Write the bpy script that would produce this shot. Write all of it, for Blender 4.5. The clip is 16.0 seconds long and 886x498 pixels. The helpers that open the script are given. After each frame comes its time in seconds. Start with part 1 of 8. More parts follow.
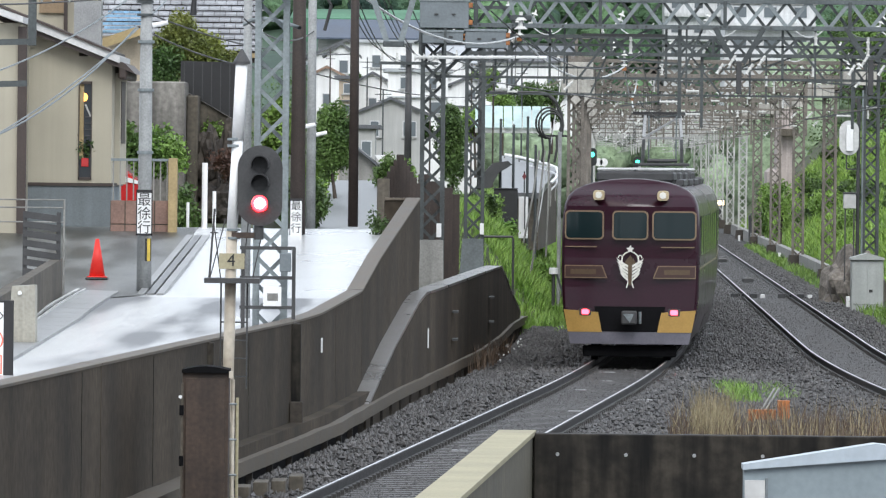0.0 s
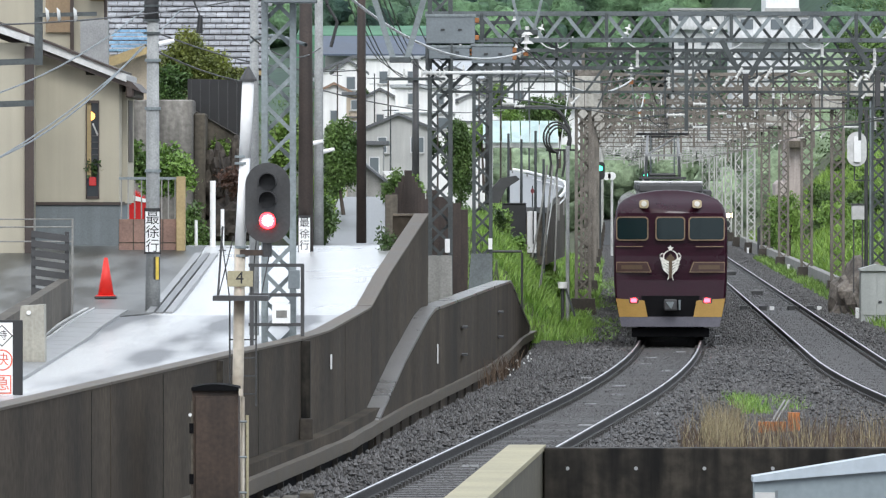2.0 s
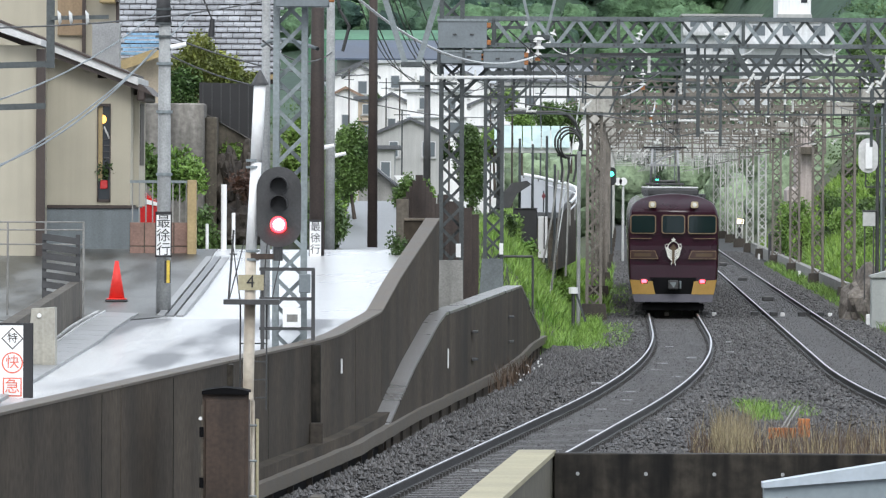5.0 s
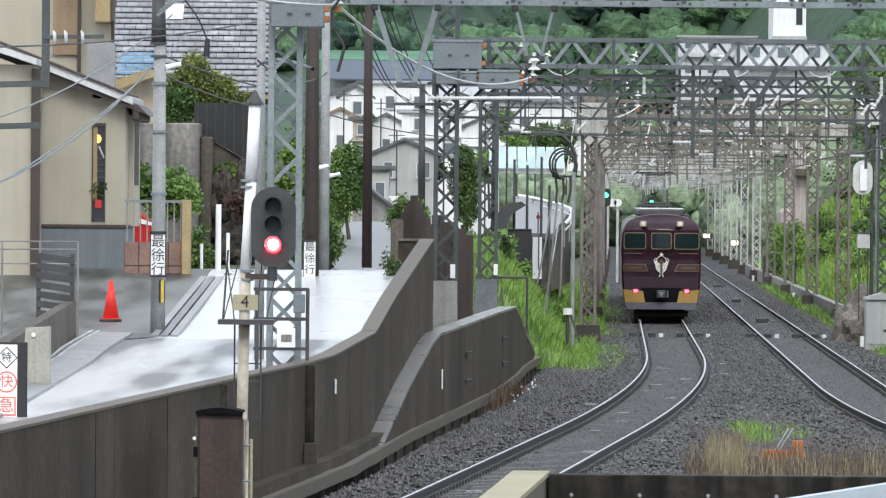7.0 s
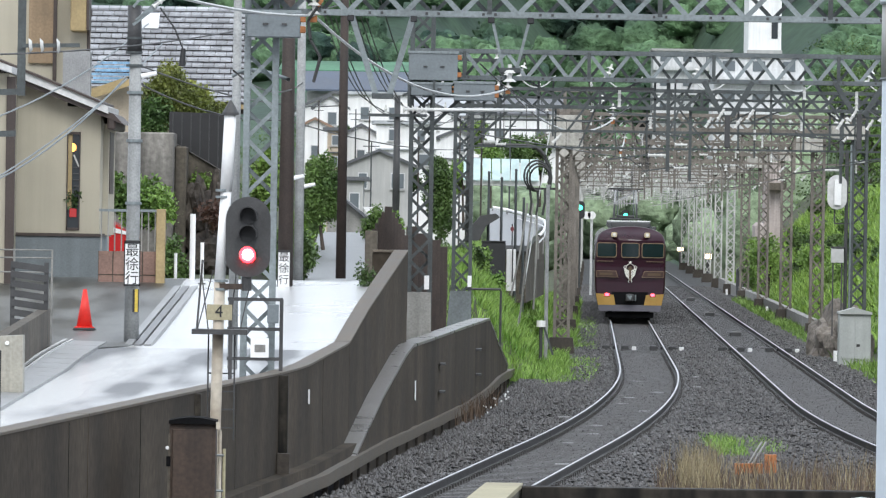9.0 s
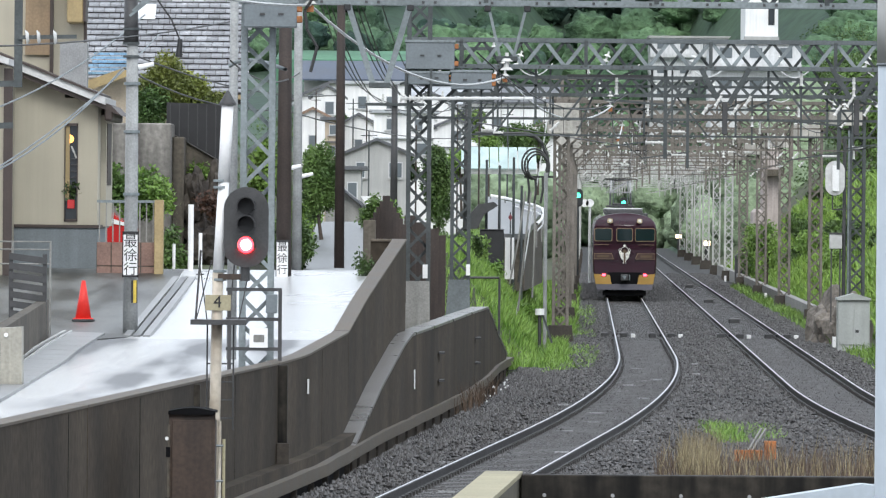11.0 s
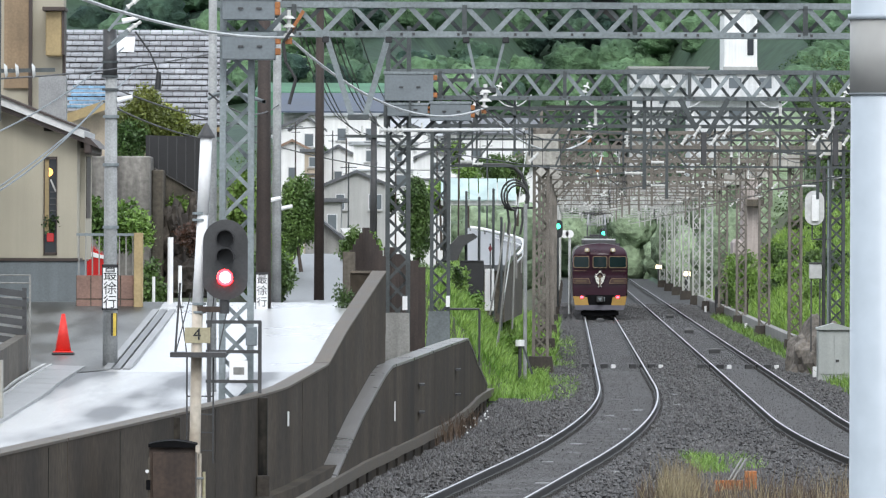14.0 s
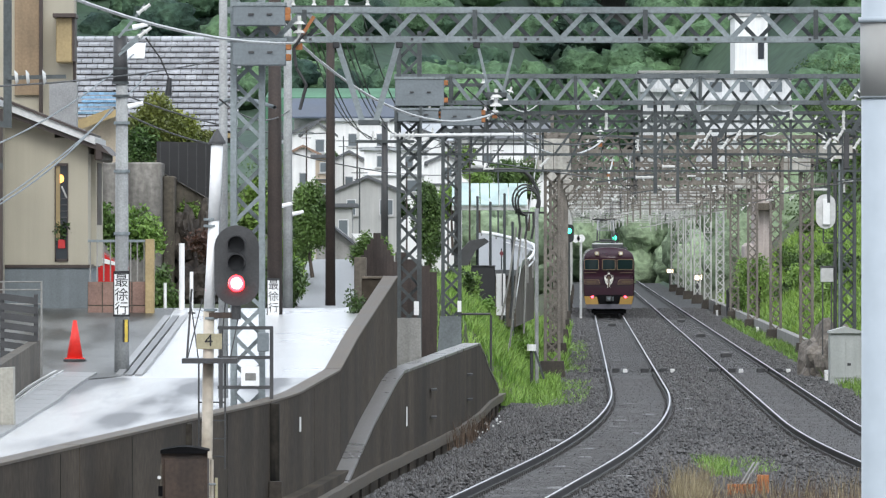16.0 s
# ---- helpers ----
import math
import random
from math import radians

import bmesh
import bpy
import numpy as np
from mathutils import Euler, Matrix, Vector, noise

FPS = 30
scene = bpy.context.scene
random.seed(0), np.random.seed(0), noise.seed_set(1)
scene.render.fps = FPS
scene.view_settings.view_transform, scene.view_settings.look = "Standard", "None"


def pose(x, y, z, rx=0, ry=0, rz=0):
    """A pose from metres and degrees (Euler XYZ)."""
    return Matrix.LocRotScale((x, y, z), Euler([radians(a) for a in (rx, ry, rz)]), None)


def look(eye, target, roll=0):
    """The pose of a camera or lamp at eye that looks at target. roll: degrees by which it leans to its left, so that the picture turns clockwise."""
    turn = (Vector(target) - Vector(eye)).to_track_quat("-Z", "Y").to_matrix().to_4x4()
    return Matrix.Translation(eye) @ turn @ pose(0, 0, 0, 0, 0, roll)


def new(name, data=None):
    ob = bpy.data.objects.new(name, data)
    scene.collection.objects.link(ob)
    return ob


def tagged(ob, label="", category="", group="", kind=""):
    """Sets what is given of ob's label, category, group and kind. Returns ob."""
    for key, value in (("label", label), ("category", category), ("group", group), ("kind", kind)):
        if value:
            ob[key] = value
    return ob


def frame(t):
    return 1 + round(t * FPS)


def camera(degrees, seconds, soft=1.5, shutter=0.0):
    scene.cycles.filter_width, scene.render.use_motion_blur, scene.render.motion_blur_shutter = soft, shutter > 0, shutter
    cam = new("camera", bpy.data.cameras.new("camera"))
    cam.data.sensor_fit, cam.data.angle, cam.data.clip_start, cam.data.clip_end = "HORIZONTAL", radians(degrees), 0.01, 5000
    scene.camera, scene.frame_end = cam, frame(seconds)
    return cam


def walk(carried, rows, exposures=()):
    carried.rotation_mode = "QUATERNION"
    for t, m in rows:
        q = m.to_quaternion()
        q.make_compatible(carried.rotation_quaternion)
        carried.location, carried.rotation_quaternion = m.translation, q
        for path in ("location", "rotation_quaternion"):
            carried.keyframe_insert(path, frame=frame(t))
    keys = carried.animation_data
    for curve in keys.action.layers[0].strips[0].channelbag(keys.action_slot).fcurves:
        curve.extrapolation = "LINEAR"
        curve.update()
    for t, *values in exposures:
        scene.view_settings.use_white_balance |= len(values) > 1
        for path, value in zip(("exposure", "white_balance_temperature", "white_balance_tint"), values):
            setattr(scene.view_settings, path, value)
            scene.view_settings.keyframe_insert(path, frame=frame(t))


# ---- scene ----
cam = camera(6.411, 16.0, soft=1.25)
walk(cam, [
    (0, pose(-0.011, 0, 3.95, 89.3905, -0.6065, 0.1639)),
    (0.5, pose(-0.01, 0, 3.95, 89.3789, -0.4909, 0.1660)),
    (1, pose(-0.004, 0, 3.95, 89.4518, -0.1750, 0.1972)),
    (1.5, pose(0, 0, 3.95, 89.5005, 0.0801, 0.2121)),
    (2, pose(0, 0, 3.95, 89.5020, -0.0190, 0.2244)),
    (2.5, pose(0, 0, 3.95, 89.4825, -0.0696, 0.2522)),
    (3, pose(-0.002, 0, 3.95, 89.4655, -0.3366, 0.2645)),
    (3.5, pose(0, 0, 3.95, 89.4831, -0.3760, 0.2591)),
    (4, pose(0, 0, 3.95, 89.5124, -0.1569, 0.3024)),
    (6.5, pose(0, 0, 3.95, 89.6103, -0.5072, 0.3074)),
    (7, pose(-0.003, 0, 3.95, 89.6854, -0.4680, 0.2655)),
    (7.5, pose(-0.006, 0, 3.95, 89.7423, -0.2724, 0.2496)),
    (8, pose(-0.009, 0, 3.95, 89.8108, -0.2386, 0.1600)),
    (8.5, pose(-0.012, 0, 3.95, 89.8477, -0.7009, 0.0932)),
    (9, pose(-0.014, 0, 3.95, 89.7704, -0.9041, 0.0763)),
    (11.5, pose(-0.011, 0, 3.95, 89.6886, -0.4265, 0.0585)),
    (12, pose(-0.009, 0, 3.95, 89.7209, -0.4157, 0.0572)),
    (12.5, pose(-0.004, 0, 3.95, 89.7695, -0.4931, 0.0378)),
    (13, pose(-0.002, 0, 3.95, 89.8333, -0.2388, 0.0108)),
    (13.5, pose(0, 0, 3.95, 89.8959, -0.2175, -0.0554)),
    (14, pose(0, 0, 3.95, 89.9187, -0.2337, -0.0814)),
    (14.5, pose(0, 0, 3.95, 89.9307, -0.0899, -0.0937)),
    (15, pose(0, 0, 3.95, 89.9437, -0.1558, -0.0972)),
    (15.5, pose(0, 0, 3.95, 89.9572, 0.0655, -0.0597)),
    (16, pose(0, 0, 3.95, 89.9550, -0.0000, 0.0000)),
])

# ---- world and light: an overcast, rainy day ----
world = bpy.data.worlds.new("overcast_sky")
scene.world = world
world.use_nodes = True
wn = world.node_tree.nodes
sky = wn.new("ShaderNodeTexSky")
sky.sky_type = "NISHITA"
sky.sun_disc = False
sky.sun_elevation = radians(52)
sky.sun_rotation = radians(205)
sky.dust_density = 6.0
sky_dim = wn.new("ShaderNodeVectorMath")
sky_dim.operation = "SCALE"
sky_dim.inputs["Scale"].default_value = 0.10
cloud = wn.new("ShaderNodeMix")
cloud.data_type = "RGBA"
cloud.inputs[0].default_value = 0.8
cloud.inputs[7].default_value = (0.885, 0.967, 1.075, 1)
wl = world.node_tree.links
wl.new(sky.outputs[0], sky_dim.inputs[0])
wl.new(sky_dim.outputs[0], cloud.inputs[6])
wl.new(cloud.outputs[2], wn["Background"].inputs["Color"])
wn["Background"].inputs["Strength"].default_value = 0.95

sun_data = bpy.data.lights.new("sun", "SUN")
sun_data.energy = 0.9
sun_data.angle = radians(25)
sun_data.color = (0.98, 1.0, 0.98)
sun = new("sun", sun_data)
sun.matrix_world = look((20, -60, 90), (0, 60, 0))
scene.view_settings.exposure = 0.72


# ---- materials ----
def mat(name, base, rough=0.7, var=0.25, scale=3.0, fine=40.0, bump=0.15, metal=0.0, island=0.0, streak=0.0, tint=None, spec=0.5, film=0.0, streaks=(2.6, 2.6, 0.13), stretch=None):
    """A surface with variation at two sizes; tint: a second colour in patches; streak: upright weathering marks."""
    m = bpy.data.materials.new(name)
    m.use_nodes = True
    nt = m.node_tree
    n, l = nt.nodes, nt.links
    bs = n["Principled BSDF"]
    bs.inputs["Roughness"].default_value = rough
    bs.inputs["Metallic"].default_value = metal
    bs.inputs["Specular IOR Level"].default_value = spec
    tc = n.new("ShaderNodeTexCoord")
    big, small = n.new("ShaderNodeTexNoise"), n.new("ShaderNodeTexNoise")
    big.inputs["Scale"].default_value, small.inputs["Scale"].default_value = scale, fine
    big.inputs["Detail"].default_value, small.inputs["Detail"].default_value = 5, 3
    if stretch:
        sm = n.new("ShaderNodeMapping")
        sm.inputs["Scale"].default_value = stretch
        l.new(tc.outputs["Object"], sm.inputs["Vector"])
        l.new(sm.outputs[0], big.inputs["Vector"])
    else:
        l.new(tc.outputs["Object"], big.inputs["Vector"])
    l.new(tc.outputs["Object"], small.inputs["Vector"])
    lo = [max(0.0, c * (1 - var)) for c in base]
    hi = [min(1.0, c * (1 + var)) for c in base] if tint is None else list(tint)
    ramp = n.new("ShaderNodeValToRGB")
    ramp.color_ramp.elements[0].position, ramp.color_ramp.elements[1].position = (0.42, 0.58) if stretch else (0.33, 0.68)
    ramp.color_ramp.elements[0].color, ramp.color_ramp.elements[1].color = (*lo, 1), (*hi, 1)
    l.new(big.outputs["Fac"], ramp.inputs["Fac"])
    col = ramp.outputs["Color"]
    mul = n.new("ShaderNodeMix")
    mul.data_type, mul.blend_type = "RGBA", "MULTIPLY"
    mul.inputs[0].default_value = 1.0
    grain = n.new("ShaderNodeMapRange")
    grain.inputs["From Min"].default_value, grain.inputs["From Max"].default_value = 0.3, 0.7
    grain.inputs["To Min"].default_value, grain.inputs["To Max"].default_value = 1 - var, 1 + var * 0.6
    l.new(small.outputs["Fac"], grain.inputs["Value"])
    l.new(col, mul.inputs[6])
    l.new(grain.outputs[0], mul.inputs[7])
    col = mul.outputs[2]
    if streak:
        mp = n.new("ShaderNodeMapping")
        mp.inputs["Scale"].default_value = streaks
        st = n.new("ShaderNodeTexNoise")
        st.inputs["Scale"].default_value, st.inputs["Detail"].default_value = 2.0, 6
        l.new(tc.outputs["Object"], mp.inputs["Vector"])
        l.new(mp.outputs[0], st.inputs["Vector"])
        sr = n.new("ShaderNodeMapRange")
        sr.inputs["From Min"].default_value, sr.inputs["From Max"].default_value = 0.35, 0.7
        sr.inputs["To Min"].default_value, sr.inputs["To Max"].default_value = 1.0 - streak, 1.0 + streak * 0.5
        l.new(st.outputs["Fac"], sr.inputs["Value"])
        m2 = n.new("ShaderNodeMix")
        m2.data_type, m2.blend_type = "RGBA", "MULTIPLY"
        m2.inputs[0].default_value = 1.0
        l.new(col, m2.inputs[6])
        l.new(sr.outputs[0], m2.inputs[7])
        col = m2.outputs[2]
    if island:
        geo = n.new("ShaderNodeNewGeometry")
        inf = n.new("ShaderNodeObjectInfo")
        add = n.new("ShaderNodeMath")
        add.operation = "ADD"
        l.new(geo.outputs["Random Per Island"], add.inputs[0])
        l.new(inf.outputs["Random"], add.inputs[1])
        ir = n.new("ShaderNodeMapRange")
        ir.inputs["From Max"].default_value = 2.0
        ir.inputs["To Min"].default_value, ir.inputs["To Max"].default_value = 1 - island, 1 + island
        l.new(add.outputs[0], ir.inputs["Value"])
        m3 = n.new("ShaderNodeMix")
        m3.data_type, m3.blend_type = "RGBA", "MULTIPLY"
        m3.inputs[0].default_value = 1.0
        l.new(col, m3.inputs[6])
        l.new(ir.outputs[0], m3.inputs[7])
        col = m3.outputs[2]
    l.new(col, bs.inputs["Base Color"])
    rv = n.new("ShaderNodeMapRange")
    rv.inputs["To Min"].default_value, rv.inputs["To Max"].default_value = max(0.03, rough - 0.12), min(1, rough + 0.12)
    l.new(big.outputs["Fac"], rv.inputs["Value"])
    l.new(rv.outputs[0], bs.inputs["Roughness"])
    if bump:
        bp = n.new("ShaderNodeBump")
        bp.inputs["Strength"].default_value, bp.inputs["Distance"].default_value = bump, 0.02
        l.new(small.outputs["Fac"], bp.inputs["Height"])
        l.new(bp.outputs[0], bs.inputs["Normal"])
        if film:
            bs.inputs["Coat Weight"].default_value, bs.inputs["Coat Roughness"].default_value, bs.inputs["Coat IOR"].default_value = film, 0.22, 1.6
            l.new(bp.outputs[0], bs.inputs["Coat Normal"])
            if stretch:
                wet = n.new("ShaderNodeMapRange")
                wet.inputs["From Min"].default_value, wet.inputs["From Max"].default_value = 0.42, 0.56
                wet.inputs["To Min"].default_value, wet.inputs["To Max"].default_value = 0.12, film
                l.new(big.outputs["Fac"], wet.inputs["Value"])
                l.new(wet.outputs[0], bs.inputs["Coat Weight"])
    return m


def leaf_mat(name, base, tip):
    m = mat(name, base, 0.55, 0.3, 0.6, 8.0, 0.0, island=0.45, tint=tip)
    return m


def glow(name, colour, strength):
    m = bpy.data.materials.new(name)
    m.use_nodes = True
    bs = m.node_tree.nodes["Principled BSDF"]
    bs.inputs["Base Color"].default_value = (*colour, 1)
    bs.inputs["Emission Color"].default_value = (*colour, 1)
    bs.inputs["Emission Strength"].default_value = strength
    return m


def glass_mat(name, base, rough=0.05):
    m = bpy.data.materials.new(name)
    m.use_nodes = True
    bs = m.node_tree.nodes["Principled BSDF"]
    bs.inputs["Base Color"].default_value = (*base, 1)
    bs.inputs["Roughness"].default_value = rough
    bs.inputs["Coat Weight"].default_value = 0.2
    bs.inputs["Specular IOR Level"].default_value = 0.35
    return m


# bed much darker than the stones: the gaps' shade is in its colour
M_BALLAST = mat("ballast", (0.025, 0.0242, 0.0245), 0.75, 0.4, 0.35, 14.0, 0.9)
M_STONE = mat("ballast_stone", (0.084, 0.081, 0.081), 0.6, 0.25, 0.8, 12.0, 0.3, island=0.85)
M_EARTH = mat("earth", (0.10, 0.095, 0.07), 0.9, 0.4, 0.2, 3.0, 0.5, tint=(0.07, 0.10, 0.03))
M_RAILSIDE = mat("rail_web_rust", (0.022, 0.019, 0.019), 0.6, 0.3, 3, 60, 0.2)
M_RAILTOP = mat("rail_head_steel", (0.64, 0.64, 0.65), 0.36, 0.1, 2, 60, 0.03, metal=1.0)
M_SLEEPER = mat("sleeper_concrete", (0.042, 0.039, 0.038), 0.45, 0.3, 2, 30, 0.3, island=0.25)
M_WALL = mat("wet_concrete_wall", (0.070, 0.055, 0.040), 0.8, 0.3, 0.5, 7, 0.2, streak=0.42, island=0.06, spec=0.2, streaks=(0.5, 0.22, 0.09))
M_PIT = mat("stained_pit_wall", (0.034, 0.029, 0.023), 0.7, 0.5, 1.6, 9, 0.2, streak=0.95, spec=0.25, streaks=(2.6, 2.6, 0.22))
M_OLIVE = mat("olive_concrete", (0.12, 0.108, 0.078), 0.75, 0.2, 1.2, 14, 0.15, streak=0.2)
M_COPING = mat("concrete_coping", (0.19, 0.18, 0.17), 0.3, 0.2, 1.2, 30, 0.2)
M_COPEDARK = mat("weathered_coping", (0.104, 0.083, 0.060), 0.55, 0.25, 1.2, 30, 0.2)
# asphalt base near white: the sky's reflection on the wet street is painted in
M_ROAD = mat("wet_street_painted_sheen", (0.78, 0.78, 0.785), 0.3, 0.1, 0.35, 60, 0.3, tint=(0.66, 0.665, 0.67), spec=0.9, film=1.0)
M_LANE = mat("wet_lane", (0.17, 0.175, 0.18), 0.4, 0.25, 0.8, 12, 0.2, spec=0.6)
# pale patches paint sky reflection over grey asphalt; the coat varies with them
M_APRON = mat("wet_asphalt_sheen_patches", (0.20, 0.205, 0.215), 0.55, 0.12, 0.8, 60, 0.3, tint=(0.66, 0.665, 0.67), spec=0.3, film=1.0, stretch=(1.0, 0.085, 1.0))
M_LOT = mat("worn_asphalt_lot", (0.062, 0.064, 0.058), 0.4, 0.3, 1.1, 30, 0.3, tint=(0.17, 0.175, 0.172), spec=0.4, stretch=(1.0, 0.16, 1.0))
M_GUTTER = mat("gutter_concrete", (0.30, 0.305, 0.31), 0.4, 0.2, 2, 30, 0.15)
M_CONC = mat("grey_concrete", (0.26, 0.255, 0.24), 0.7, 0.2, 1, 25, 0.2, streak=0.2)
M_STAINED = mat("stained_grey_concrete", (0.19, 0.18, 0.165), 0.8, 0.3, 0.7, 10, 0.3, streak=0.5, streaks=(1.6, 1.6, 0.2))
M_ROOT = mat("dark_rock_and_roots", (0.045, 0.036, 0.031), 0.85, 0.5, 1.5, 8, 0.5, tint=(0.10, 0.085, 0.07))
M_CONCDARK = mat("mossy_concrete", (0.105, 0.09, 0.07), 0.8, 0.3, 0.8, 12, 0.3, streak=0.35)
M_STEEL = mat("galvanised_steel", (0.21, 0.24, 0.25), 0.5, 0.2, 1.5, 20, 0.05, metal=0.25)
# dark weathered steel; on back laces it stands for shade
M_STEELDK = mat("weathered_and_shaded_steel", (0.068, 0.078, 0.08), 0.6, 0.25, 1.5, 20, 0.05, metal=0.2)
M_STEELMID = mat("grey_beam_steel", (0.115, 0.132, 0.138), 0.55, 0.22, 1.5, 20, 0.05, metal=0.2)
M_ENDBOX = mat("pale_end_box", (0.46, 0.44, 0.40), 0.6, 0.2, 1.2, 16, 0.05, streak=0.25)
M_STEELOLD = mat("brown_lattice_steel", (0.172, 0.152, 0.132), 0.65, 0.3, 1.5, 20, 0.05, metal=0.1)
M_PANEL = mat("grey_panel", (0.16, 0.185, 0.20), 0.5, 0.12, 1.5, 20, 0.03)
M_POLE = mat("concrete_pole", (0.34, 0.35, 0.35), 0.65, 0.2, 2, 30, 0.1, streak=0.15)
M_WOODPOLE = mat("dark_brown_pole", (0.046, 0.033, 0.028), 0.7, 0.25, 2, 30, 0.1, streak=0.2)
M_WHITE = mat("white_paint", (0.82, 0.82, 0.82), 0.4, 0.05, 2, 20, 0.03)
M_WHITEWORN = mat("worn_white_paint", (0.52, 0.52, 0.51), 0.5, 0.12, 1.2, 12, 0.05, tint=(0.66, 0.66, 0.66))
M_TUBE = mat("worn_cream_tube", (0.44, 0.37, 0.285), 0.5, 0.18, 1.2, 12, 0.05, tint=(0.58, 0.53, 0.45))
# lattice steel lightened for the far portals: rain haze put into the colour
M_STEELFAR = mat("hazed_lattice_steel", (0.47, 0.47, 0.455), 0.6, 0.25, 1.5, 20, 0.05)
M_BLACK = mat("black_paint", (0.018, 0.018, 0.02), 0.5, 0.2, 4, 40, 0.05)
M_DARK = mat("dark_grey_paint", (0.05, 0.05, 0.052), 0.5, 0.2, 4, 40, 0.05)
M_BOXBROWN = mat("rusty_brown_box", (0.062, 0.040, 0.029), 0.6, 0.3, 2.2, 18, 0.1, streak=0.4)
M_ORANGE = mat("orange_cone", (0.78, 0.032, 0.022), 0.45, 0.1, 3, 40, 0.02)
M_INS = mat("porcelain", (0.62, 0.62, 0.60), 0.2, 0.05, 3, 30, 0.0)
M_INSBROWN = mat("orange_fitting", (0.34, 0.13, 0.04), 0.5, 0.2, 3, 30, 0.0)
M_WIRE = mat("dark_wire", (0.03, 0.03, 0.03), 0.5, 0.1, 3, 30, 0.0)
M_WIRELT = mat("bright_wire", (0.62, 0.63, 0.63), 0.4, 0.1, 3, 30, 0.0)
M_BEIGE = mat("beige_render", (0.43, 0.395, 0.315), 0.8, 0.06, 1.0, 60, 0.1, streak=0.06)
M_HOUSEGREY = mat("blue_grey_base", (0.18, 0.205, 0.22), 0.7, 0.12, 1.0, 40, 0.1, streak=0.12)
M_TRIMDK = mat("dark_brown_trim", (0.05, 0.035, 0.03), 0.5, 0.2, 2, 30, 0.05)
M_TILEBROWN = mat("brown_wall_tile", (0.20, 0.12, 0.095), 0.6, 0.2, 2, 30, 0.1, island=0.2)
M_ROOFTILE = mat("grey_roof_tile", (0.40, 0.41, 0.435), 0.25, 0.2, 1.0, 20, 0.1, island=0.35)
M_ROOFBLUE = mat("blue_roof_tile", (0.20, 0.34, 0.47), 0.35, 0.25, 1.0, 20, 0.1, island=0.35)
M_GLASSDK = glass_mat("dark_glass", (0.02, 0.025, 0.03))
M_GLASSPALE = glass_mat("pale_far_glass", (0.13, 0.15, 0.165), 0.15)
M_LEAF = leaf_mat("leaf_green", (0.05, 0.11, 0.025), (0.13, 0.22, 0.05))
M_LEAFMID = leaf_mat("leaf_mid", (0.035, 0.085, 0.02), (0.10, 0.17, 0.04))
M_FOOTING = mat("dark_footing", (0.045, 0.037, 0.03), 0.8, 0.3, 1.5, 14, 0.2)
M_LEAFLT = leaf_mat("leaf_light", (0.11, 0.22, 0.035), (0.23, 0.36, 0.08))
M_GRASS = leaf_mat("grass_green", (0.12, 0.27, 0.03), (0.27, 0.42, 0.09))
M_STRAW = leaf_mat("dry_grass", (0.22, 0.165, 0.09), (0.40, 0.34, 0.20))
M_STRAWDK = leaf_mat("brown_weeds", (0.07, 0.045, 0.032), (0.15, 0.10, 0.065))
M_BARK = mat("bark", (0.07, 0.055, 0.045), 0.9, 0.3, 3, 25, 0.4)
M_FOREST = mat("far_forest", (0.045, 0.09, 0.066), 0.9, 0.3, 0.04, 0.6, 0.3, tint=(0.06, 0.11, 0.06))
M_MAROON = mat("maroon_train_paint", (0.026, 0.0040, 0.012), 0.3, 0.12, 0.8, 20, 0.0, spec=0.22)
M_GOLD = mat("gold_paint", (0.46, 0.28, 0.08), 0.35, 0.1, 2, 30, 0.0, metal=0.3)
M_GOLDLINE = mat("gold_line", (0.23, 0.16, 0.10), 0.35, 0.1, 2, 30, 0.0, metal=0.3)
M_TRAINROOF = mat("train_roof", (0.22, 0.22, 0.23), 0.3, 0.15, 1, 20, 0.05)
M_SILVER = mat("silver_emblem", (0.80, 0.78, 0.72), 0.3, 0.1, 3, 30, 0.0, metal=0.3)
for gloss, weight in ((M_MAROON, 0.35), (M_TRAINROOF, 1.0)):
    gloss.node_tree.nodes["Principled BSDF"].inputs["Coat Weight"].default_value = weight
    gloss.node_tree.nodes["Principled BSDF"].inputs["Coat Roughness"].default_value = 0.03
# dull near black: train underframe, and painted shade under kerb and at coupler
M_UNDER = mat("underframe_and_shade", (0.007, 0.007, 0.008), 0.9, 0.2, 2, 30, 0.1, spec=0.1)
M_GLASS = glass_mat("train_glass", (0.008, 0.018, 0.02), 0.12)
M_SKIRT = mat("grey_skirt", (0.12, 0.115, 0.14), 0.4, 0.15, 2, 30, 0.05)
G_CORE = glow("red_lamp_core", (1.0, 0.48, 0.42), 7.0)
G_RED = glow("red_lamp", (1.0, 0.012, 0.018), 14.0)
G_TAIL = glow("tail_lamp", (1.0, 0.028, 0.045), 10.0)
G_GREEN = glow("green_lamp", (0.05, 1.0, 0.55), 3.5)
G_WARM = glow("warm_lamp", (1.0, 0.50, 0.10), 1.6)
G_WHITE = glow("white_lamp", (1.0, 0.80, 0.50), 3.0)


# ---- mesh helpers ----
def mesh_of(bm, material, smooth=False):
    me = bpy.data.meshes.new("mesh")
    bm.normal_update()
    bm.to_mesh(me)
    bm.free()
    me.materials.append(material)
    if smooth:
        for p in me.polygons:
            p.use_smooth = True
    return me


def part(name, bm, material, parent=None, label="", smooth=False):
    ob = new(name, mesh_of(bm, material, smooth))
    if parent is not None:
        ob.parent = parent
    if label:
        tagged(ob, label)
    return ob


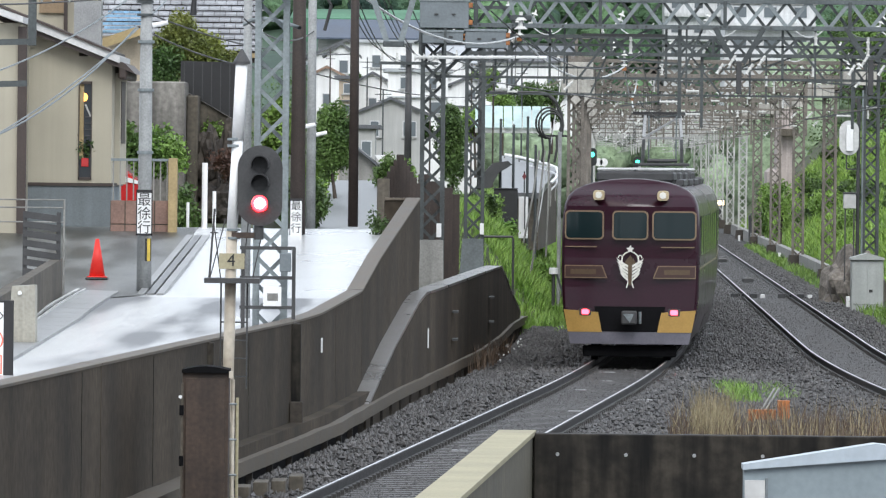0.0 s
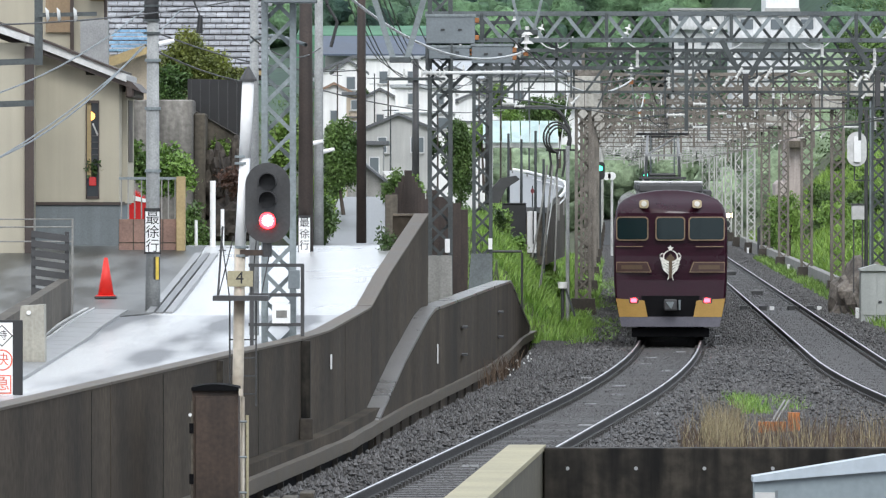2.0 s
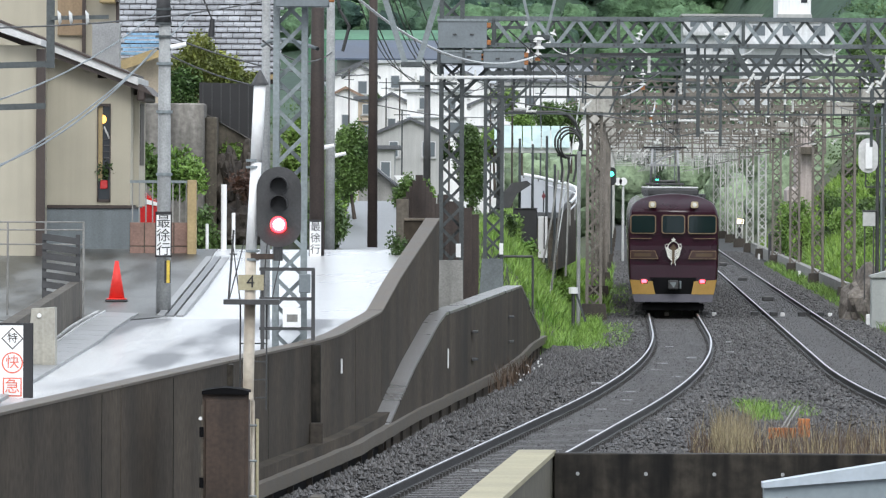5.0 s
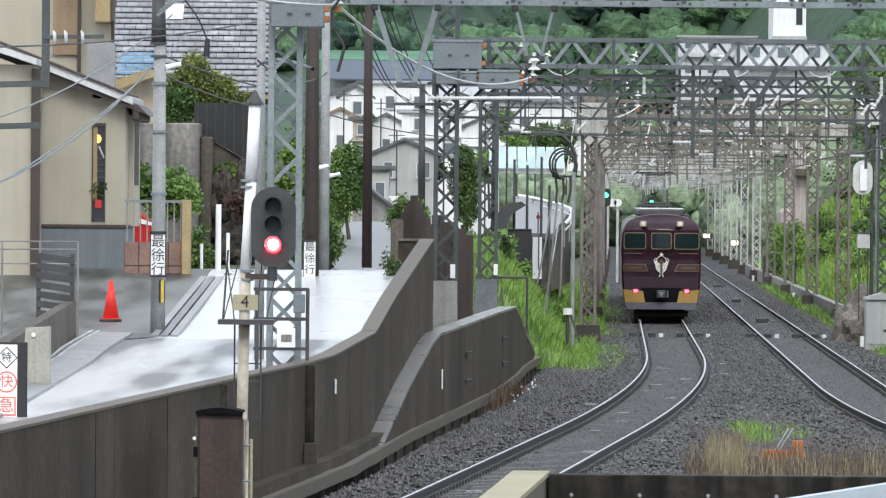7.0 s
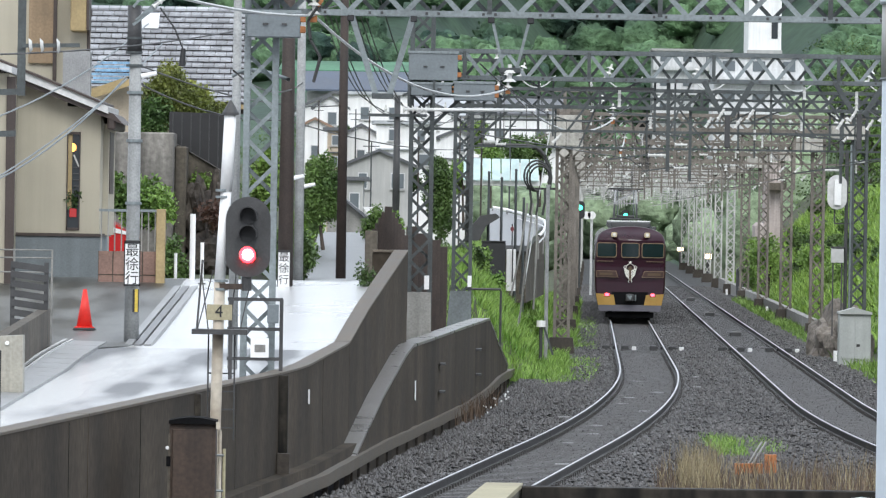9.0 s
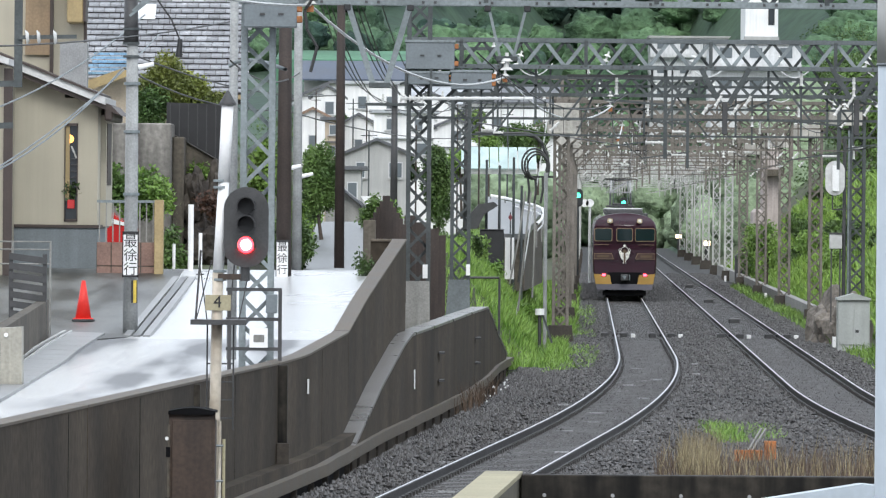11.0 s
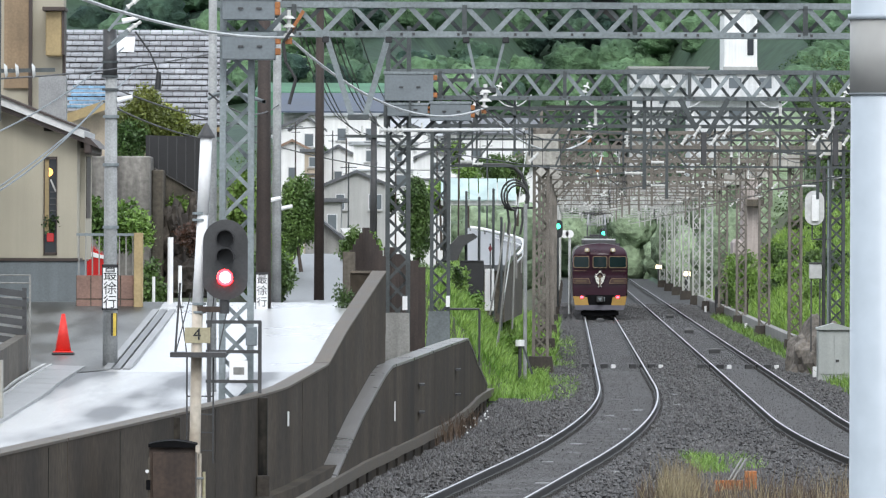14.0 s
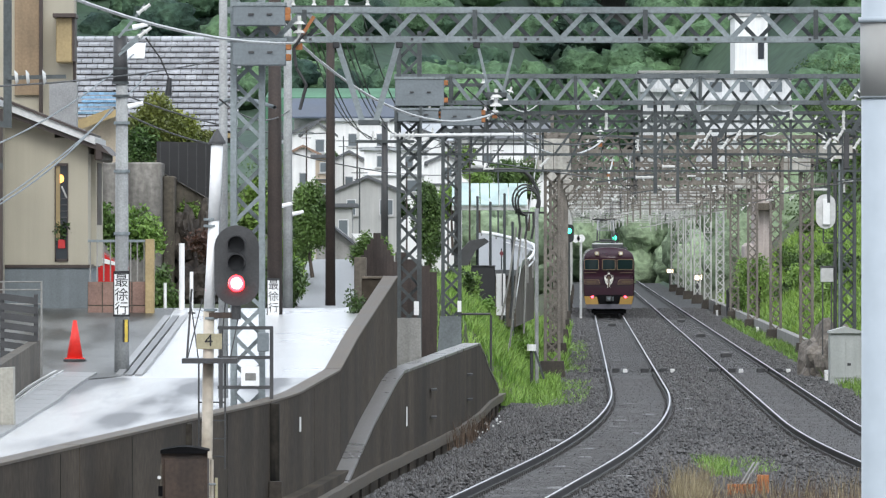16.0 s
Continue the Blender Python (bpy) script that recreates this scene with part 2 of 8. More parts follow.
def thing(name, label, category, at=(0, 0, 0), turn=0, group="", kind=""):
    ob = new(name)
    ob.matrix_basis = pose(*at, 0, 0, turn)
    return tagged(ob, label, category, group, kind)


def solid(name, bm, material, label, category="", kind="", group="", smooth=False):
    return tagged(part(name, bm, material, None, "", smooth), label, category, group, kind)


def hexa(bm, c):
    """A block from eight corners: four below, four above, both going round."""
    v = [bm.verts.new(p) for p in c]
    for f in ((3, 2, 1, 0), (4, 5, 6, 7), (0, 1, 5, 4), (1, 2, 6, 5), (2, 3, 7, 6), (3, 0, 4, 7)):
        bm.faces.new([v[i] for i in f])
    return v


def box(bm, x0, x1, y0, y1, z0, z1):
    hexa(bm, [(x0, y0, z0), (x1, y0, z0), (x1, y1, z0), (x0, y1, z0), (x0, y0, z1), (x1, y0, z1), (x1, y1, z1), (x0, y1, z1)])
    return bm


def boxm(x0, x1, y0, y1, z0, z1, bevel=0.0):
    bm = box(bmesh.new(), x0, x1, y0, y1, z0, z1)
    if bevel:
        bmesh.ops.bevel(bm, geom=bm.edges[:], offset=bevel, segments=1, affect="EDGES")
    return bm


def bar(bm, p, q, w, h=0.0):
    """A square bar from p to q."""
    p, q = Vector(p), Vector(q)
    d = (q - p).normalized()
    side = d.cross(Vector((0, 0, 1)) if abs(d.z) < 0.95 else Vector((0, 1, 0))).normalized()
    up = side.cross(d)
    a, b = side * w / 2, up * (h or w) / 2
    hexa(bm, [p - a - b, p + a - b, q + a - b, q - a - b, p - a + b, p + a + b, q + a + b, q - a + b])
    return bm


def rod(bm, p, q, r, r2=None, n=8):
    p, q = Vector(p), Vector(q)
    d = (q - p).normalized()
    side = d.cross(Vector((0, 0, 1)) if abs(d.z) < 0.95 else Vector((0, 1, 0))).normalized()
    up = side.cross(d)
    r2 = r if r2 is None else r2
    a = [bm.verts.new(p + r * (math.cos(6.2832 * i / n) * side + math.sin(6.2832 * i / n) * up)) for i in range(n)]
    b = [bm.verts.new(q + r2 * (math.cos(6.2832 * i / n) * side + math.sin(6.2832 * i / n) * up)) for i in range(n)]
    for i in range(n):
        j = (i + 1) % n
        bm.faces.new((a[i], a[j], b[j], b[i]))
    bm.faces.new(a[::-1])
    bm.faces.new(b)
    return bm


def tube(bm, pts, r, n=6):
    """A bent rod through pts."""
    pts = [Vector(p) for p in pts]
    rings = []
    for i, p in enumerate(pts):
        d = (pts[min(i + 1, len(pts) - 1)] - pts[max(i - 1, 0)]).normalized()
        side = d.cross(Vector((0, 0, 1)) if abs(d.z) < 0.95 else Vector((0, 1, 0))).normalized()
        up = side.cross(d)
        rings.append([bm.verts.new(p + r * (math.cos(6.2832 * k / n) * side + math.sin(6.2832 * k / n) * up)) for k in range(n)])
    for a, b in zip(rings[:-1], rings[1:]):
        for k in range(n):
            m = (k + 1) % n
            bm.faces.new((a[k], a[m], b[m], b[k]))
    return bm


def sag(p, q, drop, n=10):
    p, q = Vector(p), Vector(q)
    return [p.lerp(q, i / n) - Vector((0, 0, drop * 4 * (i / n) * (1 - i / n))) for i in range(n + 1)]


def prism(bm, outline, y0, y1):
    """An outline in x and z, drawn out from y0 to y1."""
    a = [bm.verts.new((x, y0, z)) for x, z in outline]
    b = [bm.verts.new((x, y1, z)) for x, z in outline]
    bm.faces.new(a)
    bm.faces.new(b[::-1])
    k = len(outline)
    for i in range(k):
        j = (i + 1) % k
        bm.faces.new((a[j], a[i], b[i], b[j]))
    return bm


def from_arrays(name, verts, faces, material):
    me = bpy.data.meshes.new("mesh")
    me.from_pydata(verts.tolist() if hasattr(verts, "tolist") else verts, [], faces.tolist() if hasattr(faces, "tolist") else faces)
    me.materials.append(material)
    me.update()
    return new(name, me)


def lin(y, table):
    return float(np.interp(y, [a for a, b in table], [b for a, b in table]))


# ---- the plan: two tracks, a wall beside the first ----
def track1(y):
    """x of the first track's centre."""
    if y >= 215:
        return 5.32 + 0.0172 * (y - 215)
    if y >= 140:
        return 5.32 - (0.0172 + 0.00035 * (215 - y)) * (215 - y)
    return 2.06 - 0.0697 * (140 - y)


def track2(y):
    if y >= 178:
        return 8.36 + 0.0172 * (y - 178)
    v = 178 - max(y, 120)
    return 8.36 - 0.0172 * v + 0.00045 * v * v + (0.035 * (120 - y) if y < 120 else 0)


KERB = [(40, -6.81), (60, -5.6), (104, -2.95), (120, -1.93), (139, -1.15), (156, -0.28), (170, 0.4), (185, 0.9), (198, 1.22), (208, 1.62)]
ROADZ = [(30, 1.15), (100, 1.35), (120, 1.52), (133, 1.76), (140, 2.08), (151, 2.66), (153.5, 2.69), (157, 2.62), (164, 2.42), (176, 2.30), (230, 3.47), (330, 2.9)]


def kerb(y):
    return lin(y, KERB)


def road_z(y):
    return lin(y, ROADZ)


# ---- ground ----
def smooth(a, b, v):
    t = min(1.0, max(0.0, (v - a) / (b - a)))
    return t * t * (3 - 2 * t)


def ground_z(x, y):
    z = -0.30
    right = track2(y) + 3.3
    left = track1(y) - 2.95
    if x > right:
        z += min((x - right) * 0.75, 5.5) * smooth(150, 215, y)
    if y > 206 and x < left:
        z += min((left - x) * 1.2, 3.0) * smooth(206, 214, y) * (1 - 0.9 * smooth(300, 440, y))
    elif x < kerb(y) - 0.5 and y <= 206:
        z -= 0.3
    if y <= 206 and kerb(y) - 0.5 <= x < kerb(y) + 0.5:
        z -= 0.3
    if y > 380:
        side = smooth(5, 30, abs(x - (track1(y) + 1.8)))
        z += ((y - 380) * 0.026 + 3.85 * smooth(850, 930, y)) * side * (1.0 + 0.15 * math.sin(x * 0.05 + 1.0))
        z += 62 * smooth(930, 1300, y)
    return z


def ground():
    xs = np.concatenate([np.linspace(-260, -40, 12), np.linspace(-36, -8, 12), np.linspace(-7, 32, 79), np.linspace(36, 80, 12), np.linspace(95, 300, 10)])
    ys = np.concatenate([np.linspace(-60, 70, 8), np.linspace(80, 500, 190), np.linspace(512, 1000, 45), np.linspace(1050, 2600, 20)])
    verts = [(float(x), float(y), ground_z(x, y) + 0.03 * noise.noise((x * 0.8, y * 0.3, 0))) for y in ys for x in xs]
    k = len(xs)
    faces = [(j * k + i, j * k + i + 1, (j + 1) * k + i + 1, (j + 1) * k + i) for j in range(len(ys) - 1) for i in range(k - 1)]
    ob = from_arrays("ground", verts, faces, M_BALLAST)
    ob.data.materials.append(M_EARTH)
    ob.data.materials.append(M_FOREST)
    for p in ob.data.polygons:
        c = p.center
        inside = track1(c.y) - 2.4 < c.x < track2(c.y) + 3.2 or (c.y < 206 and c.x > kerb(c.y) - 1)
        p.material_index = 0 if inside else (1 if c.y < 700 else 2)
        p.use_smooth = True
    tagged(ob, "grey ballast bed and green hillside ground", "ground", kind="structure")


def ballast_stones():
    """Loose angular stones over the track bed."""
    rng = np.random.default_rng(4)
    n = 200000
    u = rng.random(n)
    y = 80 * (500 / 80) ** u
    xl = np.array([kerb(v) + 0.26 if v < 206 else track1(v) - 2.3 for v in y])
    xr = np.array([track2(v) + 2.6 for v in y])
    x = xl + (xr - xl) * rng.random(n)
    t1 = np.array([track1(v) for v in y])
    t2 = np.array([track2(v) for v in y])
    gap = np.minimum(np.abs(x - t1), np.abs(x - t2))
    keep = (gap > 0.86) | ((rng.random(n) < 0.3) & (gap < 0.64))
    x, y, gap = x[keep], y[keep], gap[keep]
    n = len(x)
    r = rng.uniform(0.022, 0.05, n)
    r[gap < 0.86] *= 0.7
    base = np.array([[1, 0, 0], [0, 1, 0], [-1, 0, 0], [0, -1, 0], [0, 0, 1], [0, 0, -1]], float)
    v = base[None] * r[:, None, None] * rng.uniform(0.6, 1.35, (n, 6, 3)) + rng.normal(0, 0.006, (n, 6, 3))
    shoulder = np.where(gap > 0.86, 0.10 * np.clip(1.7 - np.abs(gap - 1.1), 0, 1.0), 0.0)
    base_z = np.where(gap < 0.86, -0.185, -0.26)
    v += np.stack([x, y, base_z + r * 0.4 + shoulder * rng.random(n)], 1)[:, None, :]
    tri = np.array([[0, 1, 4], [1, 2, 4], [2, 3, 4], [3, 0, 4], [1, 0, 5], [2, 1, 5], [3, 2, 5], [0, 3, 5]])
    f = (tri[None] + 6 * np.arange(n)[:, None, None]).reshape(-1, 3)
    ob = from_arrays("ballast", v.reshape(-1, 3), f, M_STONE)
    tagged(ob, "wet grey crushed stone ballast around the rails", "ballast", kind="stuff")


def rail(name, centre, offset, parent, y0, y1, step=3.0):
    prof = [(-0.0635, -0.152), (0.0635, -0.152), (0.0635, -0.138), (0.012, -0.12), (0.012, -0.045), (0.034, -0.036), (0.034, -0.008), (0.026, -0.001), (0.019, 0.0), (-0.019, 0.0), (-0.026, -0.001), (-0.034, -0.008), (-0.034, -0.036), (-0.012, -0.045), (-0.012, -0.12), (-0.0635, -0.138)]
    ys = np.arange(y0, y1, step)
    k = len(prof)
    verts = [(centre(y) + offset + a, float(y), b) for y in ys for a, b in prof]
    faces, top = [], []
    for j in range(len(ys) - 1):
        for i in range(k):
            m = (i + 1) % k
            faces.append((j * k + i, j * k + m, (j + 1) * k + m, (j + 1) * k + i))
            top.append(1 if i == 8 else 0)
    ob = from_arrays(name, verts, faces, M_RAILSIDE)
    ob.data.materials.append(M_RAILTOP)
    for p, m in zip(ob.data.polygons, top):
        p.material_index = m
    ob.parent = parent


def track(centre, label, y0):
    t = thing("railway_track", label, "railway track", group="tracks", kind="structure")
    rail("rail", centre, -0.75, t, y0, 1000)
    rail("rail", centre, 0.75, t, y0, 1000)
    sleeper = boxm(-1.2, 1.2, -0.12, 0.12, -0.34, -0.165, 0.02)
    for side in (-0.75, 0.75):
        for e in (-0.095, 0.095):
            box(sleeper, side + e - 0.03, side + e + 0.03, -0.05, 0.05, -0.17, -0.105)
    me = mesh_of(sleeper, M_SLEEPER)
    y = y0 + 0.3
    rest = bmesh.new()
    count = 0
    while y < 420:
        if count < 300:
            o = new("sleeper", me)
            o.parent = t
            o.matrix_basis = pose(centre(y), y, 0.0, 0, 0, -math.degrees(math.atan((centre(y + 1) - centre(y - 1)) / 2)))
        else:
            c = centre(y)
            box(rest, c - 1.2, c + 1.2, y - 0.12, y + 0.12, -0.34, -0.165)
        count += 1
        y += 0.61
    tagged(part("far_sleepers", rest, M_SLEEPER, t), kind="stuff")
    return t


# ---- walls beside the first track ----
def strip_wall(bm, ys, face, thick, bottom, top):
    """A wall along the line face(y), thick to the left, its top at top(y)."""
    for a, b in zip(ys[:-1], ys[1:]):
        hexa(bm, [(face(a) - thick, a, bottom), (face(a), a, bottom), (face(b), b, bottom), (face(b) - thick, b, bottom),
                  (face(a) - thick, a, top(a)), (face(a), a, top(a)), (face(b), b, top(b)), (face(b) - thick, b, top(b))])
    return bm


WALL_TOP = [(40, 1.7), (116, 1.63), (122, 1.66), (133, 1.82), (151, 3.32), (152, 3.32)]
WING_TOP = [(129.5, -0.05), (147.5, 1.55), (170, 1.64), (186, 1.6), (193, 1.2), (199, 0.75), (205, 0.2)]


def walls():
    face = lambda y: kerb(y) - 0.34
    w = thing("retaining_wall", "dark wet stained concrete retaining wall beside the track", "wall", kind="structure")
    joints = [44, 60, 76, 90, 103.2, 116, 133.2, 151]
    for a, b in zip(joints[:-1], joints[1:]):
        ys = list(np.arange(a + 0.03, b - 0.03, 1.5)) + [b - 0.03]
        part("wall_panel", strip_wall(bmesh.new(), ys, face, 0.24, -0.5, lambda y: lin(y, WALL_TOP) - 0.03), M_WALL, w)
        part("coping", cope(ys, face), M_COPEDARK, w, "pale weathered top of the wall")
    # raised dark strips; the recess of the panel's return face is only painted
    for y in (116.0, 103.2):
        part("wall_return", boxm(face(y) - 0.02, face(y) + (0.13 if y > 110 else 0.07), y - 0.14, y + 0.14, -0.5, 1.60, 0.01), M_PIT, w, "dark strip for the panel's recessed return face at the wall joint")
    part("steel_bracket", boxm(face(116) - 0.02, face(116) + 0.17, 115.6, 115.85, -0.2, 0.46, 0.01), M_FOOTING, w, "dark rusty steel foot")
    for y in (88.0, 96.0, 109.0, 125.5):
        part("joint_line", boxm(face(y) - 0.005, face(y) + 0.004, y - 0.03, y + 0.03, -0.45, lin(y, WALL_TOP) - 0.06), M_PIT, w, "dark weathered shrinkage joint")
    part("marker_plate", boxm(face(121.5) + 0.005, face(121.5) + 0.03, 121.35, 121.65, 1.05, 1.27), M_WHITE, w, "small white marker plate")
    part("base_step", strip_wall(bmesh.new(), [100, 110, 120, 130, 133], lambda y: kerb(y) - 0.12, 0.3, -0.5, lambda y: 0.16), M_WALL, w, "sloping concrete foot of the wall")

    v = thing("wing_wall", "low concrete wing wall with a pale sloping top", "wall", kind="structure")
    ys = list(np.arange(129.5, 205.1, 2.36))
    part("wall_face", strip_wall(bmesh.new(), ys, lambda y: kerb(y) - 0.06, 0.30, -0.5, lambda y: lin(y, WING_TOP) - 0.05), M_WALL, v)
    part("coping", band(ys, lambda y: kerb(y) - 0.05, 0.38, lambda y: lin(y, WING_TOP), 0.05), M_COPING, v, "pale smooth sloping concrete top")
    for y in (158.0, 176.0):
        part("rung", boxm(kerb(y) - 0.06, kerb(y) + 0.06, y - 0.5, y + 0.5, 1.0, 1.04), M_DARK, v, "dark steel rung")
        part("rung", boxm(kerb(y) - 0.06, kerb(y) + 0.06, y - 0.5, y + 0.5, 0.45, 0.49), M_DARK, v, "dark steel rung")
    part("marker_plate", boxm(kerb(149) - 0.055, kerb(149) - 0.03, 148.8, 149.2, 0.5, 0.86), M_WHITE, v, "small white marker plate")

    k = thing("track_kerb", "rounded concrete kerb along the ballast", "kerb", kind="structure")
    ys = list(np.arange(60, 208.1, 1.85))
    part("kerb_stone", strip_wall(bmesh.new(), ys, lambda y: kerb(y) + 0.02 + 0.035 * noise.noise((y * 0.7, 0, 0)), 0.36, -0.19, lambda y: 0.02 * noise.noise((y * 0.5, 5, 0))), M_COPEDARK, k)
    for y in np.arange(100, 206, 3.1):
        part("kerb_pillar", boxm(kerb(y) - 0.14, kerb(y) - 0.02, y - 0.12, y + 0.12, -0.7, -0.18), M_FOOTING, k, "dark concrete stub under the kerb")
    # solid near-black strip in place of the shade below the kerb
    part("kerb_shade_strip", strip_wall(bmesh.new(), ys, lambda y: kerb(y) - 0.10, 0.3, -0.6, lambda y: -0.17), M_UNDER, k, "near-black strip painted as shade under the kerb")


def band(ys, face, wide, top, thick):
    bm = bmesh.new()
    for a, b in zip(ys[:-1], ys[1:]):
        hexa(bm, [(face(a) - wide, a, top(a) - thick), (face(a), a, top(a) - thick), (face(b), b, top(b) - thick), (face(b) - wide, b, top(b) - thick),
                  (face(a) - wide, a, top(a)), (face(a), a, top(a)), (face(b), b, top(b)), (face(b) - wide, b, top(b))])
    return bm


def cope(ys, face):
    return band(ys, lambda y: face(y) + 0.012, 0.27, lambda y: lin(y, WALL_TOP), 0.03)


# ---- the wet street behind the wall ----
def street():
    xs_n = 26
    ys = np.concatenate([np.linspace(40, 120, 17), np.linspace(123, 150, 15), np.linspace(151, 163, 13), np.linspace(164, 330, 26)])
    verts = []
    for y in ys:
        right = kerb(y) - 0.6 if y <= 151 else kerb(151) - 0.6
        left = -34 if y <= 158.5 else -3.35 - 0.0105 * (y - 175)
        if y > 158.5:
            right = -1.75 - 0.0125 * (y - 175)
        for i in range(xs_n):
            x = left + (right - left) * i / (xs_n - 1)
            crown = 0.012 * noise.noise((x * 0.5, y * 0.12, 3))
            verts.append((x, float(y), road_z(y) + crown))
    k = xs_n
    faces = [(j * k + i, j * k + i + 1, (j + 1) * k + i + 1, (j + 1) * k + i) for j in range(len(ys) - 1) for i in range(k - 1)]
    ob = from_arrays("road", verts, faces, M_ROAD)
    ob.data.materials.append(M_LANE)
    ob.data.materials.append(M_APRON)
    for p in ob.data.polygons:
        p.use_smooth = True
        # 1: grey lane, 2: apron with painted sheen patches, 0: near-white sheen
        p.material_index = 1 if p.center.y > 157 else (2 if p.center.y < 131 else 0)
    tagged(ob, "rain-wet grey asphalt street rising over a crest", "road", kind="structure")
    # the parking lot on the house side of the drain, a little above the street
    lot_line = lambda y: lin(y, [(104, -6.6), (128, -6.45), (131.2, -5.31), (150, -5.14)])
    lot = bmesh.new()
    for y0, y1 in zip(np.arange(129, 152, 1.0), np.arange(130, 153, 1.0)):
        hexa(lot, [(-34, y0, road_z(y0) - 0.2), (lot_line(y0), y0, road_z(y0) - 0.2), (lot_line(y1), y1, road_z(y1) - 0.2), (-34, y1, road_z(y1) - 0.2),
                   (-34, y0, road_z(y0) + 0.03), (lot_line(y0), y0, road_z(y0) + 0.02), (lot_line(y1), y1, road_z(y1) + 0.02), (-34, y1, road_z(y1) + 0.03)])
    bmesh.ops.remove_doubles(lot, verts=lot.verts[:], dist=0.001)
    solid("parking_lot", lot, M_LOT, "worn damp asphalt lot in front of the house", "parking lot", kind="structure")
    g = thing("gutter", "pale concrete gutter along the street", "gutter", kind="structure")
    line = lambda y: lin(y, [(60, -5.75), (100, -6.05), (125, -6.12), (131, -6.05), (150, -5.6)])
    for a in np.arange(70, 131, 2.0):
        b = a + 1.97
        bm = bmesh.new()
        hexa(bm, [(line(a) - 0.3, a, road_z(a) - 0.1), (line(a) + 0.25, a, road_z(a) - 0.1), (line(b) + 0.25, b, road_z(b) - 0.1), (line(b) - 0.3, b, road_z(b) - 0.1),
                  (line(a) - 0.3, a, road_z(a) + 0.06), (line(a) + 0.25, a, road_z(a) + 0.045), (line(b) + 0.25, b, road_z(b) + 0.045), (line(b) - 0.3, b, road_z(b) + 0.06)])
        part("gutter_stone", bm, M_GUTTER, g)
        for off, wd, mt in ((-0.42, 0.05, M_WHITEWORN), (-0.31, 0.03, M_WHITEWORN), (-0.365, 0.06, M_FOOTING)):
            bm = bmesh.new()
            up = 0.05 if mt is M_FOOTING else 0.085
            hexa(bm, [(line(a) + off - wd / 2, a, road_z(a) - 0.1), (line(a) + off + wd / 2, a, road_z(a) - 0.1), (line(b) + off + wd / 2, b, road_z(b) - 0.1), (line(b) + off - wd / 2, b, road_z(b) - 0.1),
                      (line(a) + off - wd / 2, a, road_z(a) + up), (line(a) + off + wd / 2, a, road_z(a) + up), (line(b) + off + wd / 2, b, road_z(b) + up), (line(b) + off - wd / 2, b, road_z(b) + up)])
            part("channel_edge", bm, mt, g, "wet dark channel" if mt is M_FOOTING else "bright worn channel edge")
    d = thing("drain_cover", "steel drain grating strip across the street edge", "drain", kind="structure")
    for k2 in (-0.16, 0.0, 0.16):
        bm = bmesh.new()
        a, b = 131.5, 149.0
        xa, xb = -5.23 + k2, -5.03 + k2
        hexa(bm, [(xa - 0.06, a, road_z(a) - 0.05), (xa + 0.06, a, road_z(a) - 0.05), (xb + 0.06, b, road_z(b) - 0.05), (xb - 0.06, b, road_z(b) - 0.05),
                  (xa - 0.06, a, road_z(a) + 0.03), (xa + 0.06, a, road_z(a) + 0.03), (xb + 0.06, b, road_z(b) + 0.03), (xb - 0.06, b, road_z(b) + 0.03)])
        part("grating_bar", bm, M_GUTTER if k2 else M_LANE, d)


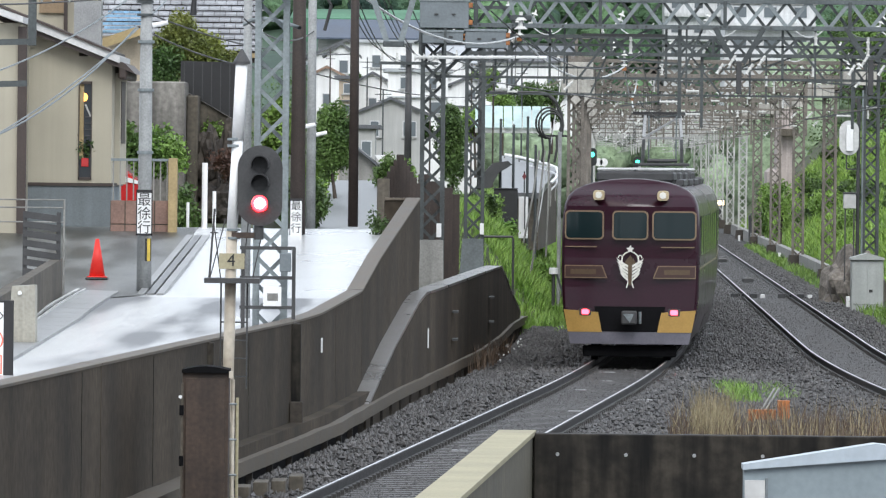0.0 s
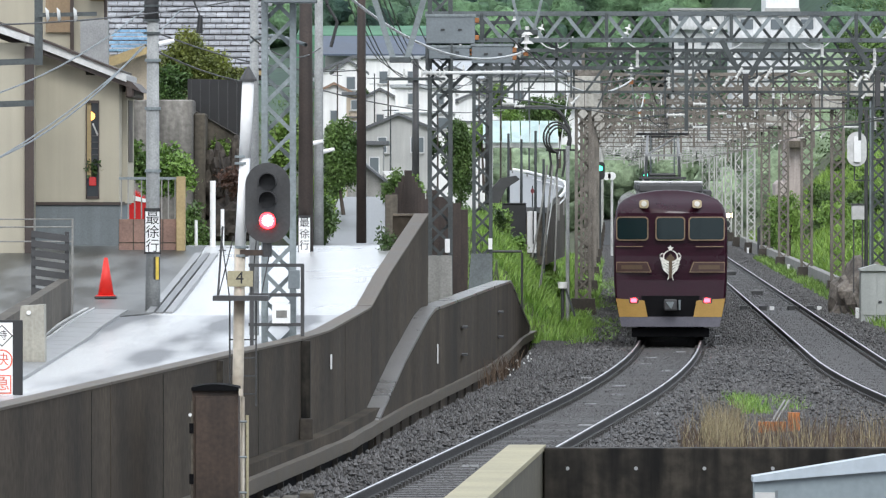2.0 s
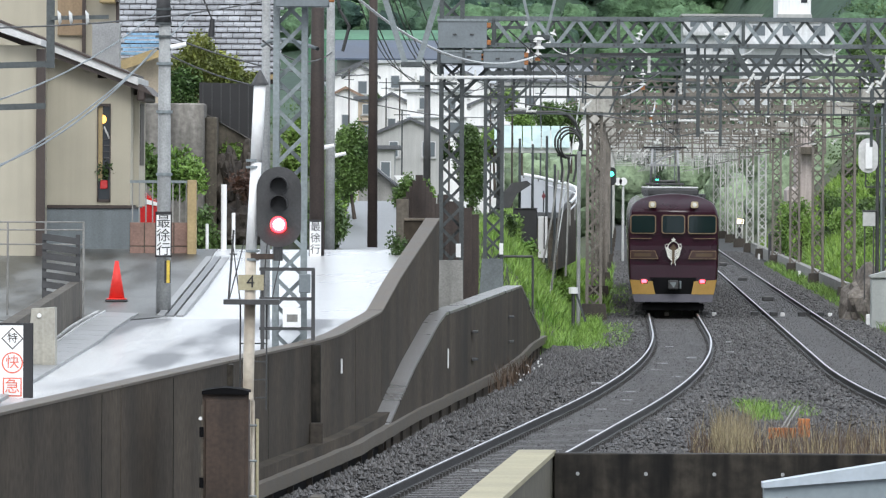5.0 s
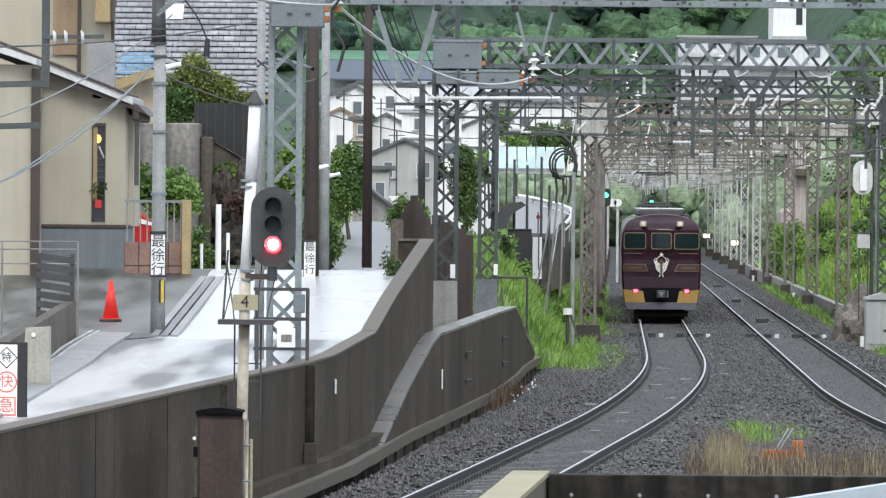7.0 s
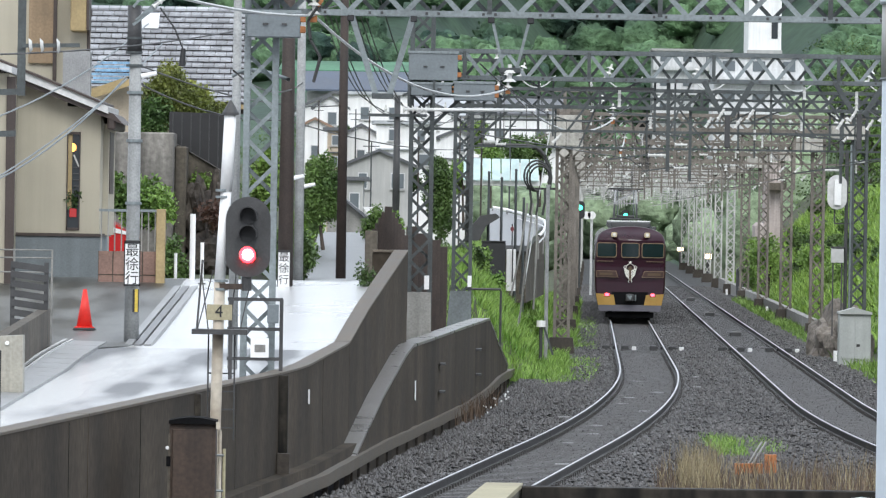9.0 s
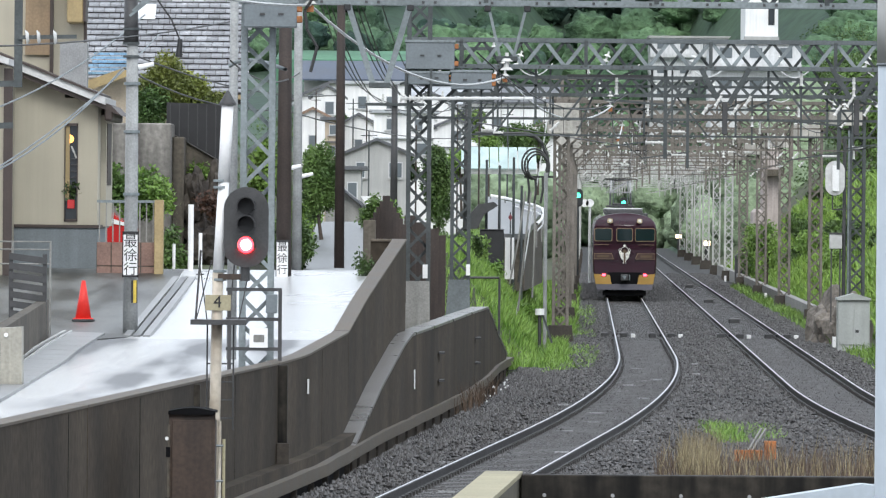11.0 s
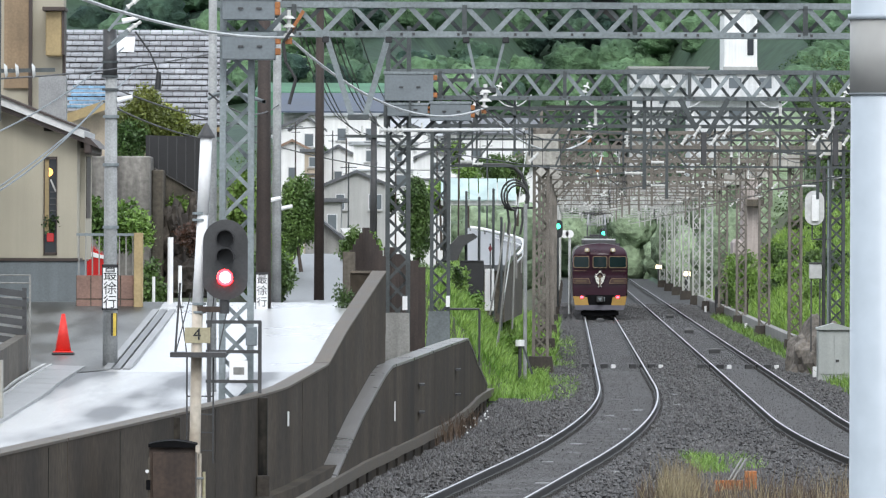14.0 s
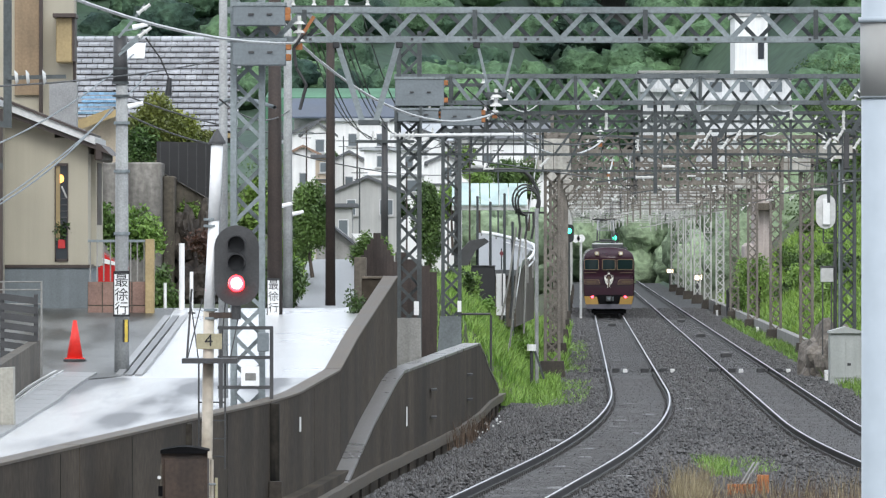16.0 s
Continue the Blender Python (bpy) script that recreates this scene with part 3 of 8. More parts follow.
# ---- the near concrete pit, cabinet and white post ----
def near_end():
    p = thing("pit_wall", "dark stained concrete wall with tie holes, pale coping", "wall", kind="structure")
    part("front_wall", boxm(0.62, 7.5, 70, 70.3, -0.4, 1.58, 0.01), M_PIT, p)
    side = bmesh.new()
    hexa(side, [(-0.95, 42, -0.4), (-0.68, 42, -0.4), (0.62, 70.3, -0.4), (0.33, 70.3, -0.4), (-0.95, 42, 1.56), (-0.68, 42, 1.56), (0.62, 70.3, 1.56), (0.33, 70.3, 1.56)])
    part("side_wall", side, M_OLIVE, p, "olive stained concrete side wall")
    top = bmesh.new()
    hexa(top, [(-0.97, 42, 1.56), (-0.66, 42, 1.56), (0.64, 70.32, 1.56), (0.31, 70.32, 1.56), (-0.97, 42, 1.60), (-0.66, 42, 1.60), (0.64, 70.32, 1.60), (0.31, 70.32, 1.60)])
    part("coping", top, M_CREAM, p, "cream concrete coping")
    for i in range(11):
        hole = rod(bmesh.new(), (0.83 + 0.605 * i, 69.985, 1.40), (0.83 + 0.605 * i, 70.02, 1.40), 0.017, n=10)
        part("tie_hole", hole, M_GUTTER, p, "pale mortar tie-hole plug")
    c = thing("equipment_cabinet", "pale blue-grey metal cabinet with a sloping lid", "cabinet")
    d = 55
    bm = bmesh.new()
    hexa(bm, [(1.93, 54.5, -0.3), (3.4, 54.5, -0.3), (3.4, 54.72, -0.3), (1.93, 54.72, -0.3), (1.93, 54.5, 1.870), (3.4, 54.5, 1.995), (3.4, 54.72, 1.995), (1.93, 54.72, 1.870)])
    part("body", bm, M_PALEBLUE, c)
    bm = bmesh.new()
    hexa(bm, [(1.92, 54.45, 1.872), (3.45, 54.45, 2.000), (3.45, 54.75, 2.000), (1.92, 54.75, 1.872), (1.92, 54.45, 1.910), (2.83, 54.45, 2.060), (2.83, 54.75, 2.060), (1.92, 54.75, 1.910)])
    part("lid", bm, M_POSTWHITE, c, "white sloping lid")
    part("end_panel", boxm(1.935, 2.075, 54.47, 54.5, -0.3, 1.80), M_WHITEWORN, c, "bright end strip of the cabinet")
    part("seam", boxm(2.078, 2.095, 54.46, 54.5, 0.2, 1.815), M_PANEL, c)
    part("latch", boxm(2.07, 2.10, 54.44, 54.46, 1.50, 1.62), M_DARK, c, "dark latch")
    w = thing("white_post", "thick white steel post with a grey band", "post")
    px, py = 0.796, 14.0
    part("post", rod(bmesh.new(), (px, py, -0.3), (px, py, 6.0), 0.0555, n=40), M_POSTWHITE, w, smooth=True)
    part("band", rod(bmesh.new(), (px, py, 4.208), (px, py, 4.339), 0.0575, n=40), M_POSTGREY, w, "grey band round the post", smooth=True)
    part("collar", rod(bmesh.new(), (px, py, 4.339), (px, py, 4.349), 0.061, n=40), M_POSTWHITE, w, smooth=True)
    part("band_lip", rod(bmesh.new(), (px, py, 4.205), (px, py, 4.209), 0.0585, n=40), M_PANEL, w, smooth=True)


M_CREAM = mat("cream_concrete", (0.36, 0.325, 0.215), 0.7, 0.14, 1.2, 30, 0.15)
M_PALEBLUE = mat("pale_blue_metal", (0.23, 0.275, 0.30), 0.45, 0.08, 1.2, 20, 0.03)
M_POSTWHITE = mat("post_white", (0.42, 0.475, 0.53), 0.3, 0.06, 0.8, 20, 0.02, streak=0.05)
M_POSTGREY = mat("post_band_grey", (0.34, 0.34, 0.33), 0.5, 0.08, 2, 20, 0.02)

ground()
track(track1, "curved railway track with steel rails and concrete sleepers", 62)
track(track2, "straight railway track with steel rails and concrete sleepers", 74)
walls()
street()
near_end()
ballast_stones()


# ---- catenary portals ----
PORTALS = [118, 161, 198, 243, 287, 332, 376, 420, 463, 507, 552, 597, 642, 690]


def lattice_mast(name, parent, x, y, z0, z1, w, material, pitch=0.42, leg=0.09):
    """Four angle legs with zigzag bracing on its faces."""
    m = new(name)
    m.parent = parent
    h = w / 2
    for sx in (-h, h):
        for sy in (-h, h):
            part("leg", bar(bmesh.new(), (x + sx, y + sy, z0), (x + sx, y + sy, z1), leg), material, m)
    braces = []
    n = int((z1 - z0) / pitch)
    for i in range(n):
        a, b = z0 + i * pitch, z0 + (i + 1) * pitch
        s = h if i % 2 else -h
        braces += [((x - s, y - h, a), (x + s, y - h, b)), ((x + s, y + h, a), (x - s, y + h, b)), ((x - h, y - s, a), (x - h, y + s, b)), ((x + h, y + s, a), (x + h, y - s, b))]
    lace(braces, material, m, y < 250, 0.06)
    return m


def lace(braces, material, parent, single, wide):
    """Flat diagonal laces: one part each on the near portals, joined on the far ones."""
    if single:
        for p, q in braces:
            part("lace_bar", bar(bmesh.new(), p, q, 0.025, wide), material, parent)
        return
    bm = bmesh.new()
    for p, q in braces:
        bar(bm, p, q, 0.025, wide)
    tagged(part("lacing", bm, material, parent), kind="stuff")


def insulator(name, parent, p, n=3, r=0.11, axis=(0, 0, 1)):
    bm = bmesh.new()
    a = Vector(axis)
    p = Vector(p)
    for i in range(n):
        q = p + a * 0.13 * i
        rod(bm, q, q + a * 0.045, r, r * 0.55, 12)
        rod(bm, q + a * 0.045, q + a * 0.13, 0.03, 0.03, 6)
    return part(name, bm, M_INS, parent, "white porcelain insulator")


def portal(y, i):
    left = {0: -2.91, 1: -0.69, 2: 0.21}.get(i, track1(y) - 2.45)
    right = track2(y) + 2.95
    old = i >= 3
    # from the ninth portal on, the steel is paled to imitate haze
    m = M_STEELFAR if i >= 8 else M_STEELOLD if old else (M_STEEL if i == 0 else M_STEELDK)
    t = thing("catenary_portal", "grey steel lattice catenary portal across both tracks" if not old else "weathered lattice catenary portal across both tracks, brownish, haze-pale far off", "catenary portal", group="catenary portals")
    zl = road_z(y) - 0.1 if y < 160 else ground_z(left, y)
    zr_ = ground_z(right, y)
    far = y > 470
    lattice_mast("mast", t, left, y, zl - 0.1 if i < 2 else (0.6 if i == 2 else zl), 7.35 + (0.9 if i < 2 else 0), 0.42, m, 0.6 if far else 0.42)
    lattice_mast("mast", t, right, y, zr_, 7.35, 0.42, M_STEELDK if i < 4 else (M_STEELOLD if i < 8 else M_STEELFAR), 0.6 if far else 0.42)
    for xx in (left, right):
        if i >= 2:
            zb = ground_z(xx, y)
            ft = bmesh.new()
            hexa(ft, [(xx - 0.46, y - 0.5, -0.8), (xx + 0.46, y - 0.5, -0.8), (xx + 0.46, y + 0.5, -0.8), (xx - 0.46, y + 0.5, -0.8),
                      (xx - 0.36, y - 0.4, zb + 0.62), (xx + 0.36, y - 0.4, zb + 0.62), (xx + 0.36, y + 0.4, zb + 0.62), (xx - 0.36, y + 0.4, zb + 0.62)])
            part("foundation", ft, M_FOOTING, t, "dark stained concrete footing")
    if i in (1, 2):
        ft = bmesh.new()
        zt = 2.42 if i == 1 else 2.11
        hexa(ft, [(left - 0.42, y - 0.5, 0.3), (left + 0.27, y - 0.5, 0.3), (left + 0.27, y + 0.5, 0.3), (left - 0.42, y + 0.5, 0.3), (left - 0.28, y - 0.3, zt), (left + 0.24, y - 0.3, zt), (left + 0.24, y + 0.3, zt), (left - 0.28, y + 0.3, zt)])
        part("pedestal", ft, M_CONC if i == 1 else M_STEELMID, t, "grey tapered pedestal")
        tx, tz = ((-0.54, 2.62), (0.41, 2.36))[i - 1]
        part("tag", boxm(tx - 0.05, tx + 0.05, y - 0.34, y - 0.30, tz - 0.14, tz + 0.14, 0.003), M_WHITE, t, "small white tag on the mast")
    bm_m = (M_STEEL, M_STEELMID)[i] if i < 2 else m
    beam = new("beam")
    beam.parent = t
    z0, z1 = ((6.98, 7.42), (6.80, 7.34))[i] if i < 2 else (6.76, 7.20)
    for yy in (y - 0.2, y + 0.2):
        for z in (z0, z1):
            part("chord", bar(bmesh.new(), (left - 0.3, yy, z), (right + 0.3, yy, z), 0.085 if i < 3 else 0.11), bm_m, beam)
    br, back = [], []
    n = int((right - left) / 0.42)
    st = (right - left) / n
    for k in range(n):
        a, b = left + k * st, left + (k + 1) * st
        lo, hi = (z0, z1) if k % 2 else (z1, z0)
        br.append(((a, y - 0.2, lo), (b, y - 0.2, hi)))
        if not far:
            back.append(((a, y + 0.2, hi), (b, y + 0.2, lo)))
        if k % 2 == 0:
            br.append(((a, y - 0.2, z1), (a, y + 0.2, z1)))
    lace(br, M_STEEL if i == 1 else bm_m, beam, i < 3, 0.075 if i < 3 else 0.08)
    if back:
        # near beams: back laces take darker steel to paint the rear face's shade
        lace(back, M_STEELDK if i < 3 else bm_m, beam, i < 3, 0.06)
    for k in range(2, n, 6 if i < 3 else 9):
        part("upright", bar(bmesh.new(), (left + k * st, y - 0.22, z0), (left + k * st, y - 0.22, z1), 0.07), M_STEELDK if i < 3 else bm_m, beam)
    if not far:
        bolts = bmesh.new()
        for k in range(0, n, 2):
            for dx in (-0.09, 0.09):
                box(bolts, left + k * st + dx - 0.02, left + k * st + dx + 0.02, y - 0.255, y - 0.24, z0 - 0.02, z0 + 0.02)
        tagged(part("bolts", bolts, M_DARK, beam, "dark bolt heads"), kind="stuff")
    # light lower cross span under the beam
    if i >= 1:
        for z in (6.42, 5.75):
            part("cross_span", bar(bmesh.new(), (left, y, z), (right, y, z), 0.05), m, t)
        for k in range(1, 5):
            xx = left + (right - left) * k / 5
            part("hanger", bar(bmesh.new(), (xx, y, 5.75), (xx, y, z0), 0.05), m, t)
    # stays, hangers and insulators crowded under the beam
    rng = random.Random(40 + i)
    if i >= 1:
        for k in range(9):
            xx = left + (right - left) * (k + rng.random()) / 9
            part("stay", bar(bmesh.new(), (xx, y, z0), (xx + rng.choice((-1, 1)) * rng.uniform(0.4, 0.9), y, rng.choice((5.75, 6.42))), 0.045), m, t)
        for k in range(5 if i < 4 else 11):
            xx = left + (right - left) * rng.random()
            insulator("insulator", t, (xx, y - 0.1, rng.choice((5.5, 5.8, 6.0, 6.46))), 2, 0.045 if i < 4 else 0.075, rng.choice(((0, 0, 1), (1, 0, 0), (0.7, 0, 0.7))))
            part("hanger", bar(bmesh.new(), (xx, y, 5.4 + rng.random() * 0.4), (xx, y, z0), 0.04), m, t)
    # knee braces
    for xx, sg in ((left, 1), (right, -1)) if i else ():
        part("knee_brace", bar(bmesh.new(), (xx, y, 5.6), (xx + sg * 1.2, y, z0), 0.07), m, t)
    # lower cross wire and drop posts
    for c in (track1(y), track2(y)) if i else ():
        part("drop_post", bar(bmesh.new(), (c + 0.95, y, 4.95), (c + 0.95, y, z0), 0.075), m, t)
        part("steady_arm", bar(bmesh.new(), (c + 0.95, y, 5.35), (c - 0.25, y, 5.18), 0.03), m, t)
        part("arm_tube", bar(bmesh.new(), (c + 0.95, y, 6.05), (c - 0.3, y, 6.15), 0.045), m, t)
        insulator("insulator", t, (c - 0.05, y - 0.05, 6.25), 3, 0.048)
        if i < 3:
            insulator("insulator", t, (c + 0.55, y, 5.28), 3, 0.045, (1, 0, 0))
    for xx in ((left - 0.55, left + 0.85, right - 0.7, right + 0.5, (left + right) / 2) if i >= 2 else ()):
        insulator("insulator", t, (xx, y, z1 + 0.06), 2, 0.07)
    if i >= 2:
        part("cross_arm", bar(bmesh.new(), (left - 0.9, y, 7.9), (left + 0.9, y, 7.9), 0.08), m, t)
        part("arm_post", bar(bmesh.new(), (left, y, 7.2), (left, y, 8.0), 0.1), m, t)
        for xx in (left - 0.8, left + 0.8):
            insulator("insulator", t, (xx, y, 7.94), 2, 0.07)
        if i >= 3:
            part("end_box", boxm(left - 0.48, left + 0.52, y - 0.62, y - 0.24, 6.66, 7.14, 0.012), M_ENDBOX, t, "pale steel end box on the mast")
            part("end_box", boxm(left - 0.46, left + 0.44, y - 0.60, y - 0.24, 6.20, 6.60, 0.012), M_ENDBOX, t, "pale steel end box on the mast")
            part("end_box", boxm(right - 0.90, right + 0.12, y - 0.62, y - 0.24, 6.52, 7.0, 0.012), M_ENDBOX, t, "pale steel end box on the mast")
            for k in range(3):
                insulator("insulator", t, (right - 0.75 + 0.33 * k, y - 0.4, 7.02), 2, 0.09)
        # strain insulators on top, with pale jumper loops between them
        for k in range(5):
            xx = left + (right - left) * (0.12 + 0.19 * k)
            insulator("strain_insulator", t, (xx, y - 0.25, z1 + 0.28), 3, 0.10, (0.34, 0, 0.94))
            part("jumper", tube(bmesh.new(), sag((xx, y - 0.25, z1 + 0.28), (xx + 0.9, y - 0.25, z1 + 0.34), 0.28, 8), 0.016, 5), M_WIRELT, t, "pale jumper cable")
    if i == 0:
        # bracket frames that hang under the beam
        for xa, xb, xc, zb, wd in ((-1.59, -0.65, -1.10, 5.76, 0.085), (0.50, 1.09, 0.79, 6.17, 0.042)):
            part("hanger_leg", bar(bmesh.new(), (xa, y - 0.25, z0), (xc - 0.1, y - 0.25, zb), wd), M_STEEL, t)
            part("hanger_leg", bar(bmesh.new(), (xb, y - 0.25, z0), (xc + 0.1, y - 0.25, zb), wd), M_STEEL, t)
            part("hanger_foot", boxm(xc - 0.16, xc + 0.16, y - 0.33, y - 0.17, zb - 0.06, zb + 0.02, 0.008), M_STEELDK, t)
            for xx in (xa, xb):
                part("clamp", boxm(xx - 0.05, xx + 0.05, y - 0.31, y - 0.17, z0 - 0.13, z0 - 0.04, 0.01), M_BLACK, t, "black clamp")
        insulator("insulator", t, (0.79, y - 0.3, 5.98), 2, 0.10)
        part("orange_link", bar(bmesh.new(), (-2.1, y - 0.28, z0 + 0.05), (-1.92, y - 0.28, z0 + 0.34), 0.05), M_INSBROWN, t, "orange-brown link")
    if i == 1:
        for xa, xb, xc, zb in ((5.02, 6.02, 5.52, 6.08), (track2(y) - 0.5, track2(y) + 0.5, track2(y), 6.15)):
            part("hanger_leg", bar(bmesh.new(), (xa, y - 0.25, z0), (xc - 0.09, y - 0.25, zb), 0.10), M_STEELDK, t)
            part("hanger_leg", bar(bmesh.new(), (xb, y - 0.25, z0), (xc + 0.09, y - 0.25, zb), 0.10), M_STEELDK, t)
            part("hanger_post", boxm(xc - 0.055, xc + 0.055, y - 0.33, y - 0.17, 5.45, zb + 0.04, 0.01), M_DARK, t, "dark drop post")
            for k in range(4):
                insulator("insulator", t, (xc - 0.45 + 0.25 * k + 0.1 * (k > 1), y - 0.3, 5.86 + 0.17 * (k % 2)), 2, 0.045, (0.5, 0, 0.8))
        part("tie_bar", bar(bmesh.new(), (left + 3.0, y - 0.28, 6.62), (left + 4.7, y - 0.28, 6.62), 0.06), M_BLACK, t)
    part("signal_lamp_bracket", bar(bmesh.new(), (right - 0.3, y, 4.6), (right + 0.3, y, 4.6), 0.05), m, t)
    return t


for i, y in enumerate(PORTALS):
    portal(y, i)


def wires():
    """Contact and messenger wires, droppers, and the feeders on the masts."""
    for nm, c in (("overhead_line", track1), ("overhead_line", track2)):
        t = thing(nm, "dark overhead contact line with messenger wire and droppers", "overhead line", group="overhead lines")
        cw, mw, dr = bmesh.new(), bmesh.new(), bmesh.new()
        ys = PORTALS
        line_c, line_m = [], []
        for k, (a, b) in enumerate(zip(ys[:-1], ys[1:])):
            za = 0.18 if k % 2 else -0.18
            p, q = (c(a) + za, a, 5.2), (c(b) - za, b, 5.2)
            line_c += sag(p, q, 0.0, 3)[:-1]
            hi = sag((p[0], a, 6.25), (q[0], b, 6.25), 0.55, 8)
            line_m += hi[:-1]
            for h in hi[1:-1]:
                bar(dr, h, (h.x, h.y, 5.2), 0.010)
        tube(cw, line_c, 0.010, 5)
        tube(mw, line_m, 0.011, 5)
        part("contact_wire", cw, M_WIRE, t)
        part("messenger_wire", mw, M_WIRE, t)
        tagged(part("dropper", dr, M_WIRE, t), kind="stuff")
    f = thing("feeder_cable", "pale sagging feeder cable on insulators", "cable", group="feeder cables")
    tops = [(-6.5, 75, 7.9), (-2.14, 117.7, 6.92), (1.05, 160.7, 6.58), (3.93, 197.8, 6.45), (5.2, 243, 6.45), (6.0, 287, 6.45)]
    bm, pts = bmesh.new(), []
    for p, q in zip(tops[:-1], tops[1:]):
        pts += sag(p, q, 0.55, 14)[:-1]
    tube(bm, pts, 0.022, 6)
    part("cable", bm, M_WIRELT, f)
    for p in tops[1:]:
        insulator("insulator", f, (p[0], p[1], p[2] + 0.02), 3, 0.10)
        part("clamp", boxm(p[0] - 0.05, p[0] + 0.05, p[1] - 0.05, p[1] + 0.05, p[2] - 0.1, p[2]), M_INSBROWN, f, "orange-brown clamp")
    for off, z in ((-0.8, 8.12), (0.8, 8.12), (-0.55, 7.5), (0.85, 7.5)):
        for c, side in ((track1, -2.45 + off), (track2, 2.95 - off * 0.8)):
            pts = []
            for a, b in zip(PORTALS[2:-1], PORTALS[3:]):
                pts += sag((c(a) + side, a, z), (c(b) + side, b, z), 0.45, 8)[:-1]
            solid("feeder_cable", tube(bmesh.new(), pts, 0.016, 5), M_WIRE, "dark feeder cable along the masts", "cable", group="feeder cables")


wires()


# ---- grey boxes on the near masts ----
def mast_boxes():
    for d, x0, x1, z0, z1 in ((161, -0.97, 0.02, 6.72, 7.31), (161, -0.92, -0.09, 6.41, 6.68), (161, -0.05, 0.78, 6.32, 6.71), (118, -3.12, -2.33, 6.58, 6.98), (118, -3.12, -2.34, 7.17, 7.51)):
        t = thing("steel_box", "riveted grey steel box on a portal mast", "steel box", at=(x0, d - 0.75, z0), group="grey steel boxes")
        w, h = x1 - x0, z1 - z0
        part("body", boxm(0, w, 0, 0.42, 0, h, 0.012), M_PANEL, t)
        part("rim", boxm(-0.02, w + 0.02, -0.02, 0.44, h - 0.05, h + 0.004, 0.005), M_STEEL, t)
        for zc in (0.12, h - 0.12):
            part("bracket", boxm(w - 0.01, w + 0.08, 0.02, 0.16, zc - 0.05, zc + 0.05, 0.01), M_INSBROWN, t, "orange-brown bracket")
        for j in range(2):
            part("latch", boxm(w * (0.3 + 0.35 * j), w * (0.3 + 0.35 * j) + 0.08, -0.03, 0.0, h * 0.45, h * 0.45 + 0.03), M_DARK, t, "dark latch")


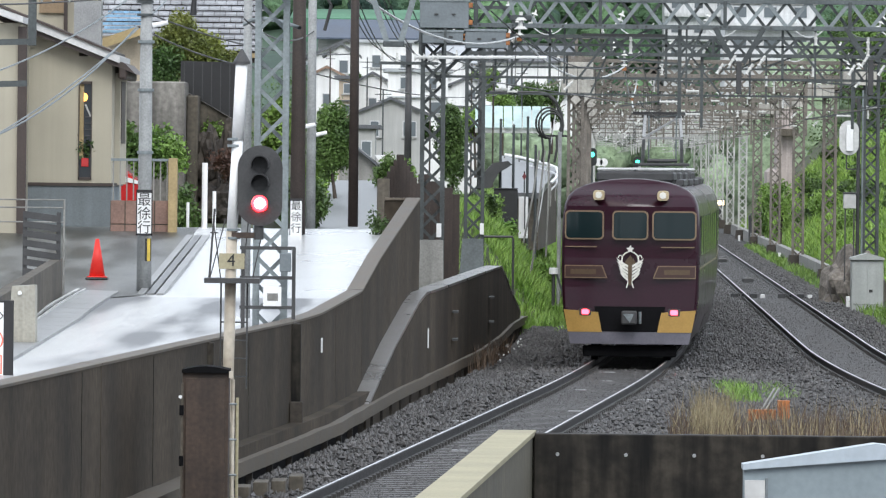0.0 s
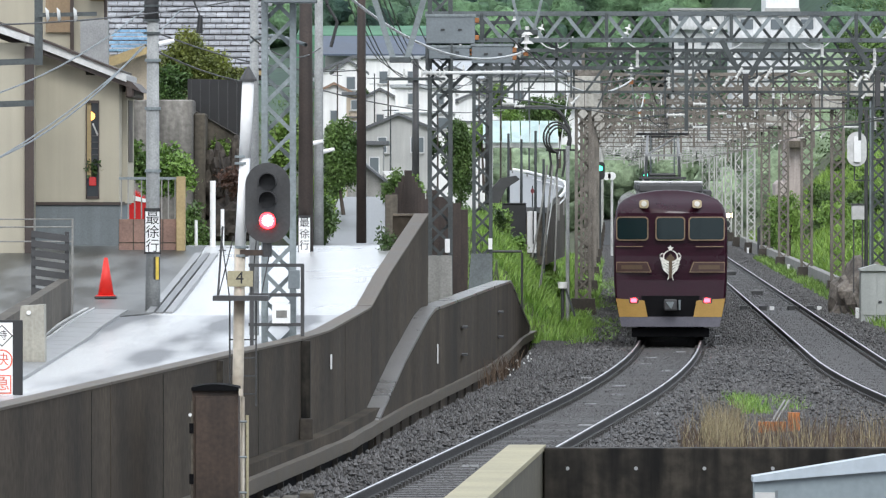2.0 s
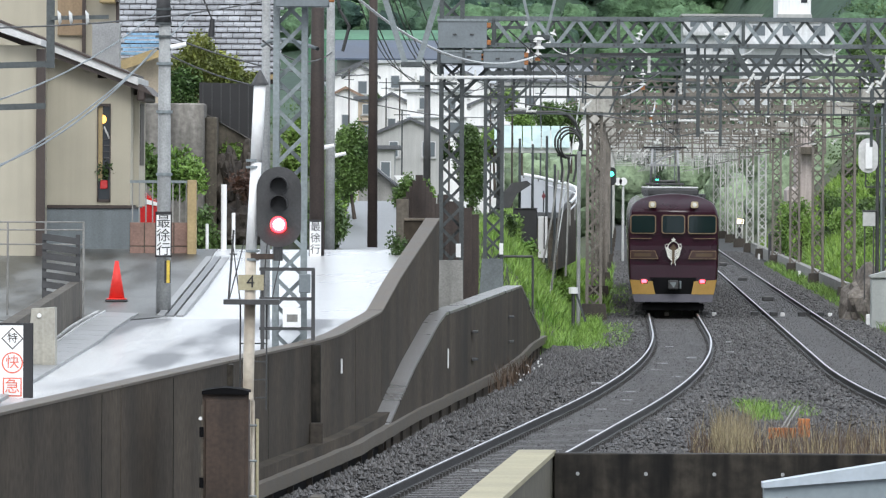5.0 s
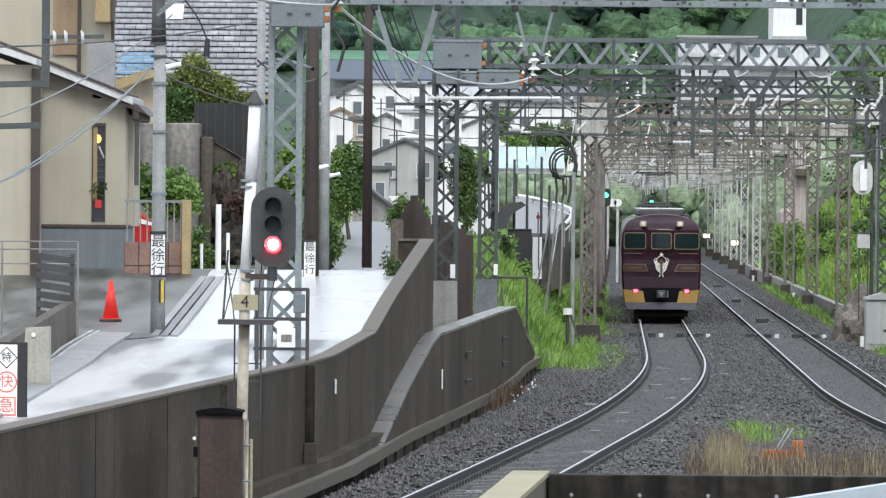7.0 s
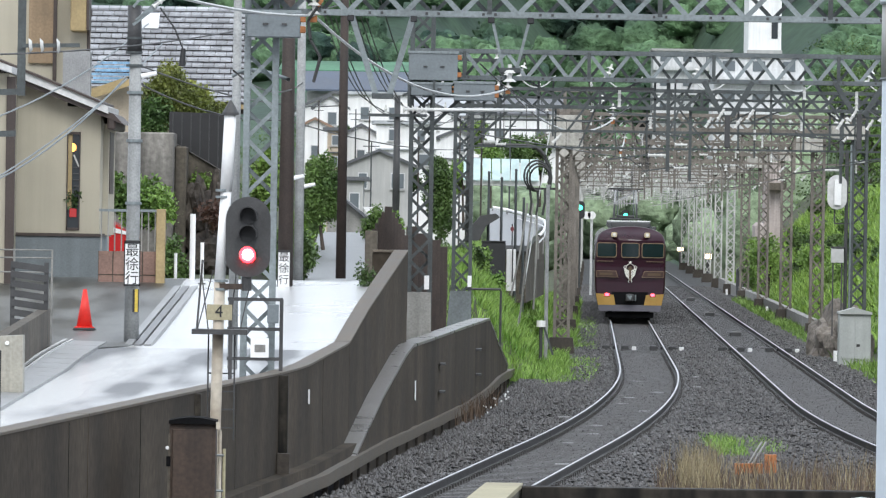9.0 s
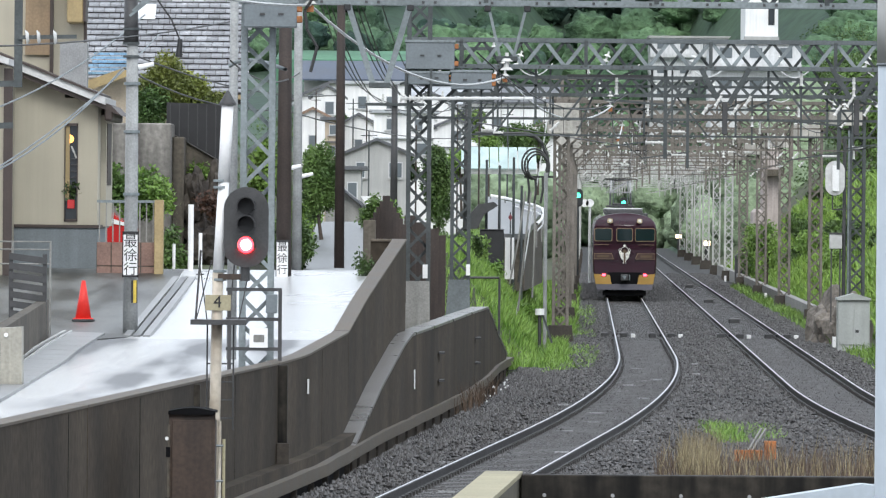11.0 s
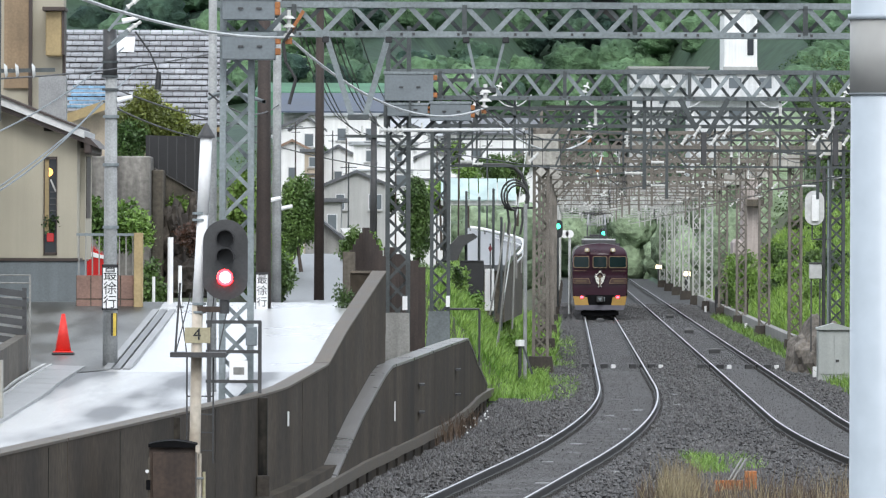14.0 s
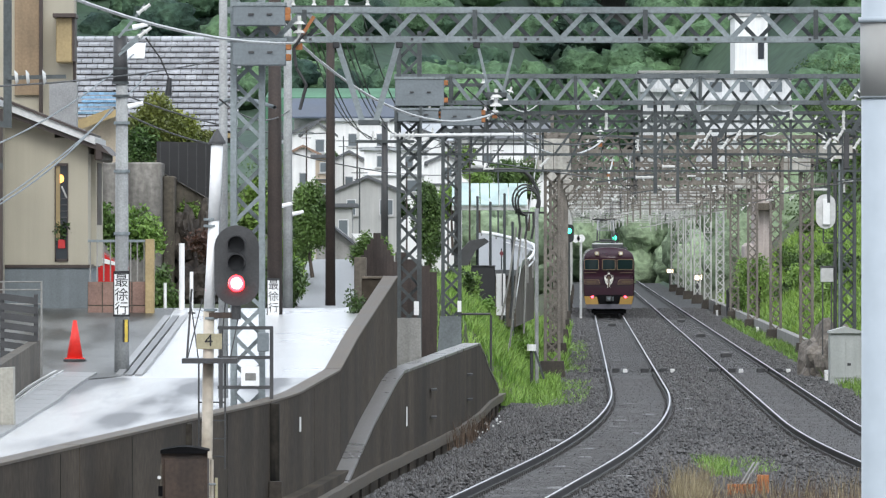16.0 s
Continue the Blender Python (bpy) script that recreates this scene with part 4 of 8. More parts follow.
# ---- red signal on its mast, brown relay box ----
def signal_mast():
    d = 96.0
    x = -2.84
    t = thing("signal_post", "worn white signal post with a number plate", "signal post")
    part("post", rod(bmesh.new(), (x - 0.05, d, -0.3), (x, d, 3.12), 0.068, 0.068, 20), M_TUBE, t, "worn cream lower tube", True)
    part("upper_post", rod(bmesh.new(), (x, d, 3.12), (x + 0.06, d, 4.22), 0.066, 0.066, 20), M_WHITE, t, "", True)
    part("top_post", rod(bmesh.new(), (x + 0.06, d, 4.22), (x + 0.10, d, 5.19), 0.072, 0.072, 20), M_WHITE, t, "thick white upper tube", True)
    part("cap", rod(bmesh.new(), (x + 0.10, d, 5.18), (x + 0.10, d, 5.33), 0.10, 0.012, 16), M_DARK, t, "dark pointed cap")
    part("cap_rim", rod(bmesh.new(), (x + 0.10, d, 5.15), (x + 0.10, d, 5.18), 0.105, 0.105, 16), M_DARK, t)
    for py in (4.22, 4.14, 3.12, 3.02):
        part("clamp", rod(bmesh.new(), (x + 0.02, d, py), (x + 0.02, d, py + 0.03), 0.085, 0.085, 16), M_BOXBROWN if py < 3 else M_STEEL, t, "clamp ring")
    plate = new("number_plate")
    plate.parent = t
    part("plate", boxm(-2.99, -2.68, d - 0.10, d - 0.085, 2.66, 2.85, 0.002), M_CREAM, plate, "cream plate")
    txt = bpy.data.curves.new("digit", "FONT")
    txt.body, txt.size, txt.align_x, txt.align_y, txt.extrude = "4", 0.21, "CENTER", "CENTER", 0.002
    txt.materials.append(M_BLACK)
    digit = new("digit", txt)
    digit.parent = plate
    digit.matrix_basis = pose(-2.84, d - 0.105, 2.76, 90, 0, 0)
    # head
    hx, hz = -2.50, 3.67
    h = new("signal_head")
    h.parent = t
    outline = []
    R = 0.272
    up, lo = 3.89, 3.43
    for k in range(17):
        a = math.pi * k / 16
        outline.append((hx + R * math.cos(a), up + R * math.sin(a)))
    for k in range(17):
        a = math.pi + math.pi * k / 16
        outline.append((hx + R * math.cos(a), lo + 0.9 * R * math.sin(a)))
    part("backplate", prism(bmesh.new(), outline, d - 0.14, d - 0.12), M_DARK, h, "dark rounded backing plate")
    for z, mt in ((3.93, M_BLACK), (3.71, M_BLACK), (3.46, G_RED)):
        part("lens", rod(bmesh.new(), (hx, d - 0.17, z), (hx, d - 0.14, z), 0.10, 0.10, 24), mt, h, "glowing red lens" if mt is G_RED else "dark unlit lens")
        if mt is G_RED:
            part("lamp_core", rod(bmesh.new(), (hx, d - 0.19, z), (hx, d - 0.165, z), 0.068, 0.06, 24), G_CORE, h, "white-hot lamp core")
        hood = bmesh.new()
        for k in range(12):
            a0, a1 = math.pi * (k - 1) / 10, math.pi * k / 10
            for r_, yy in ((0.105, 0),):
                c0, s0, c1, s1 = math.cos(a0), math.sin(a0), math.cos(a1), math.sin(a1)
                hexa(hood, [(hx + 0.10 * c0, d - 0.42, z + 0.10 * s0), (hx + 0.115 * c0, d - 0.42, z + 0.115 * s0), (hx + 0.115 * c0, d - 0.14, z + 0.115 * s0), (hx + 0.10 * c0, d - 0.14, z + 0.10 * s0),
                            (hx + 0.10 * c1, d - 0.42, z + 0.10 * s1), (hx + 0.115 * c1, d - 0.42, z + 0.115 * s1), (hx + 0.115 * c1, d - 0.14, z + 0.115 * s1), (hx + 0.10 * c1, d - 0.14, z + 0.10 * s1)])
        bmesh.ops.remove_doubles(hood, verts=hood.verts[:], dist=0.002)
        part("hood", hood, M_BLACK, h, "black lens hood")
    part("head_bracket", bar(bmesh.new(), (x, d - 0.04, 3.07), (hx + 0.02, d - 0.04, 3.07), 0.07), M_BOXBROWN, t, "brown bracket arm")
    part("head_stem", rod(bmesh.new(), (hx - 0.01, d - 0.05, 3.02), (hx - 0.01, d - 0.05, 3.22), 0.06, n=12), M_DARK, t)
    # small service platform
    pz = 2.52
    part("platform", boxm(-3.16, -2.49, d - 0.35, d + 0.35, pz - 0.03, pz + 0.03), M_DARK, t, "dark steel service platform")
    part("platform_stay", bar(bmesh.new(), (-3.11, d, pz), (-3.05, d, 3.39), 0.025), M_DARK, t)
    for a, b in ((0, 0.19), (0.14, 0.04), (0.4, 0.47), (0.52, 0.67)):
        part("stay_rod", bar(bmesh.new(), (-3.11 + a, d + 0.1, pz), (-3.11 + b, d + 0.1, pz + 0.75), 0.014), M_DARK, t)
    lad = new("ladder")
    lad.parent = t
    for xx in (-2.97, -2.65):
        part("rail", bar(bmesh.new(), (xx, d + 0.2, 1.2), (xx, d + 0.2, pz), 0.02), M_DARK, lad)
    for k in range(4):
        part("rung", bar(bmesh.new(), (-2.97, d + 0.2, 1.35 + 0.22 * k), (-2.65, d + 0.2, 1.35 + 0.22 * k), 0.018), M_DARK, lad)
    part("conduit", rod(bmesh.new(), (x + 0.09, d - 0.06, -0.2), (x + 0.09, d - 0.06, 1.1), 0.02, n=8), M_CREAM, t, "cream cable conduit")

    b = thing("relay_box", "rusty brown steel relay box with a domed top", "relay box")
    xa, xb = -3.34, -2.79
    zb, zt = -0.18, 1.53
    prof = [(xa, zb), (xb, zb), (xb, zt - 0.04)] + [(xa + (xb - xa) * (1 - k / 8), zt - 0.04 + 0.035 * math.sin(math.pi * k / 8)) for k in range(1, 8)] + [(xa, zt - 0.04)]
    part("body", prism(bmesh.new(), prof, 93.7, 94.3), M_BOXBROWN, b)
    lid = [(xa - 0.006, zt - 0.075), (xb + 0.006, zt - 0.075), (xb + 0.006, zt - 0.035)] + [(xa - 0.006 + (xb - xa + 0.012) * (1 - k / 8), zt - 0.035 + 0.04 * math.sin(math.pi * k / 8)) for k in range(1, 8)] + [(xa - 0.006, zt - 0.035)]
    part("lid", prism(bmesh.new(), lid, 93.63, 94.38), M_UNDER, b, "dark domed lid")
    part("door", boxm(xa + 0.04, xb - 0.04, 93.665, 93.695, zb + 0.08, zt - 0.14, 0.006), M_BOXBROWN, b, "brown steel door")
    for zz in (0.35, 0.95):
        part("hinge", boxm(xa - 0.03, xa + 0.02, 93.64, 93.7, zz, zz + 0.12), M_UNDER, b)
    part("latch", boxm(xb + 0.005, xb + 0.05, 93.62, 93.7, zt - 0.13, zt - 0.05), M_TUBE, b, "pale latch")
    part("plinth", boxm(xa - 0.15, xb + 0.35, 93.4, 94.6, -0.36, -0.18, 0.01), M_UNDER, b, "dark plinth")
    for k in range(3):
        part("hinge_pin", rod(bmesh.new(), (xb + 0.015, 93.66, 0.25 + 0.42 * k), (xb + 0.10, 93.66, 0.25 + 0.42 * k), 0.014, n=8), M_STEEL, b, "small steel pin")
    part("side_pipe", rod(bmesh.new(), (xb + 0.05, 93.75, -0.2), (xb + 0.05, 93.75, 1.38), 0.022, n=8), M_TUBE, b, "pale conduit up the box")
    part("stain_edge", boxm(xa - 0.012, xa + 0.012, 93.66, 93.70, zb + 0.15, zt - 0.2), M_CONCDARK, b, "worn pale edge")
    part("bolt", rod(bmesh.new(), (xa - 0.02, 93.64, 1.17), (xa - 0.02, 93.68, 1.17), 0.022, n=8), M_WHITE, b, "bright bolt")
    c = thing("cable_trough", "dark broken cable trough at the wall's foot", "cable trough")
    for k in range(4):
        part("trough_lid", boxm(-2.80 + k * 0.2, -2.80 + k * 0.2 + 0.18, 96.8 + k, 97.7 + k, -0.28, -0.02 + 0.02 * (k % 2), 0.01), M_CONCDARK, c)


def signal_cage():
    """The ladder cage and plates on the first portal's mast."""
    d = 117.2
    t = thing("mast_cage", "dark steel ladder cage round the lattice mast", "ladder cage")
    za, zb = 1.69, 2.70
    for px in (-3.29, -2.54):
        part("post", bar(bmesh.new(), (px, d, road_z(117) - 0.1), (px, d, zb), 0.055), M_DARK, t)
    for py in (2.69, 2.25, 1.81):
        part("hoop", bar(bmesh.new(), (-3.34, d, py), (-2.52, d, py), 0.05), M_DARK, t)
    part("notice", boxm(-2.99, -2.72, d - 0.05, d - 0.03, 1.83, 2.12), M_WHITE, t, "white notice plate")
    part("notice_print", boxm(-2.93, -2.77, d - 0.056, d - 0.051, 1.91, 2.02), M_CONC, t, "faded grey print")
    part("lamp_box", boxm(-2.75, -2.58, d - 0.1, d + 0.02, 2.34, 2.62, 0.01), M_PANEL, t, "grey box")


def mast_fittings():
    """Pale tube with insulators on the second mast, curved lamp arm on the first."""
    t = thing("feeder_tube", "pale horizontal feeder tube on insulators", "feeder tube")
    z = 6.12
    part("tube", rod(bmesh.new(), (-1.07, 160, z), (1.61, 160, z + 0.02), 0.035, n=8), M_WIRELT, t)
    for k in range(6):
        part("insulator_disc", rod(bmesh.new(), (-1.07 + 0.09 * k, 160, z), (-1.07 + 0.09 * k + 0.04, 160, z), 0.085, 0.05, 10), M_INS, t, "white porcelain disc")
    part("hanger", bar(bmesh.new(), (-0.96, 160.2, z), (-0.96, 160.2, z + 0.6), 0.05), M_STEELDK, t)
    part("hanger", bar(bmesh.new(), (-0.45, 160.2, z), (-0.45, 160.2, z + 0.6), 0.05), M_STEELDK, t)
    a = thing("curved_arm", "curved pale steel arm between pole and mast", "steel arm")
    pts = [(-3.41, 120, 6.04), (-3.29, 120, 6.11), (-3.08, 120, 6.14), (-2.80, 119, 6.08), (-2.51, 118, 5.97)]
    part("arm", tube(bmesh.new(), pts, 0.03, 8), M_STEEL, a)
    pts = [(-2.07, 117, 7.04), (-2.21, 117, 6.83), (-2.17, 117, 6.54), (-2.02, 117, 6.29), (-2.12, 117, 5.91)]
    c = thing("drop_cable", "black cable drooping from the first portal", "cable")
    ts = np.linspace(0, 4, 25)
    way = [tuple(float(sum(math.exp(-(u - k) ** 2 / 0.25) * pts[k][a] for k in range(5)) / sum(math.exp(-(u - k) ** 2 / 0.25) for k in range(5))) for a in range(3)) for u in ts]
    part("cable", tube(bmesh.new(), way, 0.025, 6), M_WIRE, c)


mast_fittings()
mast_boxes()
signal_mast()
signal_cage()


# ---- the train ----
HALF = [(-1.20, 0.42), (-1.30, 0.75), (-1.36, 1.02), (-1.39, 1.5), (-1.40, 2.1), (-1.395, 2.7), (-1.38, 3.0), (-1.345, 3.2), (-1.27, 3.36), (-1.15, 3.475), (-0.98, 3.56), (-0.75, 3.63), (-0.45, 3.68), (-0.15, 3.705)]
BODY = HALF + [(-x, z) for x, z in HALF[::-1]]
CAR = 20.4


def rounded(x0, x1, z0, z1, r=0.09, n=4):
    o = []
    for cx, cz, a0 in ((x1 - r, z0 + r, -90), (x1 - r, z1 - r, 0), (x0 + r, z1 - r, 90), (x0 + r, z0 + r, 180)):
        for k in range(n + 1):
            a = radians(a0 + 90 * k / n)
            o.append((cx + r * math.cos(a), cz + r * math.sin(a)))
    return o


def nose(x):
    """How far the end wall stands back at x from the car's middle."""
    return 0.16 * (abs(x) / 1.4) ** 2.2


def brow(z):
    """How far the forehead rolls back towards the roof, 0 to 1."""
    return min(1.0, max(0.0, (z - 3.22) / 0.48)) ** 1.8


def on_nose(bm):
    for v in bm.verts:
        v.co.y += nose(v.co.x)
    return bm


def finely(outline, y0, y1):
    bm = prism(bmesh.new(), outline, y0, y1)
    xs = [x for x, z in outline]
    n = int((max(xs) - min(xs)) / 0.14)
    for k in range(1, n + 1):
        cut = min(xs) + (max(xs) - min(xs)) * k / (n + 1)
        bmesh.ops.bisect_plane(bm, geom=bm.verts[:] + bm.edges[:] + bm.faces[:], plane_co=(cut, 0, 0), plane_no=(1, 0, 0))
    return on_nose(bm)


def train_car(index):
    t = thing("train_car", "maroon limited-express train car with gold trim" if index == 0 else "maroon limited-express train car", "train car", group="train cars")
    low = [p for p in BODY]
    bm = bmesh.new()
    rings = []
    for y, s, back in ((0.0, 0.955, 0.80), (0.10, 0.985, 0.72), (0.3, 1.0, 0.55), (1.0, 1.0, 0.0), (CAR - 0.2, 1.0, 0.0), (CAR, 0.97, 0.0)):
        rings.append([bm.verts.new((x * s, y + (nose(x) if y < 0.2 else 0) + back * brow(z), z if z < 0.5 else (z - 2) * (s if z > 2 else 1) + 2)) for x, z in low])
    for a, b in zip(rings[:-1], rings[1:]):
        for i in range(len(low) - 1):
            bm.faces.new((a[i], a[i + 1], b[i + 1], b[i]))
        bm.faces.new((a[-1], a[0], b[0], b[-1]))
    # end wall in strips, so that it bows
    a = rings[0]
    k = len(a)
    for i in range(k // 2):
        j = k - 1 - i
        if i + 1 < j - 1:
            bm.faces.new((a[i + 1], a[i], a[j], a[j - 1]))
    bm.faces.new(rings[-1])
    body = part("body", bm, M_MAROON, t, "glossy dark maroon body")
    for p in body.data.polygons:
        p.use_smooth = abs(p.normal.y) < 0.9 or p.center.z > 3.2
    roof = [(x * 1.004, z + 0.012) for x, z in BODY if z > 3.5]
    part("roof", prism(bmesh.new(), roof, 1.05, CAR - 0.1), M_TRAINROOF, t, "grey roof skin")
    for sx in (-1, 1):
        for k in range(7):
            y0 = 1.6 + k * 2.55
            w = bmesh.new()
            x = sx * 1.398
            box(w, min(x, x + sx * 0.012), max(x, x + sx * 0.012), y0, y0 + 2.0, 2.15, 2.95)
            part("side_window", w, M_GLASS, t, "dark side window")
        part("side_band", boxm(min(sx * 1.395, sx * 1.405), max(sx * 1.395, sx * 1.405), 0.4, CAR - 0.3, 1.88, 1.92), M_GOLDLINE, t, "thin gold line")
    for yb in (2.6, CAR - 3.4):
        bg = new("bogie")
        bg.parent = t
        part("frame", boxm(-1.05, 1.05, yb - 1.4, yb + 1.4, 0.40, 0.75, 0.05), M_UNDER, bg)
        for yy in (yb - 1.05, yb + 1.05):
            for sx in (-0.75, 0.75):
                part("wheel", rod(bmesh.new(), (sx - 0.065, yy, 0.43), (sx + 0.065, yy, 0.43), 0.43, n=20), M_UNDER, bg)
    part("equipment", boxm(-1.15, 1.15, 5.6, CAR - 6.2, 0.35, 0.98, 0.05), M_UNDER, t, "dark underfloor equipment")
    for k in range(3):
        y0 = 3.0 + k * 5.8
        ac = new("air_conditioner")
        ac.parent = t
        part("casing", boxm(-0.80, 0.80, y0, y0 + 2.6, 3.64, 3.86, 0.05), M_DARK, ac, "dark louvred casing")
        for sx in (-0.41, 0.41):
            part("cover", boxm(sx - 0.39, sx + 0.39, y0 + 0.05, y0 + 2.55, 3.862, 3.93, 0.03), M_WHITEWORN, ac, "pale cover panel")
        part("cable_duct", boxm(0.86, 1.02, y0 - 0.4, y0 + 3.2, 3.56, 3.70, 0.02), M_DARK, t, "dark roof duct")
    if index == 0:
        front_end(t)
    return t


def front_end(t):
    f = -0.012
    for x0, x1 in ((-1.335, -0.54), (-0.37, 0.36), (0.44, 1.335)):
        w = new("end_window")
        w.parent = t
        part("frame", finely(rounded(x0, x1, 2.47, 3.06), f - 0.004, 0.06), M_GOLDLINE, w, "thin gold window frame")
        part("pane", finely(rounded(x0 + 0.03, x1 - 0.03, 2.50, 3.03, 0.075), f - 0.010, 0.06), M_GLASS, w, "dark greenish glass")
    for x0, x1 in ((-1.33, -0.68), (0.62, 1.30)):
        part("gold_line", finely([(x0, 2.315), (x1, 2.315), (x1, 2.335), (x0, 2.335)], f, 0.05), M_GOLDLINE, t)
    for sg in (-1, 1):
        n = new("name_panel")
        n.parent = t
        a, b, c = sg * 0.46, sg * 1.33, sg * 0.56
        o = [(a, 1.69), (b, 1.69), (b, 1.95), (c, 1.95)]
        i = [(a + sg * 0.03, 1.71), (b - sg * 0.015, 1.71), (b - sg * 0.015, 1.93), (c + sg * 0.02, 1.93)]
        if sg < 0:
            o, i = o[::-1], i[::-1]
        part("panel_rim", finely(o, f - 0.002, 0.05), M_GOLDLINE, n, "gold rim")
        part("panel_face", finely(i, f - 0.006, 0.05), M_PLATE, n, "dark brown face")
        part("lettering", finely([(sg * 0.95 - 0.26, 1.77), (sg * 0.95 + 0.26, 1.77), (sg * 0.95 + 0.26, 1.87), (sg * 0.95 - 0.26, 1.87)], f - 0.009, 0.05), M_PLATETEXT, n, "dim gold lettering bar")
        hl = new("headlight")
        hl.parent = t
        x = sg * 0.65
        part("housing", finely(rounded(x - 0.115, x + 0.115, 3.27, 3.47, 0.06), f - 0.03, 0.34), M_LAMPRIM, hl, "bronze headlight housing")
        part("lens", rod(bmesh.new(), (x, -0.05, 3.375), (x, 0.05, 3.375), 0.068, n=16), M_SILVER, hl, "clear unlit lens")
        gp = [(sg * 0.56, 0.60), (sg * 1.255, 0.60), (sg * 1.34, 1.05), (sg * 0.64, 1.00)]
        part("corner_guard", finely(gp if sg > 0 else gp[::-1], f - 0.03, 0.15), M_GOLD, t, "gold painted corner guard")
        tl = new("tail_light")
        tl.parent = t
        part("bezel", finely(rounded(sg * 0.9 - 0.12, sg * 0.9 + 0.12, 0.93, 1.08, 0.03), f - 0.04, 0.05), M_DARK, tl, "dark bezel")
        part("lens", finely(rounded(sg * 0.9 - 0.075, sg * 0.9 + 0.075, 0.955, 1.055, 0.03), f - 0.05, 0.0), G_TAIL, tl, "glowing red lens")
    # flat plate on the nose; near black replaces the recess's depth and shade
    part("recess", finely([(-0.62, 0.62), (0.62, 0.62), (0.72, 1.12), (-0.72, 1.12)], f - 0.002, 0.05), M_UNDER, t, "near-black plate painted as the shaded coupler recess")
    part("skirt", finely([(-1.20, 0.36), (1.20, 0.36), (1.25, 0.605), (-1.25, 0.605)], f - 0.02, 0.2), M_SKIRT, t, "grey lower skirt")
    part("snow_plough", boxm(-0.95, 0.95, 0.25, 0.5, 0.10, 0.32, 0.02), M_UNDER, t, "dark plough under the skirt")
    cp = new("coupler")
    cp.parent = t
    part("shank", boxm(-0.1, 0.1, -0.35, 0.1, 0.82, 1.0, 0.02), M_DARK, cp)
    part("coupler_head", boxm(-0.16, 0.16, -0.5, -0.3, 0.76, 1.04, 0.03), M_DARK, cp, "grey steel coupler head")
    part("coupler_face", prism(bmesh.new(), [(-0.12, 0.98), (0.02, 0.80), (0.10, 0.98)][::-1], -0.53, -0.5), M_STEEL, cp, "worn steel coupler face")
    part("air_pipe", rod(bmesh.new(), (0.22, -0.3, 0.78), (0.22, -0.3, 1.02), 0.03, n=8), M_STEEL, cp)
    e = new("emblem")
    e.parent = t
    star = []
    for k in range(10):
        a, r = math.pi / 2 + math.pi * k / 5, (0.085, 0.042)[k % 2]
        star.append((r * math.cos(a), 2.28 + r * math.sin(a)))
    part("star", finely(star[::-1], f - 0.03, 0.05), M_SILVER, e, "silver star")
    for sg in (-1, 1):
        wreath = [(sg * 0.17 * math.cos(a), -0.02, 2.06 + 0.17 * math.sin(a)) for a in np.linspace(-0.9, 1.25, 10)]
        part("wreath", on_nose(tube(bmesh.new(), wreath, 0.016, 6)), M_SILVER, e, "silver wreath")
        scroll = [(sg * (0.20 + 0.04 * math.cos(a)), -0.02, 2.10 + 0.06 * math.sin(a)) for a in np.linspace(0, 5.2, 9)]
        part("scroll", on_nose(tube(bmesh.new(), scroll, 0.012, 6)), M_SILVER, e, "silver scroll")
        for k in range(5):
            zc = 1.66 + 0.07 * k
            q = [(sg * 0.04, zc - 0.03), (sg * (0.15 + 0.018 * k), zc + 0.065), (sg * (0.21 + 0.018 * k), zc + 0.165), (sg * (0.13 + 0.018 * k), zc + 0.105), (sg * 0.04, zc + 0.018)]
            part("feather", finely(q if sg > 0 else q[::-1], f - 0.03, 0.05), M_SILVER, e, "silver feather")
        part("stem", on_nose(bar(bmesh.new(), (0, -0.02, 1.74), (sg * 0.07, -0.02, 1.50), 0.022)), M_SILVER, e)
    core = finely([(-0.03, 1.55), (0.03, 1.55), (0.05, 1.85), (0.11, 2.02), (0.0, 2.16), (-0.11, 2.02), (-0.05, 1.85)], f - 0.02, 0.05)
    part("core", core, M_PLATETEXT, e, "bronze core")


